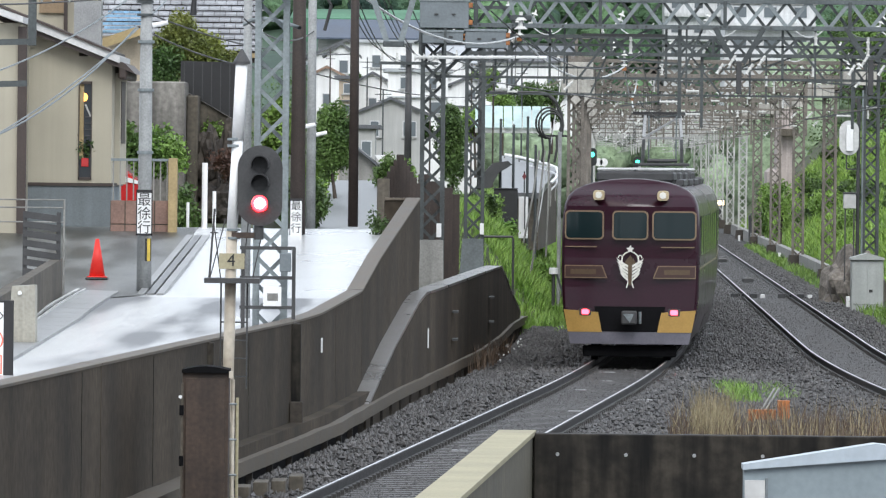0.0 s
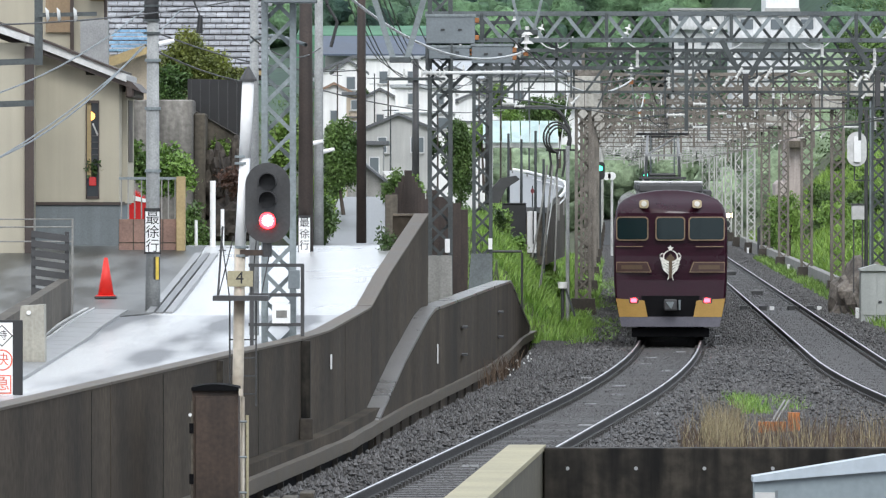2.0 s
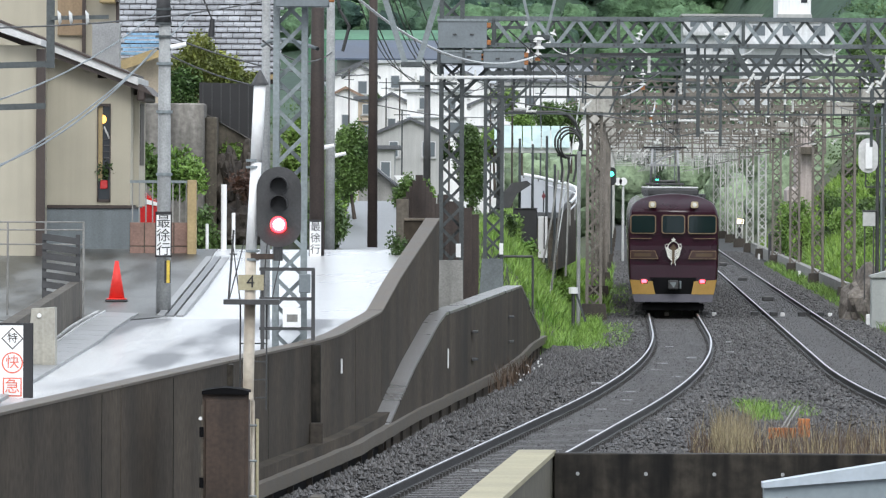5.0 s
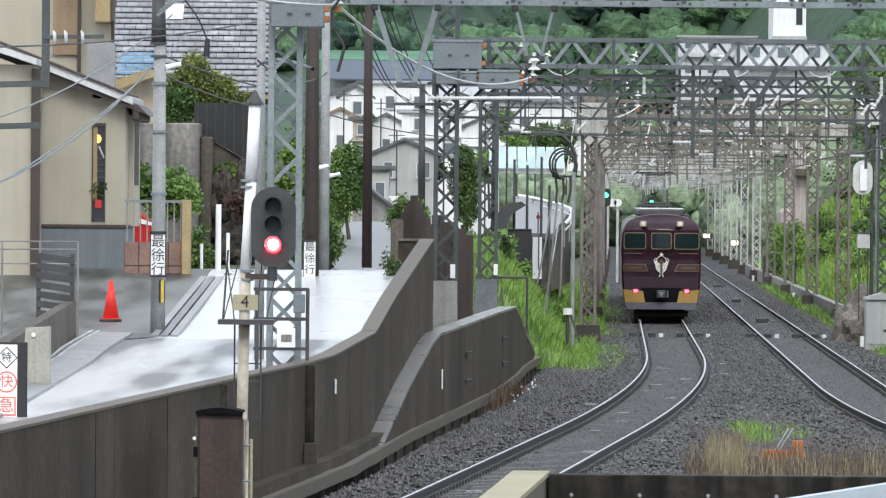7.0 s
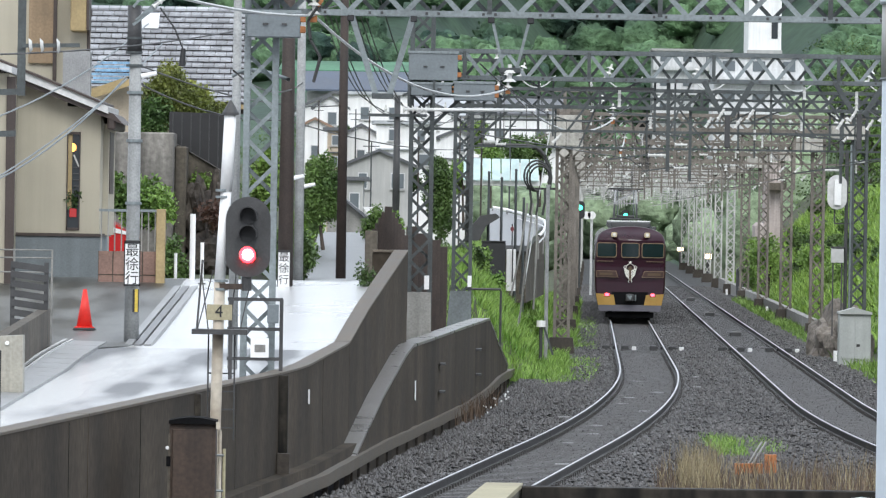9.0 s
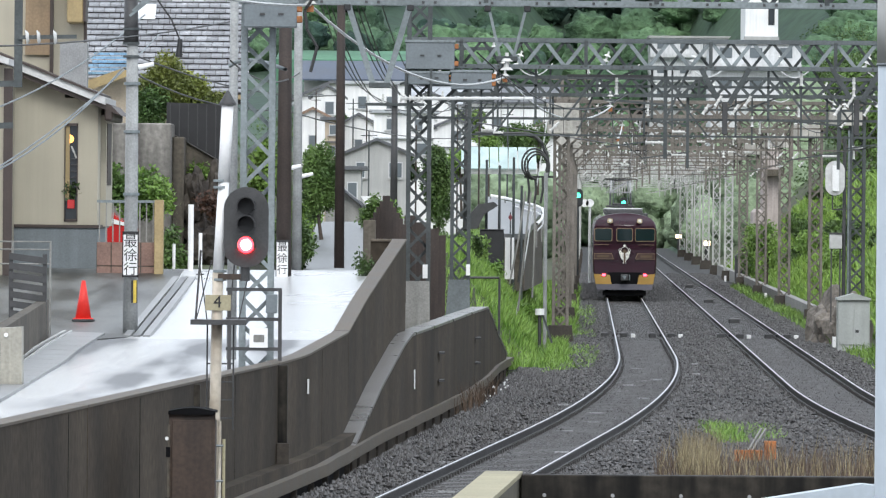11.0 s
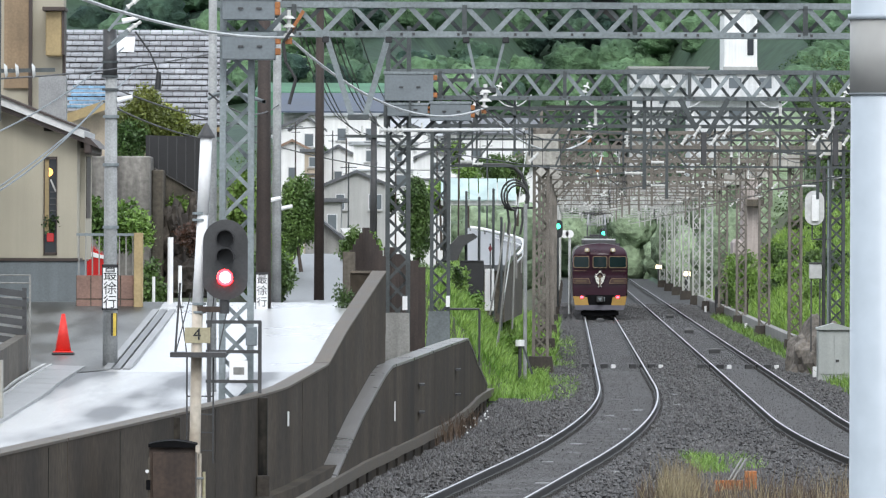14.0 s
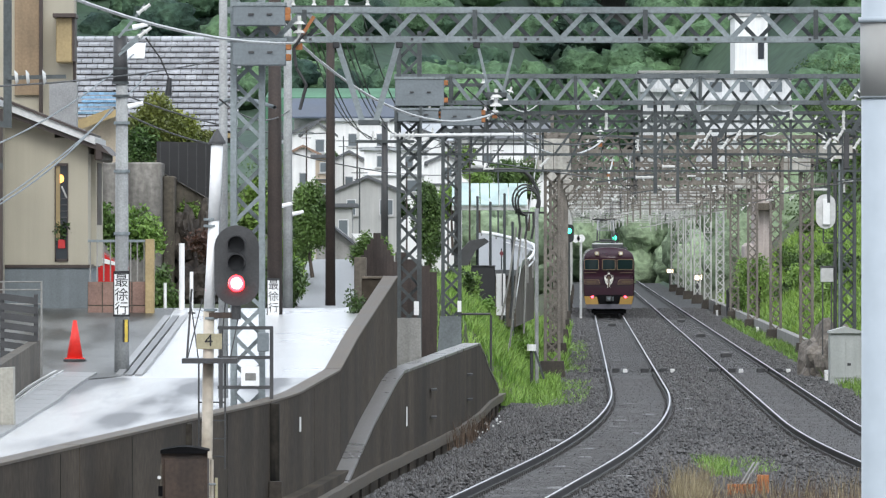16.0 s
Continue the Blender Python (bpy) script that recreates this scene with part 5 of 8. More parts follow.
def pantograph(t, y):
    p = new("pantograph")
    p.parent = t
    part("base_frame", boxm(-0.72, 0.72, y - 0.9, y + 0.9, 3.98, 4.06, 0.02), M_DARK, p)
    for sx in (-0.50, 0.50):
        for e in (-1, 1):
            part("lower_arm", bar(bmesh.new(), (sx * 1.05, y + 0.2 * e, 4.05), (sx, y + 1.0 * e, 4.72), 0.085), M_GUTTER, p, "pale tubular arm")
            part("upper_arm", bar(bmesh.new(), (sx, y + 1.0 * e, 4.72), (sx * 0.92, y + 0.1 * e, 5.34), 0.075), M_GUTTER, p, "pale tubular arm")
            part("inner_rod", bar(bmesh.new(), (sx * 0.72, y + 0.1 * e, 4.05), (sx * 0.74, y + 0.5 * e, 5.30), 0.04), M_STEEL, p)
    for e in (-1, 1):
        part("cross_bar", bar(bmesh.new(), (-0.50, y + 1.0 * e, 4.72), (0.50, y + 1.0 * e, 4.72), 0.055), M_GUTTER, p)
        part("cross_stay", bar(bmesh.new(), (-0.48, y + 1.0 * e, 4.74), (0.42, y + 0.1 * e, 5.28), 0.05), M_GUTTER, p)
        part("spring", rod(bmesh.new(), (-0.4, y + 0.5 * e, 4.12), (0.4, y + 0.5 * e, 4.12), 0.05, n=8), M_DARK, p)
        part("contact_strip", bar(bmesh.new(), (-0.80, y + 0.16 * e, 5.38), (0.80, y + 0.16 * e, 5.38), 0.075), M_BLACK, p)
        part("head_frame", bar(bmesh.new(), (-0.56, y + 0.16 * e, 5.30), (0.56, y + 0.16 * e, 5.30), 0.06), M_BLACK, p)
        for sx in (-0.80, 0.80):
            part("horn", bar(bmesh.new(), (sx, y + 0.16 * e, 5.38), (sx * 1.12, y + 0.16 * e, 5.24), 0.03), M_DARK, p)
        for sx in (-0.6, 0.6):
            insulator("insulator", p, (sx, y + 0.8 * e, 3.72), 2, 0.07)


M_LAMPRIM = mat("pale_gold_rim", (0.52, 0.42, 0.27), 0.35, 0.12, 3, 30, 0, metal=0.3)
M_PLATE = mat("dark_name_plate", (0.05, 0.022, 0.018), 0.4, 0.1, 3, 30, 0)
M_PLATETEXT = mat("dim_gold", (0.11, 0.075, 0.045), 0.4, 0.1, 3, 30, 0, metal=0.3)

cars = [train_car(i) for i in range(4)]
pantograph(cars[2], 9.0)


# ---- plants ----
def leaves(name, blobs, count, size, material, seed, parent=None, flat=0.5):
    """Many small leaves on the outside of clumps; blobs: centre and radii."""
    rng = np.random.default_rng(seed)
    b = np.array(blobs, float)
    w = b[:, 3] * b[:, 5]
    pick = rng.choice(len(b), count, p=w / w.sum())
    d = rng.normal(size=(count, 3))
    d /= np.linalg.norm(d, axis=1)[:, None]
    rad = rng.uniform(0.55, 1.08, count) ** 0.6
    c = b[pick, :3] + d * b[pick, 3:] * rad[:, None]
    c += rng.normal(0, 0.06, (count, 3))
    u = rng.normal(size=(count, 3))
    u /= np.linalg.norm(u, axis=1)[:, None]
    v = np.cross(u, rng.normal(size=(count, 3)))
    v /= np.linalg.norm(v, axis=1)[:, None]
    s = (size * rng.uniform(0.5, 1.4, count))[:, None]
    quad = np.stack([c - u * s * 0.5, c + v * s * 0.28, c + u * s * 0.5, c - v * s * 0.28], 1).reshape(-1, 3)
    f = np.arange(count * 4).reshape(-1, 4)
    ob = from_arrays(name, quad, f, material)
    ob.parent = parent
    return ob


def crowns(name, blobs, material, seed):
    """Uneven rounded crowns, one for each blob, in one mesh."""
    bm = bmesh.new()
    bmesh.ops.create_icosphere(bm, subdivisions=3, radius=1.0)
    bm.verts.index_update()
    base = np.array([v.co[:] for v in bm.verts])
    tri = np.array([[v.index for v in f.verts] for f in bm.faces])
    bm.free()
    rng = np.random.default_rng(seed)
    b = np.array(blobs, float)
    n, k = len(b), len(base)
    ph = rng.uniform(0, 6.283, (n, 1, 3))
    q = base[None] * 3.1 + ph
    bump = 1 + 0.16 * np.sin(q[..., 0] * 1.9) * np.sin(q[..., 1] * 2.3) + 0.13 * np.sin(q[..., 2] * 3.7 + q[..., 0]) + rng.uniform(-0.07, 0.07, (n, k))
    v = b[:, None, :3] + base[None] * b[:, None, 3:] * 0.92 * bump[..., None]
    f = (tri[None] + k * np.arange(n)[:, None, None]).reshape(-1, 3)
    ob = from_arrays(name, v.reshape(-1, 3), f, material)
    ob.data.polygons.foreach_set("use_smooth", np.ones(len(ob.data.polygons), dtype=bool))
    return ob


def cloud_blobs(cx, cy, cz, rx, ry, rz, n, seed, part_r=0.42):
    rng = np.random.default_rng(seed)
    out = []
    for k in range(n):
        d = rng.normal(size=3)
        d /= np.linalg.norm(d)
        q = rng.uniform(0.35, 0.85)
        r = part_r * rng.uniform(0.65, 1.25)
        out.append((cx + d[0] * rx * q, cy + d[1] * ry * q, cz + d[2] * rz * q, rx * r, ry * r, rz * r))
    return out


def tree(x, y, z, h, rx, rz, material, label, seed, n=7000, size=0.16, blobs=16, category="tree"):
    t = thing("tree", label, category, group="trees")
    rng = random.Random(seed)
    tr = bmesh.new()
    top = z + h - rz
    rod(tr, (x, y, z - 0.3), (x + rng.uniform(-.2, .2), y, top), 0.05 * h * 0.5, 0.02 * h * 0.5, 9)
    for k in range(6):
        a = rng.uniform(0, 6.28)
        rod(tr, (x, y, top - rng.uniform(0, 0.3) * h), (x + rx * 0.7 * math.cos(a), y + rx * 0.7 * math.sin(a), top + rz * rng.uniform(-0.2, 0.6)), 0.012 * h, 0.004 * h, 6)
    part("trunk", tr, M_BARK, t)
    leaves("crown", cloud_blobs(x, y, z + h - rz, rx, rx, rz, blobs, seed), n, size, material, seed, t)
    return t


def shrub(x, y, z, rx, rz, material, label, seed, n=2500, size=0.12, blobs=9):
    ob = leaves("shrub", cloud_blobs(x, y, z + rz * 0.8, rx, rx, rz, blobs, seed), n, size, material, seed)
    return tagged(ob, label, "shrub", "shrubs")


def blades(name, spots, height, width, material, seed, label, lean=0.35):
    """Upright blades of grass at the spots, an array of x, y, z."""
    rng = np.random.default_rng(seed)
    n = len(spots)
    h = height * rng.uniform(0.45, 1.25, n)
    a = rng.uniform(0, 6.283, n)
    w = width * rng.uniform(0.6, 1.3, n)
    side = np.stack([np.cos(a), np.sin(a), np.zeros(n)], 1) * w[:, None] / 2
    ln = rng.normal(0, lean, (n, 2)) * h[:, None]
    mid = spots + np.stack([ln[:, 0] * 0.35, ln[:, 1] * 0.35, h * 0.6], 1)
    tip = spots + np.stack([ln[:, 0], ln[:, 1], h], 1)
    v = np.stack([spots - side, spots + side, mid + side * 0.7, mid - side * 0.7, tip], 1).reshape(-1, 3)
    o = 5 * np.arange(n)[:, None]
    f = [tuple(r) for r in (np.array([[0, 1, 2, 3]]) + o).tolist()] + [tuple(r) for r in (np.array([[3, 2, 4]]) + o).tolist()]
    ob = from_arrays(name, v, f, material)
    return tagged(ob, label, "grass", kind="stuff")


def spots_on(n, seed, xa, xb, ya, yb, patch=0.0, z=None):
    rng = np.random.default_rng(seed)
    y = ya + (yb - ya) * rng.random(n)
    x = np.array([xa(v) + (xb(v) - xa(v)) * rng.random() for v in y])
    if patch:
        keep = np.array([noise.noise((a * 0.9, b * 0.18, seed)) > patch - 0.5 for a, b in zip(x, y)])
        x, y = x[keep], y[keep]
    zz = np.array([ground_z(a, b) if z is None else z for a, b in zip(x, y)])
    return np.stack([x, y, zz], 1)


def plants():
    # grass slope at the end of the wing wall
    blades("grass", spots_on(26000, 1, lambda y: track1(y) - 8.5, lambda y: track1(y) - 2.2 + 0.7 * noise.noise((y * 0.25, 0, 0)), 205, 262), 0.32, 0.035, M_GRASS, 11, "bright green grass slope beside the track")
    blades("grass", spots_on(9000, 2, lambda y: track1(y) - 6, lambda y: track1(y) - 2.0, 262, 400), 0.4, 0.06, M_GRASS, 12, "bright green grass along the masts")
    blades("grass", spots_on(7000, 3, lambda y: track1(y) - 3.2, lambda y: track1(y) - 1.35, 200, 330, 0.5), 0.24, 0.035, M_GRASS, 13, "low green weeds in the ballast", 0.6)
    blades("grass", spots_on(14000, 4, lambda y: track2(y) + 2.2, lambda y: track2(y) + 4.2, 180, 420, 0.35), 0.35, 0.05, M_GRASS, 14, "green weeds along the bank foot")
    # dry grass behind the pit
    blades("dry_grass", spots_on(1000, 5, lambda y: 0.0290 * y, lambda y: 0.0338 * y, 116, 128, 0, -0.3), 0.72, 0.014, M_STRAW, 15, "tall dry straw-coloured grass", 0.14)
    blades("dry_grass", spots_on(1900, 6, lambda y: 0.026 * y, lambda y: 0.058 * y, 112, 127, 0, -0.3), 0.60, 0.012, M_STRAWDK, 16, "brown withered weeds", 0.2)
    blades("dry_grass", spots_on(700, 9, lambda y: 0.026 * y, lambda y: 0.058 * y, 112, 127, 0, -0.3), 0.66, 0.012, M_STRAW, 19, "pale withered weeds", 0.2)
    blades("grass", spots_on(900, 7, lambda y: 4.75, lambda y: 5.35, 141, 152, 0, -0.3), 0.22, 0.022, M_GRASS, 17, "small green tuft in the ballast", 0.4)
    blades("grass", spots_on(320, 8, lambda y: 5.5, lambda y: 6.2, 143, 152, 0, -0.3), 0.18, 0.022, M_GRASS, 18, "small green tuft in the ballast", 0.4)
    # right bank: grass with shrubs, trees above
    blades("grass", spots_on(46000, 10, lambda y: track2(y) + 3.8, lambda y: track2(y) + 12.5, 215, 520), 0.42, 0.06, M_BANK, 20, "bright green grass on the railway bank", 0.5)
    rng = random.Random(5)
    for k in range(30):
        y = 232 + k * 9.0
        x = track2(y) + rng.choice((4.6, 6.5, 8.5)) + rng.uniform(0, 2.5)
        z = ground_z(x, y)
        r = rng.uniform(0.5, 1.25)
        shrub(x, y, z - 0.2, r, r * 0.7, (M_LEAFLT, M_LEAF, M_LEAFMID)[k % 3], ("light green", "green", "dark green")[k % 3] + " shrub on the railway bank", 100 + k, 2000, 0.15)
    for k in range(26):
        y = 255 + k * 17
        x = track2(y) + 10.5 + rng.uniform(0, 7)
        tree(x, y, ground_z(x, y) - 0.3, rng.uniform(5, 8.5), rng.uniform(1.8, 2.8), rng.uniform(2.0, 3.0), (M_LEAFMID, M_LEAF)[k % 2], "leafy green tree on the railway bank", 300 + k, 6500, 0.24, 14)
    # tall light shrub between the far masts
    for k, y in enumerate((395, 410, 425)):
        x = track2(y) + 3.6
        tree(x, y, ground_z(x, y), 3.6 - 0.3 * k, 0.8, 1.5, M_LEAFLT, "feathery light green shrub between the masts", 360 + k, 3500, 0.14, 12)


M_BANK = leaf_mat("bank_grass", (0.13, 0.28, 0.03), (0.28, 0.43, 0.08))
plants()


# ---- street side: poles, cone, fences, house ----
def utility_pole(x, y, z, top, r, material, label, arms=True):
    t = thing("utility_pole", label, "utility pole", group="utility poles")
    part("shaft", rod(bmesh.new(), (x, y, z - 0.3), (x, y, top), r, r * 0.75, 20), material, t, "", True)
    if arms:
        part("cross_arm", bar(bmesh.new(), (x - 0.9, y - r, top - 0.6), (x + 0.9, y - r, top - 0.6), 0.09), M_STEELDK, t)
        for k in (-0.8, -0.35, 0.35, 0.8):
            insulator("insulator", t, (x + k, y - r, top - 0.55), 2, 0.06)
    return t


def near_pole():
    d = 133
    x = -5.40
    z = road_z(d)
    t = utility_pole(x, d, z, 7.0, 0.128, M_POLE, "grey concrete utility pole with a slow-driving sign", False)
    part("pole_top", rod(bmesh.new(), (x - 0.02, d, 6.62), (x - 0.03, d, 7.43), 0.125, 0.115, 20), M_DARK, t, "dark sleeved pole top", True)
    for (xa, za), (xb, zb_) in (((-5.45, 7.40), (-5.00, 7.95)), ((-5.40, 7.18), (-5.02, 7.52)), ((-5.45, 7.10), (-5.05, 7.42))):
        part("bracket_arm", bar(bmesh.new(), (xa, d - 0.1, za), (xb, d - 0.1, zb_), 0.045), M_STEEL, t)
    for xa, za in ((-5.05, 7.86), (-5.03, 7.47)):
        insulator("insulator", t, (xa - 0.08, d - 0.12, za - 0.06), 2, 0.05, (0.8, 0, 0.6))
    for zz in (6.40, 6.62, 6.86):
        part("steel_band", rod(bmesh.new(), (x - 0.02, d, zz), (x - 0.02, d, zz + 0.04), 0.14, 0.14, 20), M_STEELDK, t)
    part("fuse", rod(bmesh.new(), (-4.62, d, 6.42), (-4.60, d, 6.72), 0.06, 0.04, 10), M_BLACK, t, "black hanging fuse")
    part("fuse_lead", tube(bmesh.new(), [(-5.0, d, 7.4), (-4.75, d, 7.05), (-4.61, d, 6.72)], 0.015, 5), M_WIRE, t)
    for zz in (4.08, 5.94, 5.13):
        part("steel_band", rod(bmesh.new(), (x, d, zz), (x, d, zz + 0.05), 0.137, 0.137, 20), M_STEEL, t)
    s = new("slow_sign")
    s.parent = t
    za, zb = 2.71, 3.48
    part("plate", boxm(x - 0.135, x + 0.135, d - 0.155, d - 0.14, za, zb, 0.004), M_WHITE, s, "white sign with black border")
    for z0, z1 in ((za, za + 0.035), (zb - 0.055, zb)):
        part("border", boxm(x - 0.137, x + 0.137, d - 0.162, d - 0.157, z0, z1), M_BLACK, s)
    for xx in (x - 0.137, x + 0.119):
        part("border", boxm(xx, xx + 0.018, d - 0.162, d - 0.157, za, zb), M_BLACK, s)
    for k, ch in enumerate("最徐行"):
        c = bpy.data.curves.new("character", "FONT")
        c.body, c.size, c.align_x, c.align_y, c.extrude = ch, 0.235, "CENTER", "CENTER", 0.002
        c.materials.append(M_BLACK)
        o = new("character", c)
        o.parent = s
        o.matrix_basis = pose(x, d - 0.16, zb - 0.18 - 0.232 * k, 90, 0, 0)
    for k in range(6):
        part("warning_stripe", boxm(x + 0.02 + 0.017 * k, x + 0.02 + 0.017 * k + 0.017, d - 0.15, d - 0.125, 2.28, 2.66), M_YELLOW if k in (2, 3, 4) else M_BLACK, t, "yellow and black warning stripe")


def cone():
    d = 136
    x = -6.33
    z = road_z(d) + 0.02
    t = thing("traffic_cone", "orange-red plastic traffic cone on the wet street", "traffic cone")
    part("base", boxm(x - 0.19, x + 0.19, d - 0.19, d + 0.19, z, z + 0.035, 0.008), M_DARK, t, "dark weighted base")
    part("base_rim", boxm(x - 0.17, x + 0.17, d - 0.17, d + 0.17, z + 0.035, z + 0.055, 0.008), M_ORANGE, t)
    part("cone", rod(bmesh.new(), (x, d, z + 0.05), (x, d, z + 0.70), 0.14, 0.032, 20), M_ORANGE, t, "", True)


M_YELLOW = mat("yellow_paint", (0.62, 0.45, 0.06), 0.5, 0.15, 3, 30, 0.03)


def street_edge():
    # low wall, pillar, slat fence, black sign
    w = thing("garden_wall", "grey concrete garden wall along the gutter", "wall")
    bm = bmesh.new()
    hexa(bm, [(-6.55, 104, 1.3), (-6.35, 104, 1.3), (-6.62, 130, 1.5), (-6.78, 130, 1.5), (-6.55, 104, 2.0), (-6.35, 104, 2.0), (-6.62, 130, 2.35), (-6.78, 130, 2.35)])
    part("wall_body", bm, M_CONCDARK, w)
    f = thing("slat_fence", "dark grey slatted fence panel on the garden wall", "fence")
    d = 129
    xa, xb = -7.22, -6.61
    for k in range(7):
        z1 = 3.13 - k * 0.155
        bm = bmesh.new()
        hexa(bm, [(xa, d, z1 - 0.11), (xb, d, z1 - 0.19), (xb, d + 0.03, z1 - 0.19), (xa, d + 0.03, z1 - 0.11), (xa, d, z1), (xb, d, z1 - 0.08), (xb, d + 0.03, z1 - 0.08), (xa, d + 0.03, z1)])
        part("slat", bm, M_DARK, f)
    for x in (xa + 0.03, xb - 0.03):
        part("post", boxm(x - 0.035, x + 0.035, d + 0.03, d + 0.09, 1.6, 3.11, 0.005), M_DARK, f)
    p = thing("gate_pillar", "pale concrete gate pillar beside the gutter", "pillar")
    bm = bmesh.new()
    hexa(bm, [(-6.26, 108, 1.3), (-5.86, 108, 1.3), (-5.86, 108.5, 1.3), (-6.26, 108.5, 1.3), (-6.19, 108, 2.23), (-5.87, 108, 2.25), (-5.87, 108.5, 2.25), (-6.19, 108.5, 2.23)])
    part("pillar", bm, M_PILLAR, p)
    part("knob", rod(bmesh.new(), (-6.08, 107.99, 2.14), (-6.08, 107.96, 2.14), 0.03, n=10), M_WHITE, p)
    s = thing("notice_board", "black-framed white notice board with red print", "notice board")
    d = 96
    x0, x1, z0, z1 = -5.93, -5.54, 1.28, 2.23
    part("frame", boxm(x0, x1 + 0.06, d, d + 0.08, z0 - 0.45, z1 + 0.02, 0.008), M_BLACK, s, "black frame")
    part("board", boxm(x0 + 0.02, x1 - 0.06, d - 0.006, d, z0, z1 - 0.01), M_WHITE, s, "white board")
    for k in range(3):
        cx, cz, rr = x1 - 0.19, z1 - 0.17 - 0.295 * k, (0.135, 0.13, 0.125)[k]
        ink = M_TRIMDK if k == 0 else M_REDPRINT
        turn = (4, 28, 4)[k]
        for m, (r2, mt, yy) in enumerate(((rr, ink, 0.010), (rr - 0.018, M_WHITE, 0.014))):
            a0 = (0, 0, math.pi / 4)[k]
            f2 = r2 * (1, 1, 1.3)[k]
            ring = [(cx + f2 * math.cos(a0 + 6.2832 * q / turn), cz + f2 * math.sin(a0 + 6.2832 * q / turn)) for q in range(turn)]
            part("print_frame" if m == 0 else "print_ground", prism(bmesh.new(), ring[::-1], d - yy, d - yy + 0.004), mt, s, "printed outline" if m == 0 else "")
        c = bpy.data.curves.new("character", "FONT")
        c.body, c.size, c.align_x, c.align_y, c.extrude = "特快急"[k], (0.13, 0.17, 0.19)[k], "CENTER", "CENTER", 0.002
        c.materials.append(ink)
        o = new("character", c)
        o.parent = s
        o.matrix_basis = pose(cx, d - 0.017, cz, 90, 0, 0)
    r = thing("forecourt_railing", "thin bright steel railing in front of the house", "railing")
    xa, xb = -8.56, -6.67
    for zz in (3.30, 3.17, 2.93):
        part("rail", rod(bmesh.new(), (xa, 131.4, zz), (xb, 131.4, zz), 0.012, n=8), M_CONC, r)
    for k in range(4):
        xx = xa + (xb - xa) * k / 3
        part("post", rod(bmesh.new(), (xx, 131.4, 1.6), (xx, 131.4, 3.31), 0.018, n=8), M_CONC, r)
    # white bollards and thin posts
    for px, d2, z0, z1, r in ((-5.02, 152, 2.61, 3.94, 0.055), (-4.77, 150, 2.63, 3.40, 0.035), (-5.34, 152, 2.42, 3.18, 0.03)):
        t = thing("marker_post", "slim white marker post at the street's edge", "post", group="marker posts")
        part("shaft", rod(bmesh.new(), (px, d2, z0 - 0.3), (px, d2, z1), r, r, 12), M_WHITE, t)
        part("foot", rod(bmesh.new(), (px, d2, z0 - 0.1), (px, d2, z0), r * 2.6, r * 2.0, 12), M_DARK, t, "dark rubber foot")


M_PILLAR = mat("pale_gate_concrete", (0.46, 0.44, 0.38), 0.6, 0.15, 1.5, 20, 0.1, streak=0.35)
M_REDPRINT = mat("faded_red_print", (0.75, 0.16, 0.10), 0.6, 0.2, 4, 30, 0)


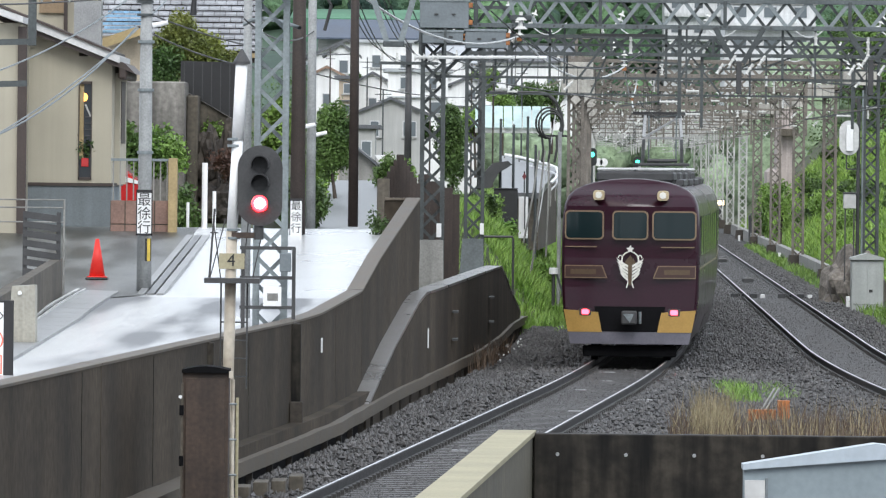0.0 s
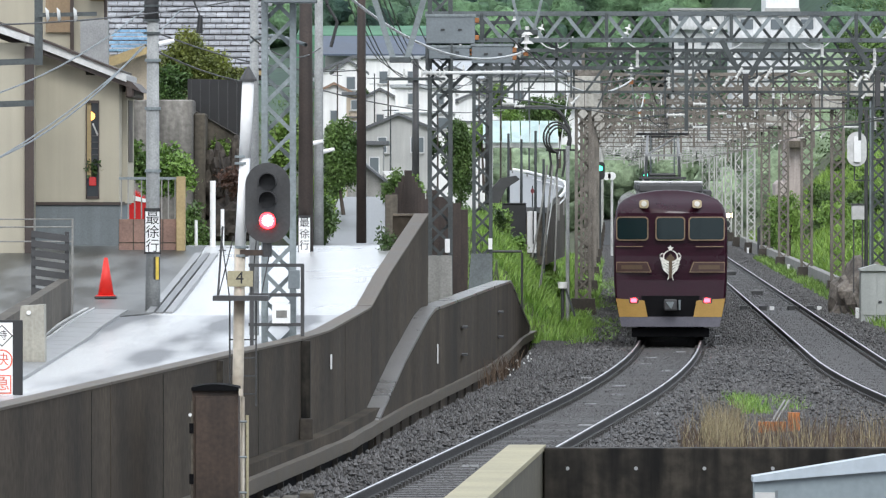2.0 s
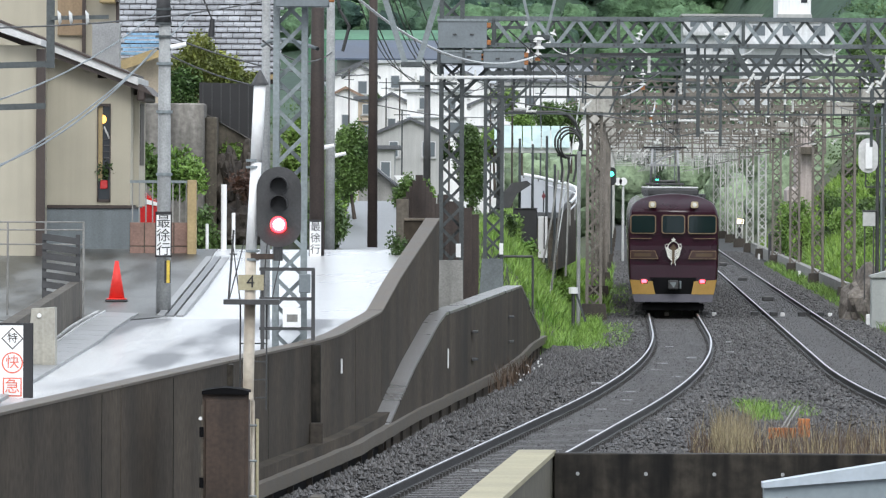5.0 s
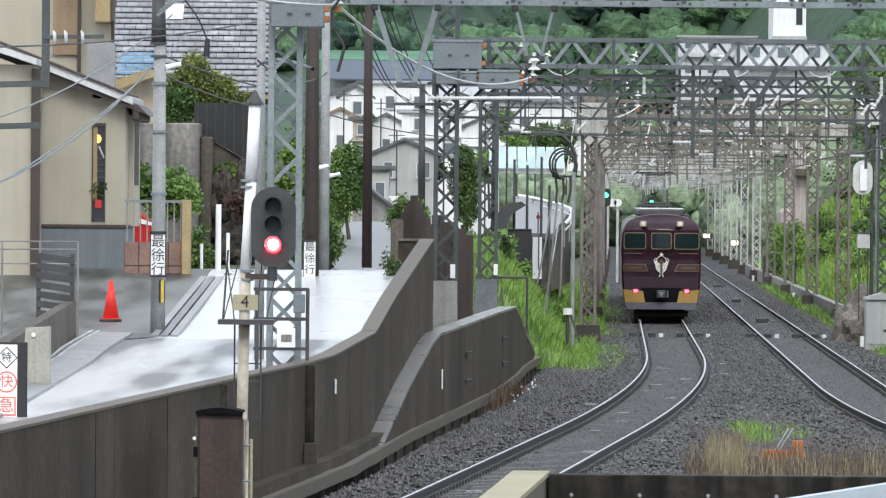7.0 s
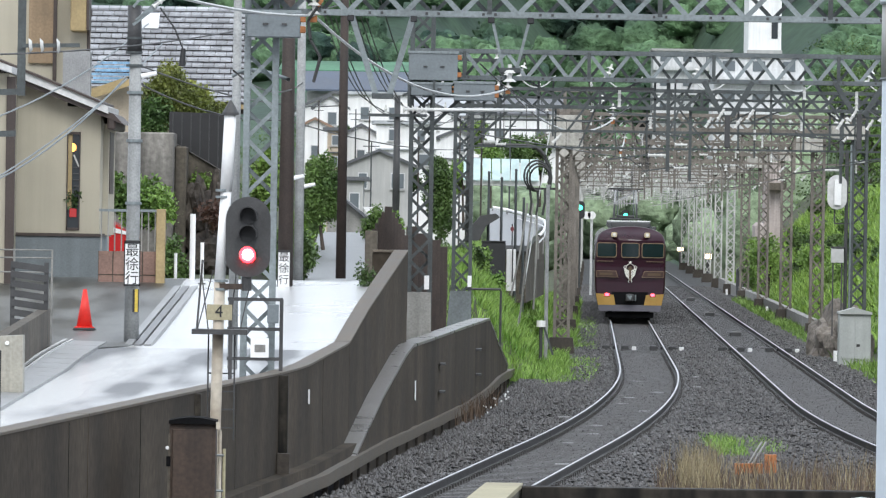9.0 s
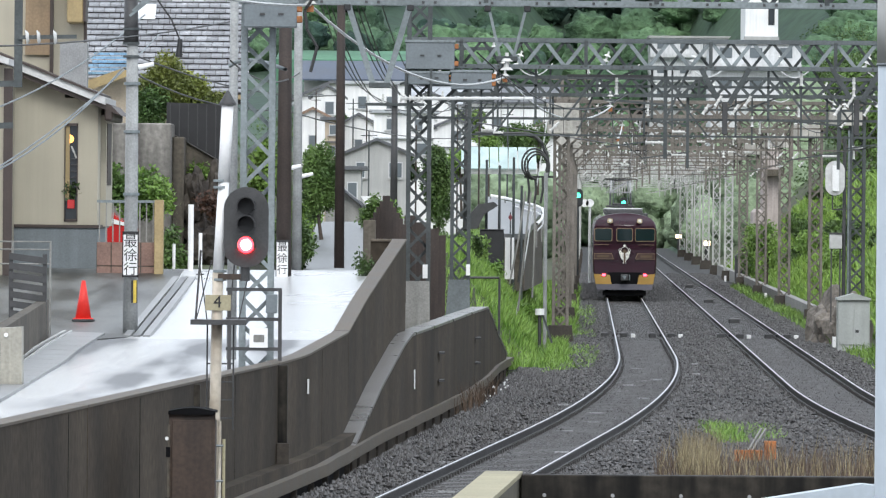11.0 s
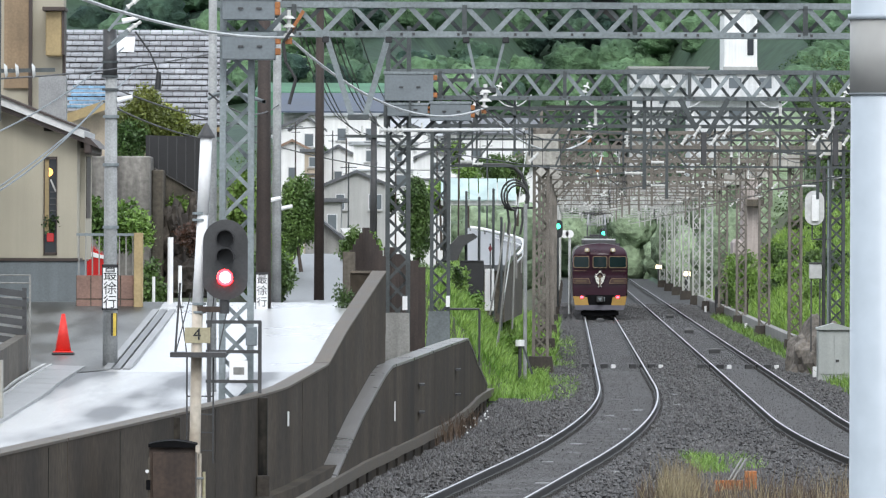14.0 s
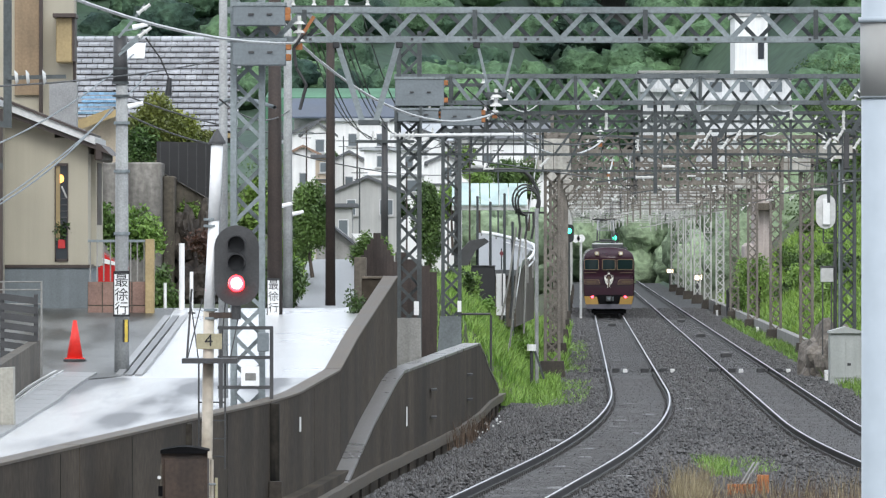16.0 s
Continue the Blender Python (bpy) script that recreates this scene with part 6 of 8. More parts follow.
def beige_house():
    """The beige house with its sloping roof edge and tall narrow window."""
    t = thing("house", "beige rendered house on a blue-grey base", "house")
    d = 152
    xr, xl = -6.82, -8.56
    z0, zm = 2.2, 3.50
    zr_, zl_ = 5.86, 6.53
    wx0, wx1, wz0, wz1 = -7.46, -7.20, 3.59, 5.48
    bm = bmesh.new()
    for a, b, c, e, f, g in ((xl, wx0, zm, zm, None, None), (wx1, xr, zm, zm, None, None)):
        za = zl_ + (zr_ - zl_) * (a - xl) / (xr - xl)
        zb = zl_ + (zr_ - zl_) * (b - xl) / (xr - xl)
        hexa(bm, [(a, d, c), (b, d, e), (b, d + 4, e), (a, d + 4, c), (a, d, za), (b, d, zb), (b, d + 4, zb), (a, d + 4, za)])
    box(bm, wx0, wx1, d, d + 0.3, zm, wz0)
    za = zl_ + (zr_ - zl_) * (wx0 - xl) / (xr - xl)
    box(bm, wx0, wx1, d, d + 0.3, wz1, za - 0.14)
    part("wall", bm, M_BEIGE, t)
    part("side_wall", boxm(xr + 0.003, xr + 0.11, d + 1.2, d + 4, zm, zr_ - 0.2), M_BEIGE, t, "beige return wall")
    part("side_window", boxm(xr + 0.10, xr + 0.125, d + 1.5, d + 3.2, 4.3, 5.5), M_TRIMDK, t, "dark side window")
    part("base_wall", boxm(xl - 0.2, xr + 0.02, d - 0.06, d + 4, z0 - 0.4, zm - 0.03, 0.01), M_HOUSEGREY, t, "blue-grey base")
    part("sill_band", boxm(xl - 0.2, xr + 0.06, d - 0.1, d + 4, zm - 0.03, zm + 0.03), M_TRIMDK, t)
    w = new("window")
    w.parent = t
    part("frame", boxm(wx0, wx0 + 0.02, d - 0.03, d + 0.1, wz0, wz1), M_TRIMDK, w)
    part("frame", boxm(wx1 - 0.02, wx1, d - 0.03, d + 0.1, wz0, wz1), M_TRIMDK, w)
    part("frame", boxm(wx0, wx1, d - 0.03, d + 0.1, wz0, wz0 + 0.05), M_TRIMDK, w)
    part("frame", boxm(wx0, wx1, d - 0.03, d + 0.1, wz1 - 0.05, wz1), M_TRIMDK, w)
    part("pane", boxm(wx0, wx1, d + 0.08, d + 0.095, wz0, wz1), M_GLASSDK, w)
    part("stair_rail", bar(bmesh.new(), (wx0 + 0.13, d + 0.05, wz0 + 1.45), (wx1 - 0.03, d + 0.05, wz0 + 1.22), 0.03), M_WHITEWORN, w, "pale stair rail behind the pane")
    # the lamp's warm light on the reveal comes from the ochre colour
    part("reveal", boxm(wx0 + 0.02, wx0 + 0.10, d + 0.02, d + 0.075, wz0 + 0.4, wz1 - 0.05), M_OCHRE, w, "ochre reveal painted as if lamp-lit")
    for k in range(5):
        part("slat", boxm(wx0 + 0.12, wx1 - 0.03, d + 0.04, d + 0.078, wz0 + 0.72 + 0.12 * k, wz0 + 0.74 + 0.12 * k), M_DARK, w)
    leaves("houseplant", [((wx0 + wx1) / 2, d + 0.05, wz0 + 0.62, 0.11, 0.03, 0.16)], 160, 0.09, M_LEAFMID, 61, w)
    part("lamp", rod(bmesh.new(), (wx0 + 0.09, d + 0.03, wz1 - 0.3), (wx0 + 0.09, d + 0.07, wz1 - 0.3), 0.085, n=16), G_WARM, w, "glowing warm wall lamp")
    part("flower_pot", boxm(wx0 + 0.06, wx1 - 0.06, d + 0.01, d + 0.075, wz0 + 0.25, wz0 + 0.42, 0.01), M_CARRED, w, "red flower pot")
    for (ax, az, bx, bz) in ((-9.75, 7.03, -6.66, 5.83),):
        bm = bmesh.new()
        hexa(bm, [(ax, d - 0.5, az), (bx, d - 0.5, bz), (bx, d + 4.3, bz), (ax, d + 4.3, az), (ax, d - 0.5, az + 0.16), (bx, d - 0.5, bz + 0.14), (bx, d + 4.3, bz + 0.14), (ax, d + 4.3, az + 0.16)])
        part("roof_edge", bm, M_WHITEWORN, t, "pale metal roof edge")
        bm = bmesh.new()
        hexa(bm, [(ax, d - 0.56, az + 0.162), (bx - 0.1, d - 0.56, bz + 0.182), (bx - 0.1, d + 4.3, bz + 0.182), (ax, d + 4.3, az + 0.162), (ax, d - 0.56, az + 0.205), (bx - 0.1, d - 0.56, bz + 0.225), (bx - 0.1, d + 4.3, bz + 0.225), (ax, d + 4.3, az + 0.205)])
        part("roof_sheet", bm, M_TRIMDK, t, "dark roof sheet")
        part("eaves_gutter", boxm(bx - 0.02, bx + 0.14, d - 0.4, d + 4.2, bz - 0.30, bz - 0.02, 0.03), M_TRIMDK, t, "dark box gutter at the eaves")
        bm = bmesh.new()
        hexa(bm, [(ax, d - 0.42, az - 0.12), (bx + 0.3, d - 0.42, bz - 0.2), (bx + 0.3, d + 4, bz - 0.2), (ax, d + 4, az - 0.12), (ax, d - 0.42, az), (bx + 0.1, d - 0.42, bz), (bx + 0.1, d + 4, bz), (ax, d + 4, az)])
        part("soffit", bm, M_TRIMDK, t, "dark brown eaves")
    part("corner_post", boxm(xl - 0.12, xl, d - 0.05, d + 0.2, zm, zl_), M_TRIMDK, t, "dark brown corner strip")
    u = thing("house", "tall beige house with an overhanging upper storey", "house")
    part("wall", boxm(-10.89, -7.36, 158, 158.9, 3.5, 12, 0.02), M_BEIGE, u)
    part("balcony", boxm(-7.68, -7.36, 157.0, 158.0, 7.53, 8.42, 0.02), M_OCHRE, u, "ochre bay front")
    part("bay_roof", boxm(-7.74, -7.28, 156.8, 158.0, 8.42, 8.50, 0.01), M_TRIMDK, u, "dark roof of the bay")
    part("bay_side", boxm(-7.36, -7.31, 157.0, 158.0, 7.56, 8.42), M_TRIMDK, u, "dark bay edge")
    part("tan_panel", boxm(-8.55, -8.06, 157.9, 158.0, 6.9, 12), M_TAN, u, "tan boarded wall")
    part("wall_strip", boxm(-8.06, -7.99, 157.85, 158.0, 6.5, 12), M_TRIMDK, u, "dark brown strip")
    part("downpipe", rod(bmesh.new(), (-7.33, 157.4, 6.3), (-7.33, 157.4, 7.56), 0.035, n=8), M_TRIMDK, u)
    part("lower_block", boxm(-10.91, -8.42, 149, 157, 2.2, 6.54, 0.02), M_BEIGE, u, "beige lower storey")
    bm = bmesh.new()
    ax, az, bx, bz = -10.02, 7.07, -8.35, 6.53
    hexa(bm, [(ax, 148.5, az), (bx, 148.5, bz), (bx, 157, bz), (ax, 157, az), (ax, 148.5, az + 0.14), (bx, 148.5, bz + 0.12), (bx, 157, bz + 0.12), (ax, 157, az + 0.14)])
    part("roof_edge", bm, M_WHITEWORN, u, "pale roof edge")
    part("corner_strip", boxm(-8.46, -8.29, 148.9, 149.05, 2.2, 6.47), M_TRIMDK, u, "dark brown corner strip")
    part("chimney", boxm(-7.78, -7.24, 156.3, 156.9, 6.20, 7.12), M_GUTTER, u, "pale grey sheet-clad block")
    # tiled forecourt wall with railings
    g = thing("forecourt_wall", "brown tiled wall with steel railing", "wall")
    d = 150
    ga, gb, gz0, gz1 = -6.74, -5.62, 2.3, 3.22
    part("core", boxm(ga, gb, d, d + 0.2, gz0 - 0.3, gz1 - 0.01), M_CONCDARK, g)
    n = 4
    for i in range(n):
        for j in range(2):
            wv, hv = (gb - ga) / n, (gz1 - gz0) / 2
            part("tile", boxm(ga + i * wv + 0.01, ga + (i + 1) * wv - 0.01, d - 0.02, d, gz0 + j * hv + 0.01, gz0 + (j + 1) * hv - 0.01, 0.004), M_TILEBROWN, g)
    for i in range(9):
        x = ga + 0.05 + i * (gb - ga - 0.1) / 8
        part("baluster", boxm(x - 0.012, x + 0.012, d + 0.05, d + 0.075, gz1, 3.99), M_CONC, g)
    part("handrail", boxm(ga, gb, d + 0.03, d + 0.09, 3.96, 4.01), M_STEEL, g, "steel handrail")
    part("gate_post", boxm(-5.64, -5.47, 149.8, 150.1, 2.3, 4.02, 0.01), M_OCHRE, g, "ochre gate post")
    c = thing("parked_car", "red parked car behind the railing", "car")
    body = [(0, 0.35), (4.0, 0.35), (4.0, 0.80), (3.75, 0.92), (3.1, 1.38), (1.0, 1.40), (0.35, 0.95), (0, 0.85)]
    cx, cz = -6.57 - 4.0, 3.00 - 0.35
    part("body", prism(bmesh.new(), [(x + cx, z + cz) for x, z in body], 164, 165.6), M_CARRED, c)
    part("side_window", prism(bmesh.new(), [(x + cx, z + cz) for x, z in ((0.6, 0.97), (3.5, 0.97), (3.0, 1.33), (1.05, 1.35))], 163.985, 164.0), M_GLASS, c, "side window")
    part("bonnet_trim", prism(bmesh.new(), [(x + cx, z + cz) for x, z in ((3.2, 0.93), (3.98, 0.80), (3.98, 0.84), (3.3, 1.05))], 163.97, 164.0), M_WHITE, c, "bright white trim")
    for wx in (0.75, 3.2):
        part("wheel", rod(bmesh.new(), (cx + wx, 163.98, cz + 0.3), (cx + wx, 164.2, cz + 0.3), 0.3, n=16), M_BLACK, c)
    lot = boxm(-34, -4.40, 157, 200, 1.0, 2.62)
    solid("garden_terrace", lot, M_EARTH, "earth terrace behind the houses", "terrace", kind="structure")


M_OCHRE = mat("ochre_wood", (0.36, 0.27, 0.135), 0.6, 0.15, 2, 20, 0.08, streak=0.1)
M_TAN = mat("tan_board_wall", (0.26, 0.185, 0.115), 0.7, 0.15, 1.5, 20, 0.08, streak=0.15)
M_CARRED = mat("red_car_paint", (0.55, 0.03, 0.03), 0.2, 0.05, 1, 20, 0)

near_pole()
cone()
street_edge()
beige_house()


# ---- houses further off ----
M_WALLWHITE = mat("white_house_wall", (0.84, 0.84, 0.84), 0.7, 0.07, 0.6, 20, 0.05, streak=0.08)
M_WALLGREY = mat("grey_house_wall", (0.42, 0.42, 0.41), 0.7, 0.1, 0.6, 20, 0.05, streak=0.1)
M_WALLTAN = mat("tan_house_wall", (0.48, 0.40, 0.31), 0.7, 0.1, 0.6, 20, 0.05, streak=0.1)
M_ROOFDK = mat("dark_roof", (0.10, 0.105, 0.115), 0.45, 0.2, 0.8, 12, 0.1)
M_ROOFPALE = mat("pale_roof", (0.40, 0.42, 0.44), 0.4, 0.15, 0.8, 12, 0.1)
# white block walls dulled to suggest haze; also serves for window frames
M_WALLPALE = mat("pale_block_wall", (0.62, 0.63, 0.64), 0.7, 0.1, 0.3, 6, 0.05, streak=0.15)
M_WALLPINK = mat("pale_pink_concrete", (0.46, 0.40, 0.375), 0.8, 0.12, 0.6, 10, 0.1, streak=0.25)
M_TEAL = mat("teal_sheet", (0.44, 0.56, 0.55), 0.65, 0.15, 0.8, 12, 0.05)
M_ROOFTAN = mat("tan_brown_roof", (0.26, 0.17, 0.12), 0.5, 0.2, 0.8, 12, 0.1)
M_FIELD = mat("field_green", (0.085, 0.205, 0.125), 0.9, 0.2, 0.1, 2, 0.2)


def far_house(x, y, z, w, dp, h, wall, roof, label, gable=True, storeys=2, group="hillside houses"):
    t = thing("house", label, "house", at=(x, y, z), group=group)
    r = w * 0.22
    part("wall", prism(bmesh.new(), [(-w / 2, -4), (w / 2, -4), (w / 2, h), (0, h + r - 0.2), (-w / 2, h)], 0, dp) if gable else boxm(-w / 2, w / 2, 0, dp, -4, h, 0.03), wall, t)
    rf = bmesh.new()
    o = 0.45
    if gable:
        e = r * o / (w / 2)
        prism(rf, [(-w / 2 - o, h - e - 0.18), (0, h + r - 0.18), (w / 2 + o, h - e - 0.18), (w / 2 + o, h - e + 0.04), (0, h + r + 0.04), (-w / 2 - o, h - e + 0.04)], -o, dp + o)
    else:
        hexa(rf, [(-w / 2 - o, -o, h - 0.1), (w / 2 + o, -o, h - 0.1), (w / 2 + o, dp + o, h + 1.4), (-w / 2 - o, dp + o, h + 1.4), (-w / 2 - o, -o, h + 0.08), (w / 2 + o, -o, h + 0.08), (w / 2 + o, dp + o, h + 1.6), (-w / 2 - o, dp + o, h + 1.6)])
    part("roof", rf, roof, t)
    n = max(2, int(w / 2.4))
    for s in range(storeys):
        zz = 0.45 + s * h / storeys
        for k in range(n):
            xx = -w / 2 + (k + 0.5) * w / n
            ww = new("window")
            ww.parent = t
            part("frame", boxm(xx - 0.45, xx + 0.45, -0.05, 0.02, zz, zz + 0.8), M_CONC, ww)
            part("pane", boxm(xx - 0.34, xx + 0.34, -0.07, -0.05, zz + 0.08, zz + 0.68), M_GLASSPALE, ww)
        if s:
            part("canopy", boxm(-w / 2 - 0.1, w / 2 + 0.1, -0.9, 0.0, s * h / storeys - 0.12, s * h / storeys), roof, t, "narrow lower eave")
    return t


def tiled_roof(name, x0, x1, y0, z0, y1, z1, nx, ny, material, parent):
    """A pitched roof of single tiles in one mesh, on a board."""
    bm = bmesh.new()
    for j in range(ny):
        a, b = j / ny, (j + 1) / ny
        ya, yb = y0 + (y1 - y0) * a, y0 + (y1 - y0) * b
        za, zb = z0 + (z1 - z0) * a, z0 + (z1 - z0) * b
        for i in range(nx):
            u = x0 + (x1 - x0) * (i + 0.5 * (j % 2)) / nx
            v = u + (x1 - x0) / nx * 0.94
            hexa(bm, [(u, ya, za + 0.06), (v, ya, za + 0.06), (v, yb, zb), (u, yb, zb), (u, ya, za + 0.115), (v, ya, za + 0.115), (v, yb, zb + 0.03), (u, yb, zb + 0.03)])
    ob = part(name, bm, material, parent)
    return tagged(ob, kind="stuff")


def hillside():
    # big grey tiled roof behind the garden
    t = thing("house", "house with a large grey tiled roof", "house")
    d = 205
    x0, x1 = -9.85, -5.46
    z0, z1 = 6.79, 9.43
    part("wall", boxm(x0 + 0.5, x1 - 0.5, d + 1, d + 12, 4, z0 + 0.05), M_WALLTAN, t)
    part("roof_board", prism(bmesh.new(), [(x0, z0 - 0.12), (x1, z0 - 0.12), (x1, z0), (x0, z0)], d, d + 0.3), M_OCHRE, t, "ochre barge board")
    tiled_roof("tiles", x0, x1, d, z0, d + 6, z1, 15, 17, M_ROOFTILE, t)
    sk = bmesh.new()
    hexa(sk, [(-8.40, d + 4.4, 8.83), (-7.90, d + 4.4, 8.83), (-7.90, d + 5.1, 9.13), (-8.40, d + 5.1, 9.13), (-8.40, d + 4.4, 8.95), (-7.90, d + 4.4, 8.95), (-7.90, d + 5.1, 9.25), (-8.40, d + 5.1, 9.25)])
    part("skylight", sk, M_WHITE, t, "bright skylight in the roof")
    under = bmesh.new()
    hexa(under, [(x0, d + 0.3, z0 - 0.25), (x1, d + 0.3, z0 - 0.25), (x1, d + 6, z1 - 0.3), (x0, d + 6, z1 - 0.3), (x0, d + 0.3, z0 - 0.06), (x1, d + 0.3, z0 - 0.06), (x1, d + 6, z1 - 0.08), (x0, d + 6, z1 - 0.08)])
    part("roof_deck", under, M_TRIMDK, t)
    t = thing("house", "low house with a blue tiled roof", "house")
    d = 185
    bx0, bx1 = -8.58, -7.60
    bz0, bz1 = 6.90, 7.50
    part("wall", boxm(bx0, bx1 + 0.4, d + 0.6, d + 6, 3.5, bz0), M_WALLTAN, t)
    tiled_roof("tiles", bx0, bx1, d, bz0, d + 3, bz1, 8, 6, M_ROOFBLUE, t)
    part("barge_board", bar(bmesh.new(), (bx0 - 0.2, d - 0.1, 6.61), (bx1 + 0.2, d - 0.1, 7.11), 0.12, 0.22), M_OCHRE, t)
    # concrete retaining wall with dark fence, garden tree on top
    w = thing("garden_retaining_wall", "stained concrete retaining wall under the garden", "wall")
    d = 172
    part("wall_body", boxm(-7.62, -6.12, d, d + 4, 2.0, 5.70, 0.03), M_STAINED, w)
    part("buttress", boxm(-6.12, -5.86, d + 0.6, d + 4, 2.0, 5.41, 0.03), M_CONCDARK, w)
    part("dark_fence", prism(bmesh.new(), [(-6.30, 5.58), (-4.93, 4.80), (-4.93, 6.15), (-6.30, 6.18)], 174, 174.2), M_BLACK, w, "black sheet fence stepping down")
    for k in range(7):
        xx = -6.22 + 0.2 * k
        part("fence_post", boxm(xx - 0.012, xx + 0.012, 173.97, 174, 5.56 - 0.57 * (xx + 6.3), 6.15), M_DARK, w)
    part("slope_wall", prism(bmesh.new(), [(-6.30, 2.6), (-4.93, 2.6), (-4.93, 4.78), (-6.30, 5.56)], 174.1, 175.8), M_CONCDARK, w, "dark sloping garden wall")
    for k, (xx, yy, zz, rx, rz) in enumerate(((-5.15, 173.3, 3.6, 0.45, 1.15), (-5.62, 173.2, 3.9, 0.35, 0.75), (-5.35, 172.6, 2.9, 0.5, 0.6), (-4.85, 173.4, 3.2, 0.3, 1.0))):
        bm = bmesh.new()
        bmesh.ops.create_icosphere(bm, subdivisions=4, radius=1.0)
        for v in bm.verts:
            v.co *= 1 + 0.35 * noise.noise(v.co * 2.0 + Vector((k, 0, 0))) + 0.18 * noise.noise(v.co * 5.5)
            v.co.x, v.co.y, v.co.z = v.co.x * rx + xx, v.co.y * 0.6 + yy, v.co.z * rz + zz
        part("rock_face", bm, M_ROOT, w, "dark wet rock with roots")
    rt = random.Random(6)
    for k in range(9):
        xx = rt.uniform(-5.75, -4.95)
        pts = [(xx, 172.4, 4.6 - 0.5 * (xx + 5.6)), (xx + rt.uniform(-.2, .2), 172.3, 4.0), (xx + rt.uniform(-.35, .35), 172.3, 3.3), (xx + rt.uniform(-.5, .5), 172.4, 2.7)]
        part("root", tube(bmesh.new(), pts, rt.uniform(0.02, 0.045), 6), M_ROOT, w, "bare root")
    leaves_on = M_GARDEN
    tree(-6.42, 176, 5.57, 1.68, 0.62, 0.72, leaves_on, "clipped olive-green garden tree", 21, 12000, 0.075, 22)
    tree(-6.70, 175.6, 5.57, 1.05, 0.36, 0.52, M_LEAF, "low green garden tree", 22, 6000, 0.075, 14)
    tree(-5.92, 176.5, 5.60, 1.38, 0.50, 0.55, leaves_on, "clipped olive-green garden tree", 35, 8000, 0.075, 16)
    tree(-5.42, 177, 5.65, 0.95, 0.50, 0.38, leaves_on, "low olive-green garden tree", 23, 6000, 0.075, 14)
    shrub(-6.17, 160, 3.82, 0.62, 0.5, M_LEAFLT, "light green shrub above the railing", 24, 3000, 0.10)
    shrub(-6.78, 160, 4.00, 0.38, 0.4, M_LEAF, "green shrub beside the house", 25, 1800, 0.10)
    shrub(-5.59, 158, 2.36, 0.35, 0.7, M_LEAF, "ivy-covered edge by the street", 26, 2500, 0.09)
    shrub(-5.53, 174, 4.25, 0.4, 0.3, M_LEAFLT, "tufts of weeds on the slope", 27, 1500, 0.10)
    shrub(-5.16, 171, 3.57, 0.5, 0.45, M_RUSTLEAF, "reddish-brown shrub on the earth slope", 28, 2000, 0.09)
    shrub(-5.59, 152.5, 2.31, 0.3, 0.2, M_LEAF, "weeds at the foot of the gate post", 29, 1200, 0.07)
    # tree beyond the crest, street trees
    tree(-3.38, 205, 3.35, 2.20, 0.46, 1.10, M_LEAF, "dense green street tree", 31, 13000, 0.085, 22)
    tree(-3.79, 215, 3.47, 1.84, 0.36, 0.92, M_LEAF, "dense green street tree", 32, 8000, 0.085, 16)
    tree(-4.55, 190, 3.80, 1.76, 0.55, 0.88, M_LEAFLT, "light green tree behind the masts", 33, 4000, 0.13, 12)
    tree(-0.42, 250, 2.9, 2.95, 0.46, 1.35, M_LEAFMID, "tall loose green tree between the masts", 34, 9000, 0.10, 18)
    for k, (xx, yy, rr) in enumerate(((-0.75, 236, 0.45), (-0.30, 232, 0.4), (0.15, 236, 0.5), (0.55, 240, 0.42), (-1.1, 240, 0.5), (0.9, 246, 0.4))):
        shrub(xx, yy, 2.45, rr, rr * 0.9, (M_LEAFMID, M_LEAF, M_LEAFLT)[k % 3], "green scrub behind the wing wall", 450 + k, 2600, 0.09)
    # poles behind the crest
    utility_pole(-3.19, 150, 2.6, 9.0, 0.15, M_WOODPOLE, "dark brown utility pole with a slow-driving sign", False)
    utility_pole(-3.10, 158, 2.8, 9.2, 0.10, M_POLE, "slim grey utility pole", False)
    utility_pole(-2.42, 170, 2.9, 9.6, 0.11, M_WOODPOLE, "dark utility pole beyond the crest", True)
    utility_pole(-3.39, 122, 1.5, 9.6, 0.078, M_POLE, "grey pole beside the lattice mast", False)
    utility_pole(-1.77, 240, 3.2, 7.62, 0.12, M_DARK, "dark utility pole among the houses", True)
    utility_pole(0.46, 260, 3.2, 8.02, 0.1, M_DARK, "dark utility pole among the houses", True)
    s = thing("slow_sign", "white slow-driving sign on a pole", "sign")
    xa, za, zb = -3.21, 2.50, 3.28
    part("plate", boxm(xa - 0.12, xa + 0.12, 149.72, 149.74, za, zb), M_WHITE, s)
    for x0, x1, z0, z1 in ((-0.122, 0.122, 0, 0.03), (-0.122, 0.122, 0.74, 0.782), (-0.122, -0.108, 0.03, 0.74), (0.108, 0.122, 0.03, 0.74)):
        part("border", boxm(xa + x0, xa + x1, 149.712, 149.718, za + z0, za + z1), M_BLACK, s)
    for k, ch in enumerate("最徐行"):
        c = bpy.data.curves.new("character", "FONT")
        c.body, c.size, c.align_x, c.align_y, c.extrude = ch, 0.2, "CENTER", "CENTER", 0.002
        c.materials.append(M_BLACK)
        o = new("character", c)
        o.parent = s
        o.matrix_basis = pose(xa, 149.715, zb - 0.14 - 0.215 * k, 90, 0, 0)
    # street beyond, railing piles, dark fence posts by the wall's end
    f = thing("timber_fence", "row of dark weathered timber posts", "fence")
    for k in range(12):
        px = -1.77 + k * 0.07
        top = 4.21 - 0.115 * abs(k - 5.5)
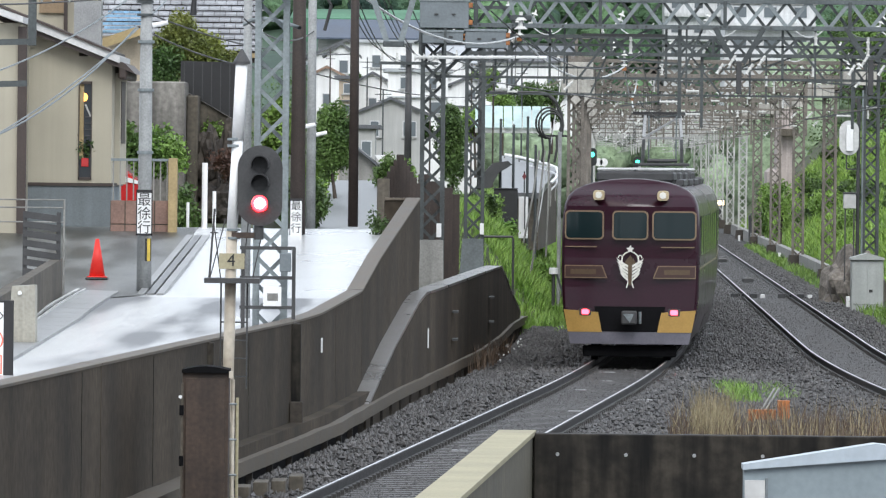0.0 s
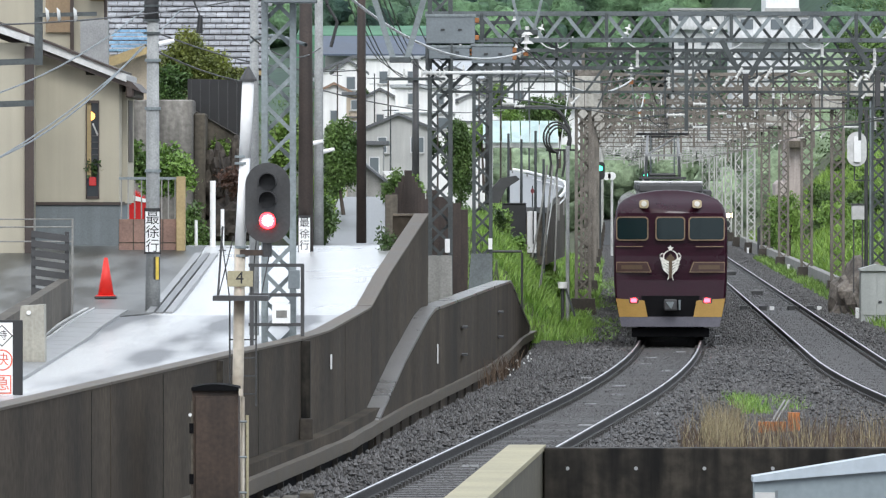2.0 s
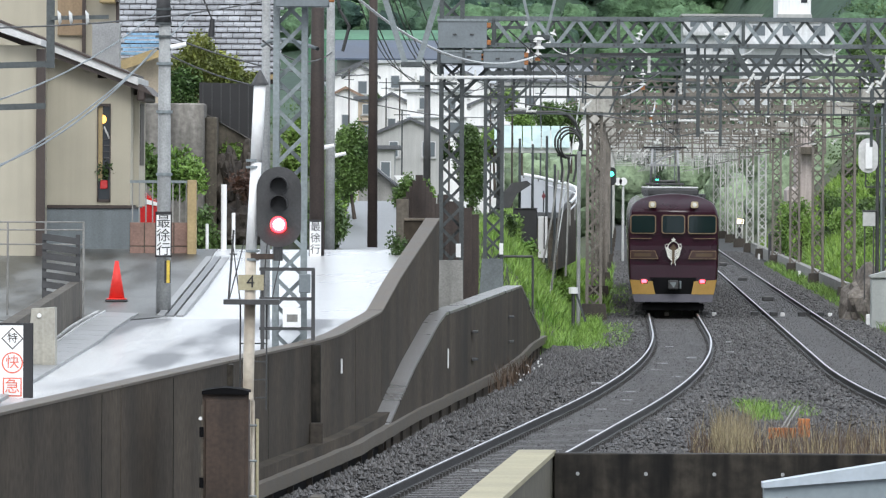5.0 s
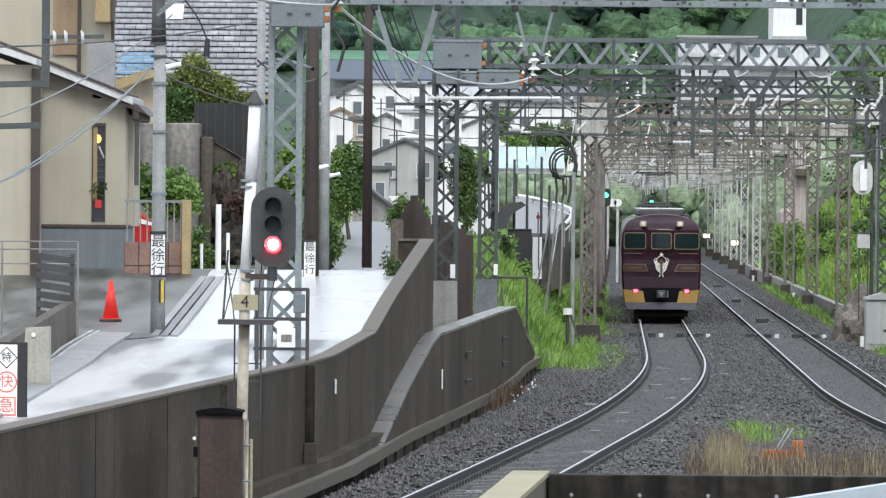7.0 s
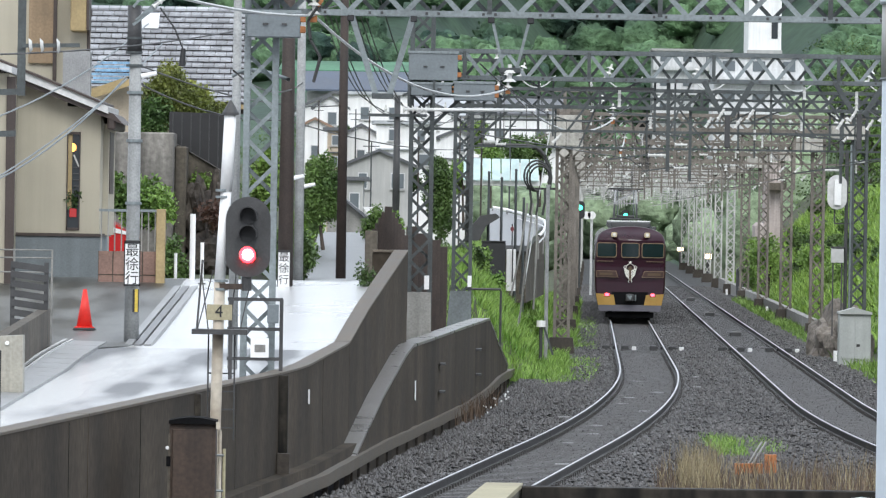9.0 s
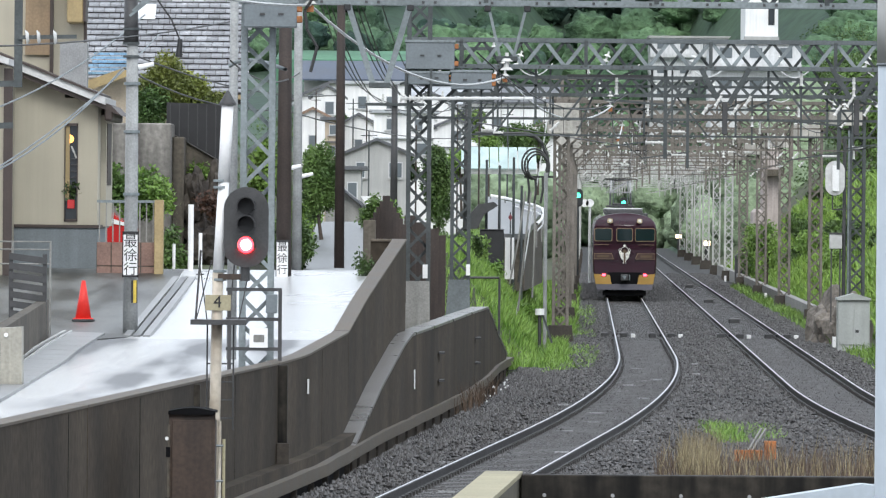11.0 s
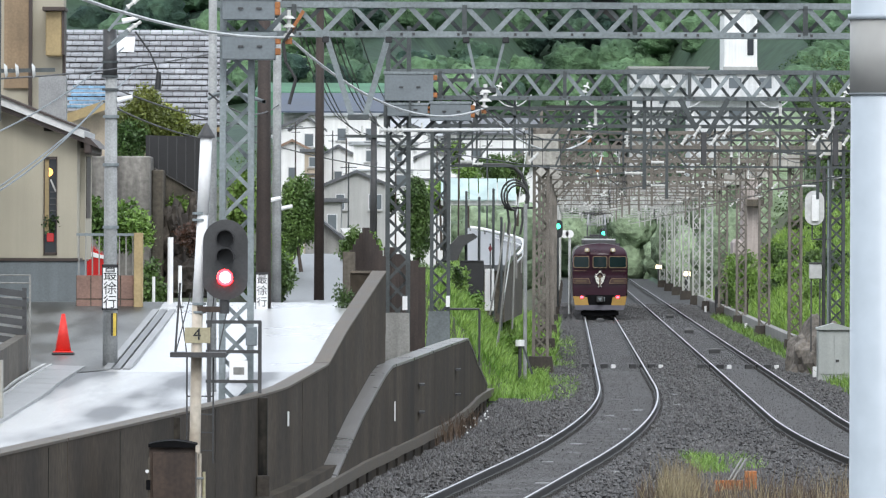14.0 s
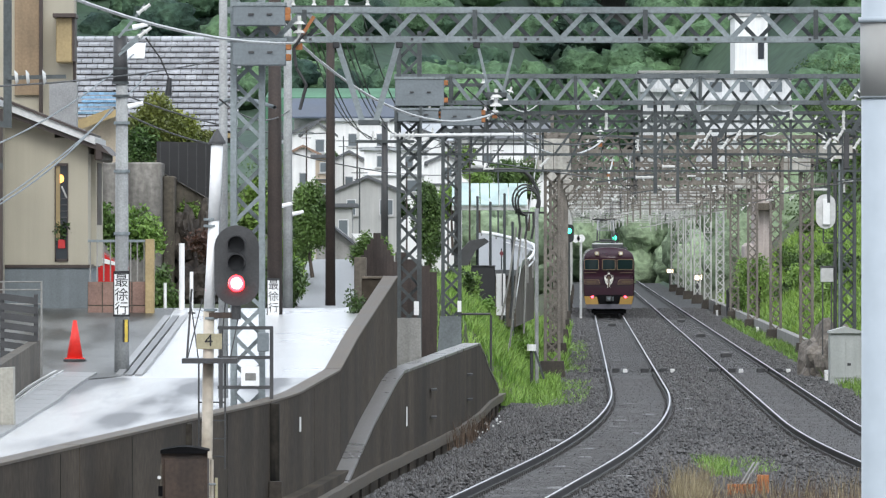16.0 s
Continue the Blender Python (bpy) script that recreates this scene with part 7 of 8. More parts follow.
        part("post", boxm(px, px + 0.085, 164 - k * 0.5, 164.1 - k * 0.5, 2.0, top, 0.006), M_WOODPOLE, f)
    g = thing("street_fence", "dark steel fence beyond the wall", "fence")
    for k in range(11):
        px = -1.00 + k * 0.078
        part("post", boxm(px, px + 0.085, 166 + k, 166.05 + k, 1.2, 3.75 - 0.05 * k + 0.05 * (k % 3), 0.004), M_WOODPOLE, g)
    low = thing("lean_to", "low dark lean-to roof beyond the grass", "shed")
    part("roof", prism(bmesh.new(), [(0.40, 3.50), (0.86, 4.02), (1.35, 4.10), (1.49, 3.98), (1.05, 3.70), (0.80, 3.22), (0.40, 3.22)], 255, 258), M_DARK, low, "dark sheet roof")
    lane = thing("lane_bend", "wet grey lane climbing round a bend with a white guard rail", "road", kind="structure")
    bm = bmesh.new()
    hexa(bm, [(1.07, 258, 2.88), (2.40, 258, 2.88), (3.33, 288, 3.62), (1.28, 288, 4.07),
              (1.07, 258, 3.07), (2.40, 258, 3.07), (3.33, 288, 3.87), (1.28, 288, 4.32)])
    part("lane_surface", bm, M_LANE, lane)
    bm = bmesh.new()
    hexa(bm, [(1.09, 258.2, 1.2), (2.38, 258.2, 1.2), (3.31, 287.8, 1.2), (1.30, 287.8, 1.2),
              (1.09, 258.2, 2.88), (2.38, 258.2, 2.88), (3.31, 287.8, 3.62), (1.30, 287.8, 4.07)])
    part("bank", bm, M_CONCDARK, lane, "dark mossy supporting wall")
    rail = [(1.39, 286, 4.34), (1.92, 286, 4.26), (2.45, 284, 4.13), (2.93, 281, 4.01), (3.17, 277, 3.89),
            (3.16, 271, 3.74), (3.01, 265, 3.53), (2.80, 261, 3.37)]
    part("guard_rail", tube(bmesh.new(), rail, 0.055, 8), M_WHITE, lane, "curved white guard rail")
    part("guard_rail", tube(bmesh.new(), [(p[0], p[1], p[2] - 0.22) for p in rail], 0.03, 6), M_WHITE, lane, "lower white rail")
    for p in rail:
        part("rail_post", bar(bmesh.new(), (p[0], p[1], p[2] - 0.75), p, 0.05), M_CONC, lane)
    warn = thing("warning_sign", "small dark red diamond sign beside the lane", "sign")
    part("plate", prism(bmesh.new(), [(1.84, 3.60), (1.91, 3.48), (1.98, 3.60), (1.91, 3.72)], 258.2, 258.23), M_SIGNRED, warn)
    part("post", bar(bmesh.new(), (1.91, 258.3, 2.4), (1.91, 258.3, 3.77), 0.04), M_STEELDK, warn)
    for xx, zt, zb in ((1.12, 5.42, 2.76), (2.00, 5.51, 2.85), (2.26, 4.59, 2.85), (1.54, 5.24, 3.22)):
        lp = thing("lane_post", "slim grey steel post beside the lane", "post", group="lane posts")
        part("shaft", rod(bmesh.new(), (xx, 257, min(zb, ground_z(xx, 257) + 0.1)), (xx, 257, zt), 0.05, 0.04, 8), M_STEELDK, lp)
        part("cap", rod(bmesh.new(), (xx, 257, zt), (xx, 257, zt + 0.05), 0.055, 0.03, 8), M_DARK, lp)
    wh = thing("low_white_wall", "low white wall with dark bars below the lane", "wall")
    part("wall_body", boxm(1.72, 2.02, 256, 256.3, 1.6, 2.95, 0.01), M_WALLWHITE, wh)
    for px in (1.90,):
        part("dark_bar", boxm(px, px + 0.04, 255.95, 255.997, 1.9, 2.96), M_DARK, wh)
    store = thing("black_store", "black store box below the lane", "store box")
    part("box_body", boxm(0.91, 1.68, 255, 256, 1.8, 3.19, 0.02), M_BLACK, store)
    part("lid", boxm(0.89, 1.69, 254.95, 256.05, 3.19, 3.22, 0.0), M_DARK, store)
    for k, px in enumerate((1.16, 2.30, 2.95)):
        shrub(px, 250 - 2 * k, ground_z(px, 250 - 2 * k) - 0.25, 0.45, 0.35, M_GRASS, "tall green weeds on the slope", 420 + k, 2200, 0.11)
    for k, (xx, y, r) in enumerate(((-3.54, 184, 0.35), (-3.92, 196, 0.45), (-3.92, 212, 0.4), (-4.10, 188, 0.5), (-2.14, 222, 0.45), (-1.79, 228, 0.4), (-4.62, 182, 0.45))):
        shrub(xx, y, 2.6 if y < 200 else 3.2, r, r * 1.2, (M_LEAFMID, M_LEAF, M_LEAFLT)[k % 3], "green hedge shrub beside the lane", 400 + k, 2200, 0.11)
    part("end_block", boxm(-1.72, -1.48, 153, 153.4, 2.4, 3.67, 0.01), M_CONCDARK, w, "concrete pier")
    part("return_wall", boxm(-1.56, kerb(151) - 0.36, 151.6, 151.95, 1.0, 3.26, 0.01), M_WALL, w, "wall end turning behind the crest")
    part("return_coping", boxm(-1.56, kerb(151) - 0.34, 151.55, 152.0, 3.26, 3.31, 0.01), M_COPEDARK, w)
    # white houses up the hillside in rows
    rng = random.Random(12)
    k = 0
    for y, z, xa, xb in ((610, 6.4, -11.55, 5.01), (660, 7.5, -12.96, 4.48), (715, 8.7, -14.30, 3.83), (770, 9.7, -14.58, 9.62), (830, 10.6, -13.34, 10.38)):
        x = xa
        while x < xb:
            w_ = rng.uniform(4.4, 6.8)
            h = rng.uniform(3.8, 5.0)
            kind = rng.choice((0, 0, 0, 0, 0, 0, 1, 2))
            dark = rng.random() < 0.55
            if abs(x + w_ / 2 - track1(y) - 1.8) > 8:
                far_house(x + w_ / 2, y + rng.uniform(-8, 8), z + rng.uniform(-0.8, 0.8), w_, 7, h, (M_WALLWHITE, M_WALLGREY, M_WALLTAN)[kind], M_ROOFDK if dark else M_ROOFPALE,
                          ("white", "grey", "tan")[kind] + " hillside house with a " + ("dark" if dark else "pale grey") + " roof", rng.random() < 0.6)
            x += w_ + rng.uniform(0.4, 2.5)
            k += 1
    def town_house(x0, x1, z0, z1, y, wall, roof, label, gable=0.0, storeys=2, eave=0.3):
        """A house seen from the front: walls, eaves, windows with frames and sills, and an optional gable."""
        t = thing("house", label, "house", at=((x0 + x1) / 2, y, z0), group="town houses")
        w2, h = (x1 - x0) / 2, z1 - z0
        part("wall", prism(bmesh.new(), [(-w2, -5), (w2, -5), (w2, h), (0, h + gable), (-w2, h)] if gable else [(-w2, -5), (w2, -5), (w2, h), (-w2, h)], 0, 6), wall, t)
        if gable:
            k = gable * eave / w2
            for sg in (-1, 1):
                o = [(sg * (w2 + eave), h - k), (sg * (w2 + eave), h - k + 0.16), (0, h + gable + 0.16), (0, h + gable)]
                part("roof", prism(bmesh.new(), o if sg < 0 else o[::-1], -eave, 6 + eave), roof, t, "pitched roof slope")
        else:
            part("roof", boxm(-w2 - eave, w2 + eave, -eave, 6 + eave, h, h + 0.22, 0.02), roof, t, "flat roof with a thin edge")
        n = max(1, int((x1 - x0) / 1.7))
        for q in range(storeys):
            zz = (q + 0.3) * h / storeys
            hh = min(0.9, 0.5 * h / storeys)
            for i in range(n):
                xx = -w2 + (i + 0.5) * 2 * w2 / n + 0.15 * ((i + q) % 2)
                ww = new("window")
                ww.parent = t
                wd = (0.22, 0.34, 0.27)[(i + 2 * q) % 3]
                part("frame", boxm(xx - wd - 0.05, xx + wd + 0.05, -0.05, 0.02, zz, zz + hh), M_WALLPALE, ww)
                part("pane", boxm(xx - wd, xx + wd, -0.07, -0.05, zz + 0.05, zz + hh - 0.05), M_GLASSPALE, ww)
                part("sill", boxm(xx - 0.42, xx + 0.42, -0.14, 0.0, zz - 0.07, zz - 0.01), M_WALLGREY, ww)
            if q:
                part("string_course", boxm(-w2 - 0.05, w2 + 0.05, -0.25, 0.0, q * h / storeys - 0.08, q * h / storeys), roof, t, "narrow lower eave")
        return t

    for x0, x1, z0, z1, y, wall, roof, gable, st, label in (
            (-7.42, -3.30, 7.4, 12.30, 545, M_WALLWHITE, M_ROOFPALE, 0.0, 2, "large white house with a flat pale roof"),
            (-3.00, -0.30, 7.6, 11.40, 560, M_WALLWHITE, M_ROOFDK, 0.55, 2, "white house with a dark gabled roof"),
            (-9.30, -7.35, 7.6, 11.20, 525, M_WALLWHITE, M_ROOFDK, 0.65, 2, "white house with a dark gabled roof"),
            (-9.73, -7.95, 6.6, 9.55, 500, M_WALLWHITE, M_ROOFTAN, 0.45, 1, "white house with a tan roof"),
            (-7.90, -7.05, 6.6, 9.20, 490, M_WALLTAN, M_ROOFDK, 0.0, 2, "narrow tan house with a dark balcony"),
            (-6.80, -4.95, 6.4, 9.10, 495, M_WALLWHITE, M_ROOFDK, 0.5, 1, "white house with a dark gabled roof"),
            (-4.78, -1.15, 6.6, 9.55, 480, M_WALLWHITE, M_ROOFPALE, 0.0, 2, "wide white house with a pale flat roof"),
            (-6.00, -2.40, 4.9, 6.80, 440, M_WALLGREY, M_ROOFDK, 0.75, 1, "grey house with a broad dark gabled roof"),
            (-5.48, -4.61, 3.6, 5.72, 400, M_WALLGREY, M_ROOFDK, 0.0, 1, "small grey shed with a dark roof"),
            (-0.95, 1.20, 6.4, 9.00, 500, M_WALLWHITE, M_ROOFDK, 0.45, 2, "white house with a dark gabled roof")):
        town_house(x0, x1, z0, z1, y, wall, roof, label, gable, st)
    for k, (xx, yy, zz, rr) in enumerate(((-6.6, 470, 6.0, 0.7), (-4.9, 470, 6.3, 0.8), (-8.3, 480, 6.6, 0.7), (-2.6, 470, 6.2, 0.7), (-0.9, 465, 6.4, 0.9), (0.6, 470, 6.5, 1.0),
                                          (-7.2, 515, 9.2, 0.7), (-3.1, 530, 9.4, 0.8), (2.2, 480, 7.3, 1.1), (3.8, 490, 8.2, 1.2), (5.4, 500, 8.0, 1.3), (1.2, 520, 9.6, 1.0))):
        tree(xx, yy, zz - 3.0, 3.0 + rr, rr, rr * 1.1, (M_LEAFMID, M_LEAF, M_LEAFLT)[k % 3], "leafy green garden tree between the houses", 500 + k, 2600, 0.20, 12)
    # aerials and poles standing among the roofs
    for k, (xx, yy, zt) in enumerate(((-8.6, 498, 11.2), (-6.2, 493, 10.6), (-5.1, 470, 10.2), (-3.6, 470, 9.9), (-2.0, 436, 8.4), (-4.6, 436, 8.1), (0.3, 470, 10.0), (3.0, 430, 9.6), (1.4, 415, 9.2))):
        ae = thing("roof_pole", "thin dark pole with a cross arm among the roofs", "pole", group="roof poles")
        part("shaft", rod(bmesh.new(), (xx, yy, 1.0), (xx, yy, zt), 0.055, 0.04, 8), M_STEELDK if k % 2 else M_WOODPOLE, ae)
        part("cross_arm", bar(bmesh.new(), (xx - 0.45, yy, zt - 0.3), (xx + 0.45, yy, zt - 0.3), 0.05), M_STEELDK, ae)
        part("second_arm", bar(bmesh.new(), (xx - 0.3, yy, zt - 0.65), (xx + 0.3, yy, zt - 0.65), 0.04), M_STEELDK, ae)
    oh = thing("outhouse", "pale plastered outhouse with a sloping dark roof edge", "outhouse")
    part("wall", prism(bmesh.new(), [(-4.19, 3.09), (-2.69, 3.09), (-2.69, 3.65), (-3.67, 4.46), (-4.19, 4.02)], 262, 266), M_CONC, oh)
    for pa, pb in (((-3.71, 4.51), (-2.58, 3.59)), ((-3.63, 4.51), (-4.34, 3.93))):
        part("roof", prism(bmesh.new(), [pa, pb, (pb[0], pb[1] + 0.09), (pa[0], pa[1] + 0.09)], 261.7, 266.2), M_ROOFDK, oh, "dark roof slope")
    # roof slope in white paint to look lit
    part("lit_roof", prism(bmesh.new(), [(-3.05, 4.26), (-2.38, 4.25), (-2.38, 4.13), (-2.52, 3.86), (-2.72, 3.86)][::-1], 263, 268), M_WHITE, oh, "roof sheet painted white as a lit slope")
    tb = thing("concrete_tower", "pale pinkish concrete building above the bank", "building")
    part("wall", boxm(17.29, 18.23, 440, 444, 0, 7.34, 0.05), M_WALLPINK, tb)
    part("cap", boxm(17.37, 18.44, 439, 444, 5.77, 6.15), M_CONCDARK, tb, "dark canopy")
    part("annex", boxm(16.63, 17.19, 436, 441, 0, 3.95, 0.2), M_WALLPINK, tb)
    # apartment blocks behind the portals
    for k, (xa, xb, za, zb, y) in enumerate(((25.9, 37.9, 16.7, 26.3, 1040), (22.80, 30.80, 12.95, 18.45, 700),
                                             (28.03, 31.20, 16.44, 25.70, 760))):
        b = thing("apartment_building", "white apartment building on the hill", "apartment building", group="apartment buildings")
        part("wall", boxm(xa, xb, y, y + 12, za - (4 if k == 0 else 10), zb, 0.05), M_WALLWHITE if k == 2 else M_WALLPALE, b)
        part("parapet", boxm(xa - 0.2, xb + 0.2, y - 0.2, y + 12.2, zb, zb + 0.3), M_WALLGREY, b)
        if k == 2:
            part("stair_window", boxm(30.25, 30.85, y - 0.06, y + 0.02, 21.6, 23.5), M_GLASSDK, b, "narrow dark stair window")
            part("lower_band", boxm(xa - 0.1, xb + 0.1, y - 0.3, y, 20.0, 20.5), M_WALLGREY, b)
            continue
        n, m = max(2, int((xb - xa) / 2.6)), max(2, int((zb - za) / 3.1))
        for i in range(n):
            for j in range(m):
                xx, zz = xa + (i + 0.5) * (xb - xa) / n, za + (j + 0.4) * (zb - za) / m
                part("window", boxm(xx - 0.55, xx + 0.55, y - 0.08, y + 0.02, zz + 0.5, zz + 1.4), M_GLASSPALE, b)
        for j in range(m):
            zz = za + (j + 0.25) * (zb - za) / m
            part("balcony", boxm(xa, xb, y - 1.0, y, zz - 0.15, zz + 0.35), M_WALLPALE, b)
    # teal greenhouse-like roof
    r = thing("shed", "low shed with pale teal roof panels", "shed")
    xa, xb = 0.48, 4.53
    part("wall", boxm(xa, xb, 420, 426, 6, 5.69), M_WALLWHITE, r)
    n = 8
    for i in range(n):
        a, b = xa + (xb - xa) * i / n, xa + (xb - xa) * (i + 1) / n - 0.06
        bm = bmesh.new()
        hexa(bm, [(a, 419.7, 5.93), (b, 419.7, 5.93), (b, 423, 7.07), (a, 423, 7.07), (a, 419.7, 5.99), (b, 419.7, 5.99), (b, 423, 7.13), (a, 423, 7.13)])
        part("roof_panel", bm, M_TEAL, r)
    # field and far woods
    bm = bmesh.new()
    xa, xb = -20.86, -5.58
    hexa(bm, [(xa, 930, 16), (xb, 930, 16), (xb, 952, 20), (xa, 952, 20), (xa, 930, 21.05), (xb, 930, 21.05), (xb, 952, 22.55), (xa, 952, 22.55)])
    solid("field", bm, M_FIELD, "bright green terraced field on the hill", "field", kind="structure")
    t = thing("long_building", "long low building with a dark blue-grey roof below the field", "building")
    part("wall", boxm(-16.78, -5.02, 892, 900, 14, 18.25), M_WALLGREY, t)
    bm = bmesh.new()
    hexa(bm, [(-17.10, 889, 17.94), (-4.70, 889, 17.94), (-4.70, 898, 20.16), (-17.10, 898, 20.16), (-17.10, 889, 18.13), (-4.70, 889, 18.13), (-4.70, 898, 20.35), (-17.10, 898, 20.35)])
    part("roof", bm, M_ROOFNAVY, t)
    rows = []
    rng2 = np.random.default_rng(9)
    for k in range(760):
        y = rng2.uniform(985, 1330)
        x = rng2.uniform(-72, 85)
        if y < 1046 and 24 < x < 40:
            continue
        rows.append((x, y, ground_z(x, y) + rng2.uniform(0, 6), rng2.uniform(2.4, 4.6), rng2.uniform(3, 5), rng2.uniform(2.0, 4.2)))
    for k in range(90):
        y = rng2.uniform(955, 985)
        rows.append((rng2.uniform(-60, 8), y, 21.5 + rng2.uniform(0, 3), 2.6, 2.6, 2.2))
    for k in range(170):
        y = rng2.uniform(790, 985)
        x = track2(y) + rng2.uniform(7, 46)
        rows.append((x, y, ground_z(x, y) + 0.8, rng2.uniform(2.0, 3.4), 2.6, rng2.uniform(1.6, 2.8)))
    tagged(crowns("woods", rows, M_WOODS, 76), "dense dark green wooded hillside", "woods", kind="stuff")
    tagged(leaves("woods", rows, 120000, 0.5, M_WOODS, 77), "leaves of the dense wooded hillside", "woods", kind="stuff")
    rows = []
    for k in range(120):
        y = rng2.uniform(560, 820)
        side = rng2.choice([-1, 1])
        x = track1(y) + 1.8 + side * rng2.uniform(6.5, 16)
        rows.append((x, y, ground_z(x, y) + rng2.uniform(0, 5), 2.4, 2.4, rng2.uniform(2.0, 3.5)))
    for k in range(60):
        y = rng2.uniform(830, 900)
        x = track1(y) + rng2.uniform(-10, 14)
        rows.append((x, y, rng2.uniform(0, 9), 2.6, 2.6, rng2.uniform(2.0, 3.5)))
    # these crowns and leaves carry the mist in their pale colour
    tagged(crowns("lineside_woods", rows, M_LINESIDE, 80), "trees closing the far end of the line, paled as if in mist", "trees", kind="stuff")
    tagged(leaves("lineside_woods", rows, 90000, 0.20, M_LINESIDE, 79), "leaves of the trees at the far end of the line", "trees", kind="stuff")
    # green belts between the far houses
    rows = []
    for k in range(260):
        y = rng2.uniform(430, 880)
        x = rng2.uniform(-0.06, 0.06) * y
        if abs(x - track1(y) - 1.8) < 7 or (y < 600 and -10 < x < 6 and k % 4):
            continue
        rows.append((x, y, ground_z(x, y), 2.0, 2.0, rng2.uniform(0.8, 2.2)))
    for k in range(170):
        y = rng2.uniform(640, 985)
        x = track2(y) + rng2.uniform(14, 52)
        rows.append((x, y, ground_z(x, y) + 0.5, 2.6, 2.6, rng2.uniform(1.5, 3.0)))
    tagged(leaves("hedges", rows, 120000, 0.26, M_LEAFMID, 78), "green hedges and trees among the houses", "trees", kind="stuff")


M_SIGNRED = mat("faded_red_sign", (0.22, 0.05, 0.06), 0.5, 0.2, 3, 30, 0.03)
M_ROOFNAVY = mat("navy_roof", (0.07, 0.09, 0.13), 0.5, 0.2, 0.3, 6, 0.05)
M_GARDEN = leaf_mat("garden_leaf", (0.10, 0.155, 0.025), (0.27, 0.29, 0.06))
M_RUSTLEAF = leaf_mat("rust_leaf", (0.08, 0.035, 0.025), (0.12, 0.06, 0.035))
# leaf green paled well beyond foliage to imitate mist at the line's end
M_LINESIDE = mat("hazed_lineside_leaf", (0.22, 0.30, 0.19), 0.75, 0.45, 0.1, 1.3, 0.9, island=0.15, tint=(0.35, 0.45, 0.29), spec=0.15)
# woods green made lighter and bluer, as distance haze would do
M_WOODS = mat("hazed_woods_leaf", (0.062, 0.120, 0.098), 0.75, 0.5, 0.05, 0.9, 0.8, island=0.35, tint=(0.16, 0.275, 0.135), spec=0.15)
for rough_leaf in (M_WOODS, M_LINESIDE):
    for node in rough_leaf.node_tree.nodes:
        if node.type == "BUMP":
            node.inputs["Distance"].default_value = 1.3 if rough_leaf is M_WOODS else 0.4
        if node.type == "TEX_NOISE":
            node.inputs["Detail"].default_value = 8

hillside()


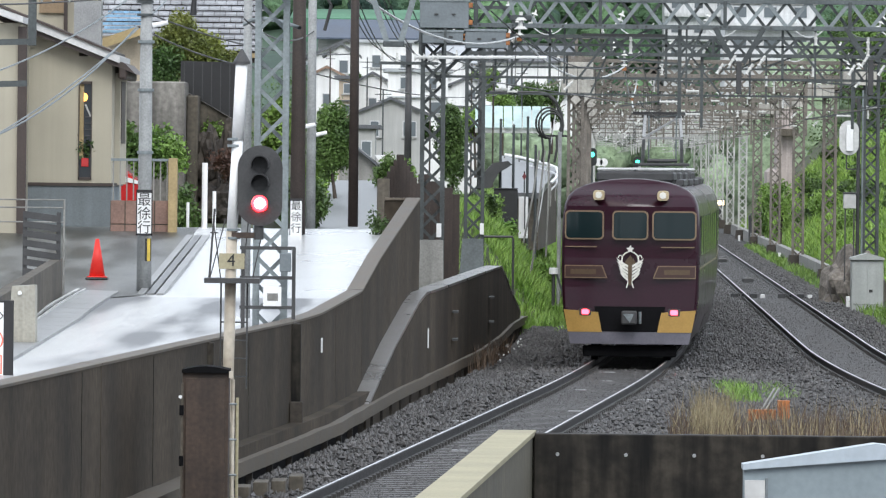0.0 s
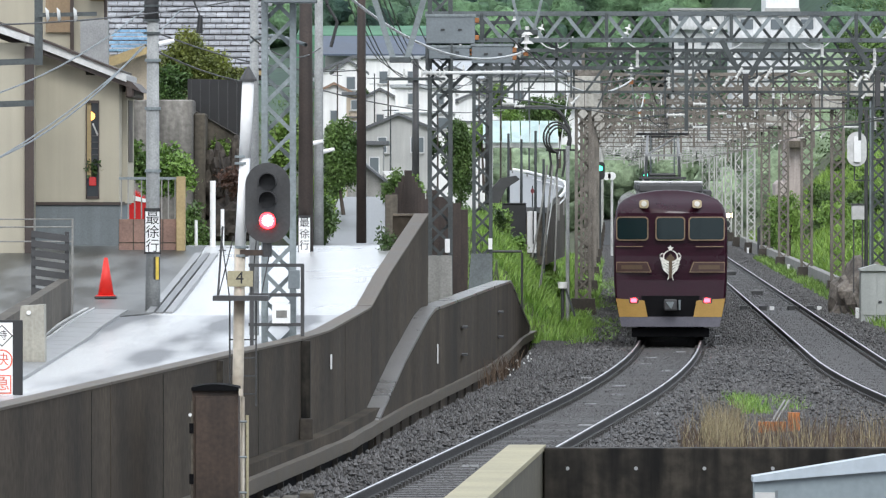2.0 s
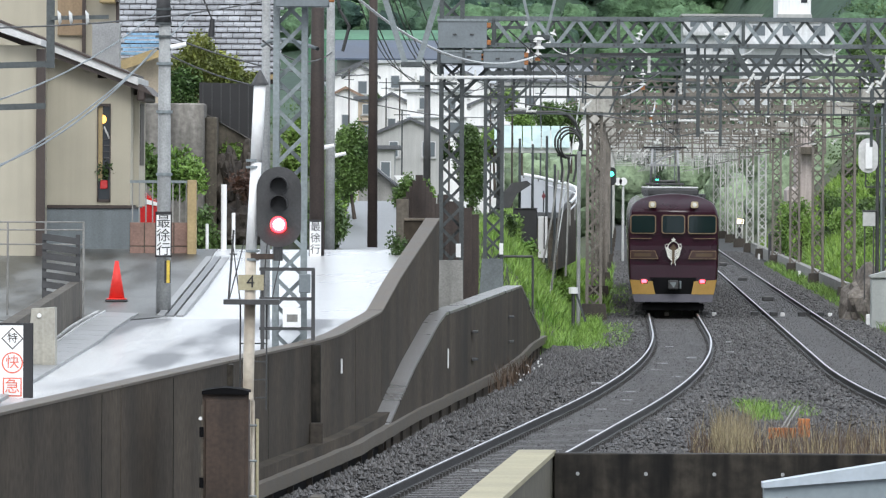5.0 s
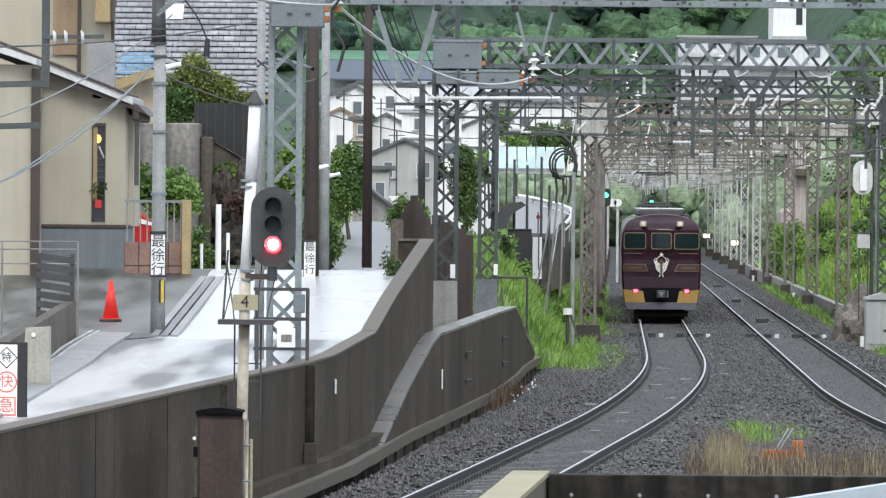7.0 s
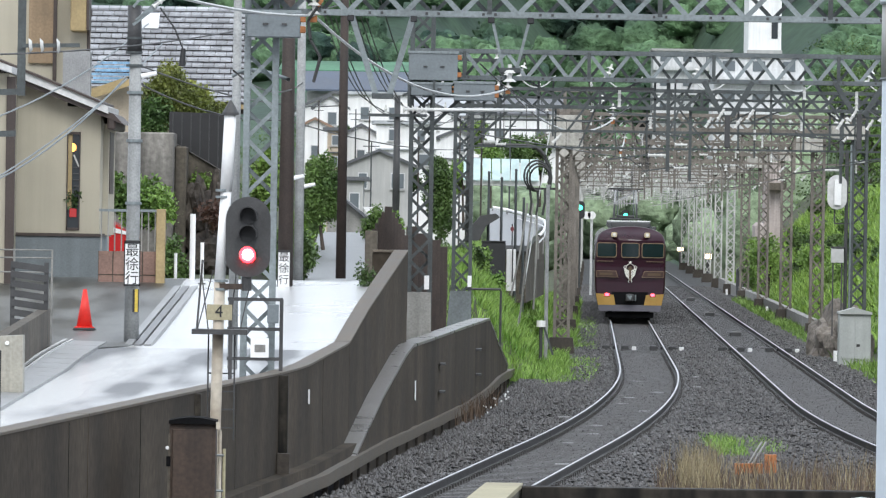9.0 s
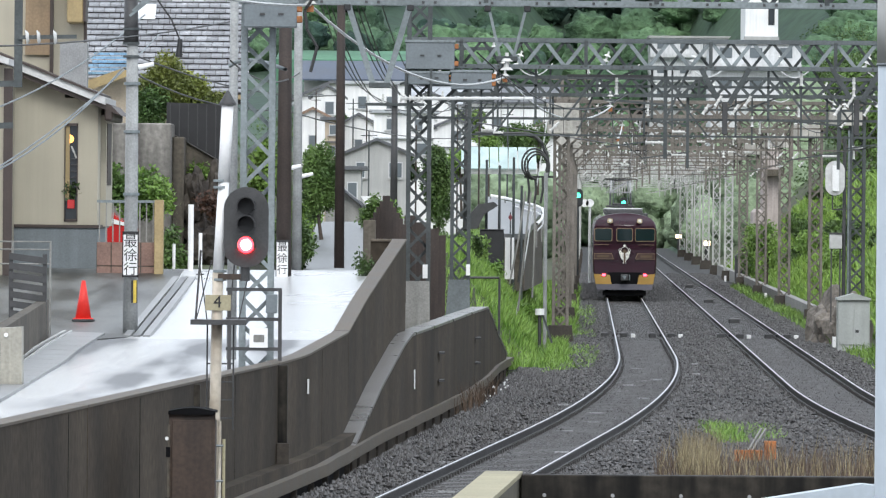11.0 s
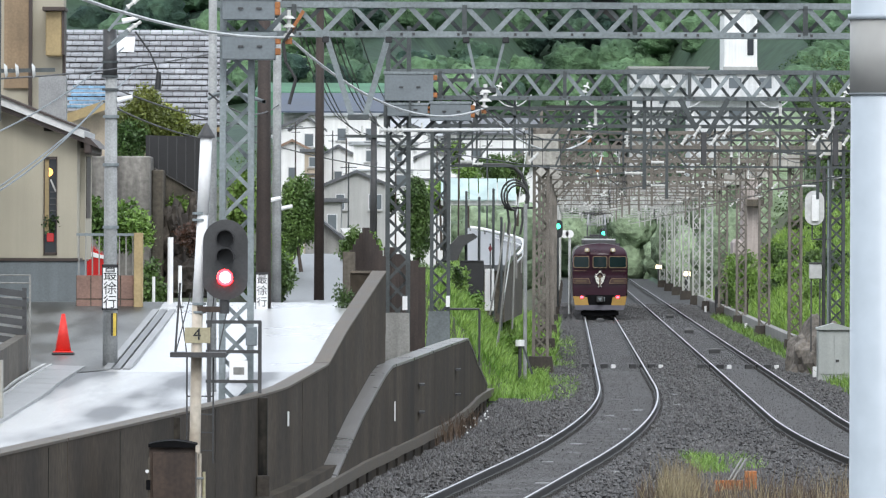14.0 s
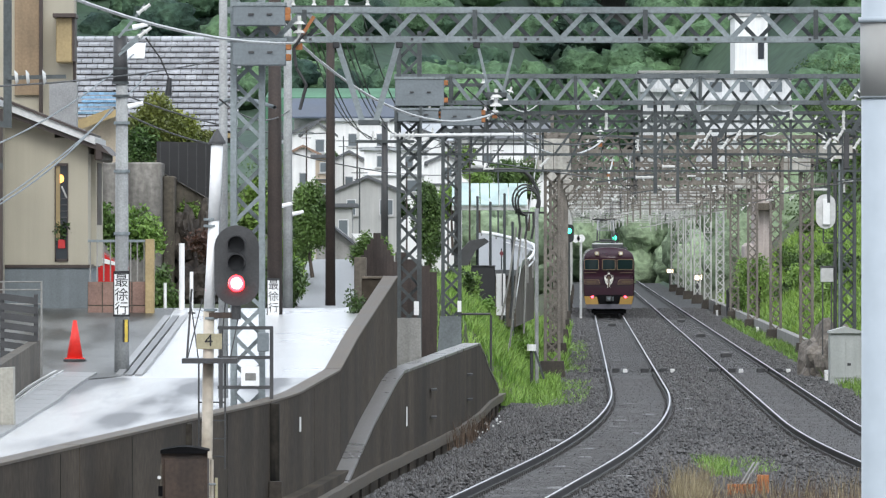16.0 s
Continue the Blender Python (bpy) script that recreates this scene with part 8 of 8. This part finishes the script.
# ---- trackside things ----
def trackside():
    # round-ended white plate on its post, cabinet
    t = thing("oval_signal", "white oval signal plate on a grey post", "signal plate")
    d = 236
    x = 11.70
    part("post", rod(bmesh.new(), (x, d, -0.3), (x, d, 6.14), 0.055, n=12), M_DARK, t, "dark steel post")
    part("upper_post", rod(bmesh.new(), (x + 0.12, d, -0.3), (x + 0.12, d, 6.31), 0.03, n=10), M_STEEL, t)
    cx, r = 11.41, 0.29
    o = [(cx + r * math.cos(math.pi * k / 12), 5.11 + r * math.sin(math.pi * k / 12)) for k in range(13)] + [(cx + r * math.cos(math.pi + math.pi * k / 12), 4.66 + r * math.sin(math.pi + math.pi * k / 12)) for k in range(13)]
    part("plate", prism(bmesh.new(), o, d - 0.2, d - 0.17), M_WHITEWORN, t, "pale oval plate")
    part("inner_box", boxm(cx - 0.09, cx + 0.12, d - 0.3, d - 0.2, 4.49, 5.26, 0.01), M_WHITE, t, "white box")
    for zz in (4.88, 3.95):
        part("bracket", bar(bmesh.new(), (x - 0.35, d, zz), (x + 0.2, d, zz), 0.04), M_DARK, t)
    part("bracket_side", bar(bmesh.new(), (x - 0.35, d, 3.95), (x - 0.35, d, 4.88), 0.04), M_DARK, t)
    part("lamp_box", boxm(11.26, 11.63, d - 0.3, d, 2.78, 3.21, 0.01), M_WHITEWORN, t, "pale box")
    part("box_lid", boxm(11.24, 11.66, d - 0.33, d, 3.21, 3.26, 0.01), M_DARK, t)
    for xx in (11.32, 11.58):
        part("box_leg", bar(bmesh.new(), (xx, d - 0.15, 0.6), (xx, d - 0.15, 2.78), 0.04), M_DARK, t)
    c = thing("relay_cabinet", "pale grey steel relay cabinet beside the track", "cabinet")
    xa, xb = 11.32, 12.26
    part("body", boxm(xa, xb, 231.6, 232.4, -0.35, 1.30, 0.02), M_CABINET, c)
    part("roof", prism(bmesh.new(), [(xa - 0.03, 1.30), (xb + 0.03, 1.30), (xb + 0.03, 1.36), ((xa + xb) / 2, 1.50), (xa - 0.03, 1.36)], 231.5, 232.5), M_CABINET, c, "arched lid")
    part("door", boxm(xa + 0.06, (xa + xb) / 2 - 0.01, 231.57, 231.6, 0.0, 1.20), M_CABINET, c)
    part("door", boxm((xa + xb) / 2 + 0.01, xb - 0.06, 231.57, 231.6, 0.0, 1.20), M_CABINET, c)
    part("latch", boxm((xa + xb) / 2 + 0.05, (xa + xb) / 2 + 0.15, 231.55, 231.57, 0.35, 0.43), M_DARK, c, "dark latch")
    # rock face behind the cabinet
    bm = bmesh.new()
    bmesh.ops.create_icosphere(bm, subdivisions=4, radius=1.0)
    for v in bm.verts:
        v.co *= 1 + 0.28 * noise.noise(v.co * 2.3) + 0.12 * noise.noise(v.co * 6)
        v.co.x, v.co.y, v.co.z = v.co.x * 1.0 + 12.05, v.co.y * 2.2 + 246, v.co.z * 1.5 - 0.1
    solid("rock_outcrop", bm, M_ROCK, "brown-grey rock outcrop at the foot of the bank", "rock")
    # green signals over the track
    for px, py, d in ((6.70, 4.58, 420), (11.29, 4.28, 520)):
        s = thing("railway_signal", "green railway signal on a bracket", "railway signal", group="green signals")
        part("backplate", prism(bmesh.new(), rounded(px - 0.25, px + 0.25, py - 0.6, py + 0.35, 0.2), d, d + 0.05), M_BLACK, s, "black backing plate")
        part("lens", rod(bmesh.new(), (px, d - 0.06, py), (px, d, py), 0.13, n=14), G_GREEN, s, "glowing green lens")
        part("stem", rod(bmesh.new(), (px, d + 0.08, -0.3), (px, d + 0.08, py - 0.5), 0.06, n=8), M_STEELDK, s)
    rl = thing("repeater_lamp", "pair of pale round repeater lamps on a post", "lamp")
    for xx in (7.22, 7.50):
        part("disc", rod(bmesh.new(), (xx, 429.9, 4.18), (xx, 430, 4.18), 0.22, n=16), M_WHITE, rl, "pale round disc")
    part("post", rod(bmesh.new(), (7.5, 430.1, -0.3), (7.5, 430.1, 4.4), 0.07, n=8), M_WHITEWORN, rl)
    # level row of small lamps on posts along the second track
    for px, py, d in ((17.81, 1.50, 553), (20.73, 1.37, 722), (23.45, 1.31, 880)):
        s = thing("track_lamp", "lit white lamp on a short dark post", "lamp", group="trackside lamps")
        part("post", boxm(px - 0.1, px + 0.1, d, d + 0.2, -0.3, py - 0.12, 0.01), M_DARK, s)
        part("head", boxm(px - 0.34, px + 0.34, d - 0.02, d + 0.25, py - 0.25, py + 0.25, 0.03), M_STEELDK, s)
        part("lens", boxm(px - 0.27, px + 0.27, d - 0.05, d - 0.02, py - 0.15, py + 0.17, 0.01), G_WHITE, s, "glowing white lens")
    # dark machine by the masts
    s = thing("switch_machine", "dark grey machinery cover beside the mast", "machinery")
    part("body", boxm(15.78, 16.85, 440, 441, -0.3, 1.50, 0.2), M_DARK, s)
    part("post", rod(bmesh.new(), (16.21, 439.7, -0.3), (16.21, 439.7, 1.81), 0.1, n=8), M_BLACK, s)
    part("mark", boxm(16.14, 16.26, 439.5, 439.6, 0.68, 1.06), M_WHITE, s)
    for px, d in ((15.59, 450), (14.32, 360), (11.54, 238)):
        s = thing("distance_post", "small white trackside marker post", "post", group="marker posts")
        part("shaft", boxm(px - 0.06, px + 0.06, d, d + 0.12, -0.35, 0.12, 0.01), M_WHITE, s)
    # low concrete footing wall along the masts of the far side
    bm = strip_wall(bmesh.new(), list(range(296, 520, 14)), lambda y: track2(y) + 3.3, 0.3, -0.6, lambda y: 0.35)
    solid("bank_wall", bm, M_CONC, "low concrete wall at the foot of the bank", "wall", kind="structure")
    # beacons between the rails
    for c_, ys in ((track2, (285, 345, 410)), (track1, (390,))):
        for y in ys:
            s = thing("track_beacon", "small dark beacon plate between the rails", "beacon", group="track beacons")
            part("plate", boxm(c_(y) - 0.2, c_(y) + 0.2, y - 0.4, y + 0.4, -0.17, -0.02, 0.02), M_DARK, s)
            part("top", boxm(c_(y) - 0.12, c_(y) + 0.12, y - 0.3, y + 0.3, -0.02, 0.0), M_CONC, s)
    # cable pulley and weight on the near guy wire
    g = thing("guy_wire", "steel guy wire with a grey strain insulator", "guy wire")
    xa, xb, d = 2.20, 1.89, 232
    part("wire", rod(bmesh.new(), (2.83, 232, 6.93), (xb, d, ground_z(xb, d)), 0.018, n=6), M_WIRELT, g)
    part("weight", rod(bmesh.new(), (2.00, 231.9, 1.73), (2.07, 231.9, 2.36), 0.075, n=12), M_DARK, g, "dark strain sleeve")
    # cable loops on the left mast line
    b = thing("cable_loop", "thick black looped feeder cables hanging from a long arm", "cable")
    arc = [(0.66, 231, 6.10), (2.06, 231, 6.10), (2.39, 231, 6.02), (2.60, 231, 5.82), (2.74, 231, 5.52), (2.80, 231, 5.15), (2.76, 231, 4.80)]
    part("arm", tube(bmesh.new(), arc[:2], 0.035, 8), M_DARK, b)
    part("cable", tube(bmesh.new(), arc[1:], 0.062, 8), M_WIRE, b, "thick black cable bend")
    for k in range(3):
        rx, rz = 0.37 - 0.03 * k, 0.45 - 0.04 * k
        pts = [(2.40 + 0.05 * k + rx * math.cos(a), 230.9 - 0.06 * k, 5.20 - 0.04 * k + rz * math.sin(a)) for a in np.linspace(-0.5, 4.6, 22)]
        part("cable", tube(bmesh.new(), pts, 0.032, 6), M_WIRE, b)
        part("cable", tube(bmesh.new(), [(2.20 + 0.22 * k, 231, 4.86), (2.25 + 0.2 * k, 231, 4.45), (2.22 + 0.18 * k, 231, 4.05)], 0.035, 6), M_WIRE, b)
    part("clamp_bar", bar(bmesh.new(), (2.10, 231, 4.83), (2.95, 231, 4.83), 0.06), M_BLACK, b)
    for k, (xa, xb) in enumerate(((2.30, 1.95), (2.42, 2.36), (2.14, 1.70))):
        part("down_lead", tube(bmesh.new(), [(xa, 231, 4.4), ((xa + xb) / 2 + 0.03, 231, 3.0), (xb, 231, 0.9 + 0.4 * k)], 0.028, 6), M_CONC, b, "pale cable sleeve")
    p = thing("steel_tube_post", "pale steel tube post on the slope", "post")
    part("shaft", rod(bmesh.new(), (2.70, 228, -0.3), (2.70, 228, 4.89), 0.055, n=12), M_GUTTER, p)
    part("cap", rod(bmesh.new(), (2.70, 228, 4.89), (2.70, 228, 4.94), 0.07, n=12), M_GUTTER, p)
    q = thing("valve_stand", "dark hand-operated stand with a white cap", "stand")
    xx = 2.51
    part("shaft", rod(bmesh.new(), (xx, 224, -0.3), (xx, 224, 0.89), 0.05, n=10), M_DARK, q)
    part("cap", rod(bmesh.new(), (xx, 224, 0.89), (xx, 224, 1.07), 0.13, n=12), M_WHITE, q)
    part("lever", bar(bmesh.new(), (xx + 0.05, 224, 1.0), (xx + 0.35, 224, 0.1), 0.06), M_STEELDK, q)
    h = thing("steel_railing", "thin dark steel hoop rail on the wing wall", "railing")
    for px in (0.30, 1.22):
        part("post", rod(bmesh.new(), (px, 201, 0.0), (px, 201, 2.11), 0.03, n=8), M_DARK, h)
    part("top_rail", rod(bmesh.new(), (0.30, 201, 2.14), (1.22, 201, 2.14), 0.03, n=8), M_DARK, h)
    j = thing("weathered_frame", "small broken wooden frame in the weeds", "frame")
    for dx in (0, 0.07):
        part("board", bar(bmesh.new(), (4.95 + dx, 132, -0.12), (5.23 + dx, 133, 0.25), 0.03), M_CONC, j)
    part("rusty_box", boxm(5.25, 5.44, 132, 132.4, -0.3, 0.07), M_RUST, j, "rusty orange box")
    part("rusty_sill", boxm(4.71, 5.17, 131, 131.2, -0.3, -0.05), M_RUST, j, "rusty orange sill")
    # added pale chips imitate wet glints on the sleepers; rail joints with bonds follow
    rng = random.Random(8)
    for k in range(16):
        y = 114 + k * 6.3
        c = track1(y) + rng.choice((1.2, -1.22, 0.3, -0.3, rng.uniform(-0.5, 0.5)))
        sl = solid("sleeper_glint", boxm(c - 0.12, c + 0.12, y - 0.05, y + 0.05, -0.22, -0.152 if abs(c - track1(y)) < 0.8 else -0.14, 0.004), M_GUTTER, "pale chip painted as a wet glint on a sleeper", "plate", group="sleeper plates")
    for c in (track1, track2):
        for e in (-0.75, 0.75):
            b = thing("rail_joint", "dark insulated rail joint with bond wires", "rail joint", at=(c(251) + e, 251, 0), group="rail joints")
            for sx in (-1, 1):
                part("fishplate", boxm(sx * 0.05 - 0.02, sx * 0.05 + 0.02, -0.5, 0.5, -0.13, -0.03, 0.005), M_BLACK, b)
                part("bond_box", boxm(sx * 0.3 - 0.12, sx * 0.3 + 0.12, -0.25, 0.25, -0.2, -0.02, 0.02), M_DARK, b, "dark bond box")
            part("white_tag", boxm(0.52, 0.66, -0.1, 0.1, -0.2, -0.05, 0.01), M_WHITE, b, "small white tag")
    blades("dry_grass", spots_on(200, 30, lambda y: kerb(y) + 0.12, lambda y: kerb(y) + 0.45, 160, 176, 0, -0.3), 0.5, 0.02, M_STRAWDK, 31, "brown weeds at the kerb's foot", 0.2)
    shrub(-1.69, 150.2, 2.5, 0.14, 0.3, M_LEAFMID, "weeds against the parapet's end", 32, 700, 0.06)
    cur = thing("plastic_litter", "bits of white plastic litter by the kerb", "litter")
    rng = random.Random(3)
    for k in range(16):
        y = 176 + rng.uniform(-9, 12)
        x = kerb(y) + 0.2 + rng.uniform(0, 0.35)
        bm = bmesh.new()
        bmesh.ops.create_icosphere(bm, subdivisions=1, radius=0.024)
        for v in bm.verts:
            v.co *= 1 + 0.6 * noise.noise(v.co * 19 + Vector((k, 0, 0)))
            v.co += Vector((x, y, -0.17))
        part("scrap", bm, M_WHITE, cur)


def street_wires():
    """Service wires across the street, the arm with insulators, street lamps."""
    for k, (p, q) in enumerate((((-7.60, 120, 4.07), (-5.54, 150, 7.21)), ((-7.60, 120, 5.14), (-5.86, 150, 7.53)), ((-7.56, 122, 4.20), (-5.56, 133, 6.22)),
                               ((-5.53, 133, 6.51), (-2.51, 170, 6.31)), ((-5.53, 133, 6.22), (-3.24, 158, 5.86)), ((-3.24, 158, 5.80), (0.99, 262, 6.27)),
                               ((-3.33, 118, 6.09), (-3.07, 158, 6.59)), ((-6.89, 110, 6.10), (-2.51, 170, 8.49)))):
        solid("service_wire", tube(bmesh.new(), sag(p, q, 0.25, 10), 0.014, 6), M_WIRE if k > 2 else M_STEEL, "thin service wire over the street", "wire", group="service wires")
    t = thing("insulator_post", "grey steel post with a cross arm and white insulators", "steel post")
    d = 119
    x = -6.55
    part("post", bar(bmesh.new(), (x, d, 5.68), (x, d, 9.0), 0.12), M_STEELDK, t)
    part("brace", bar(bmesh.new(), (-7.71, d, 5.70), (x, d, 5.74), 0.09), M_STEELDK, t)
    part("upper_brace", bar(bmesh.new(), (-7.71, d, 5.07), (-6.62, d, 5.11), 0.09), M_STEELDK, t)
    part("arm", bar(bmesh.new(), (x, d - 0.1, 6.43), (-5.67, d - 0.1, 6.45), 0.06), M_STEELDK, t)
    for xx in (-6.43, -6.26, -6.01):
        insulator("insulator", t, (xx, d - 0.1, 6.43), 1, 0.12, (1, 0, 0.1))
    for px, py, d2, w in ((-3.14, 4.67, 157, 0.25), (-2.96, 4.52, 160, 0.25), (-5.18, 6.24, 133, 0.25), (-5.06, 7.54, 132, 0.3)):
        s = thing("street_lamp", "small white street lamp head on a pole bracket", "street lamp", group="street lamps")
        part("arm", bar(bmesh.new(), (px - w, d2, py - 0.06), (px, d2, py), 0.03), M_STEEL, s)
        part("head", rod(bmesh.new(), (px - 0.12, d2, py), (px + 0.14, d2, py + 0.06), 0.05, 0.035, 10), M_WHITE, s)
    # wires that run with the street between the poles beyond the crest
    for k in range(7):
        p = (-2.40 + (k - 3) * 0.22, 170, 8.9 - 0.35 * (k % 3))
        q = (-1.77 + (k - 3) * 0.3, 240, 7.45 - 0.2 * (k % 3))
        solid("service_wire", tube(bmesh.new(), sag(p, q, 0.5, 10), 0.014, 5), M_WIRE, "thin service wire over the street", "wire", group="service wires")
        r = (0.46 + (k - 3) * 0.3, 260, 7.83 - 0.2 * (k % 3))
        solid("service_wire", tube(bmesh.new(), sag(q, r, 0.5, 10), 0.014, 5), M_WIRE, "thin service wire over the street", "wire", group="service wires")


M_CABINET = mat("cabinet_grey", (0.40, 0.42, 0.41), 0.5, 0.08, 1.2, 20, 0.03, streak=0.1)
M_ROCK = mat("rock", (0.20, 0.175, 0.15), 0.85, 0.4, 1.2, 9, 0.6)
M_RUST = mat("rust_orange", (0.42, 0.15, 0.05), 0.8, 0.3, 3, 30, 0.2)
trackside()
street_wires()


# ---- what moves ----
def motions():
    """The train runs away along the first track at a steady pace."""
    for k, car in enumerate(cars):
        rows = []
        for i in range(33):
            t = i * 0.5
            y = 160.2 + 16.9 * t + k * (CAR + 0.35)
            a, b = track1(y + 2.6), track1(y + CAR - 3.4)
            m = (b - a) / (CAR - 6.0)
            rows.append((t, pose(a - 2.6 * m, y, 0.0, 0, 0, -math.degrees(math.atan(m)))))
        walk(car, rows)


motions()
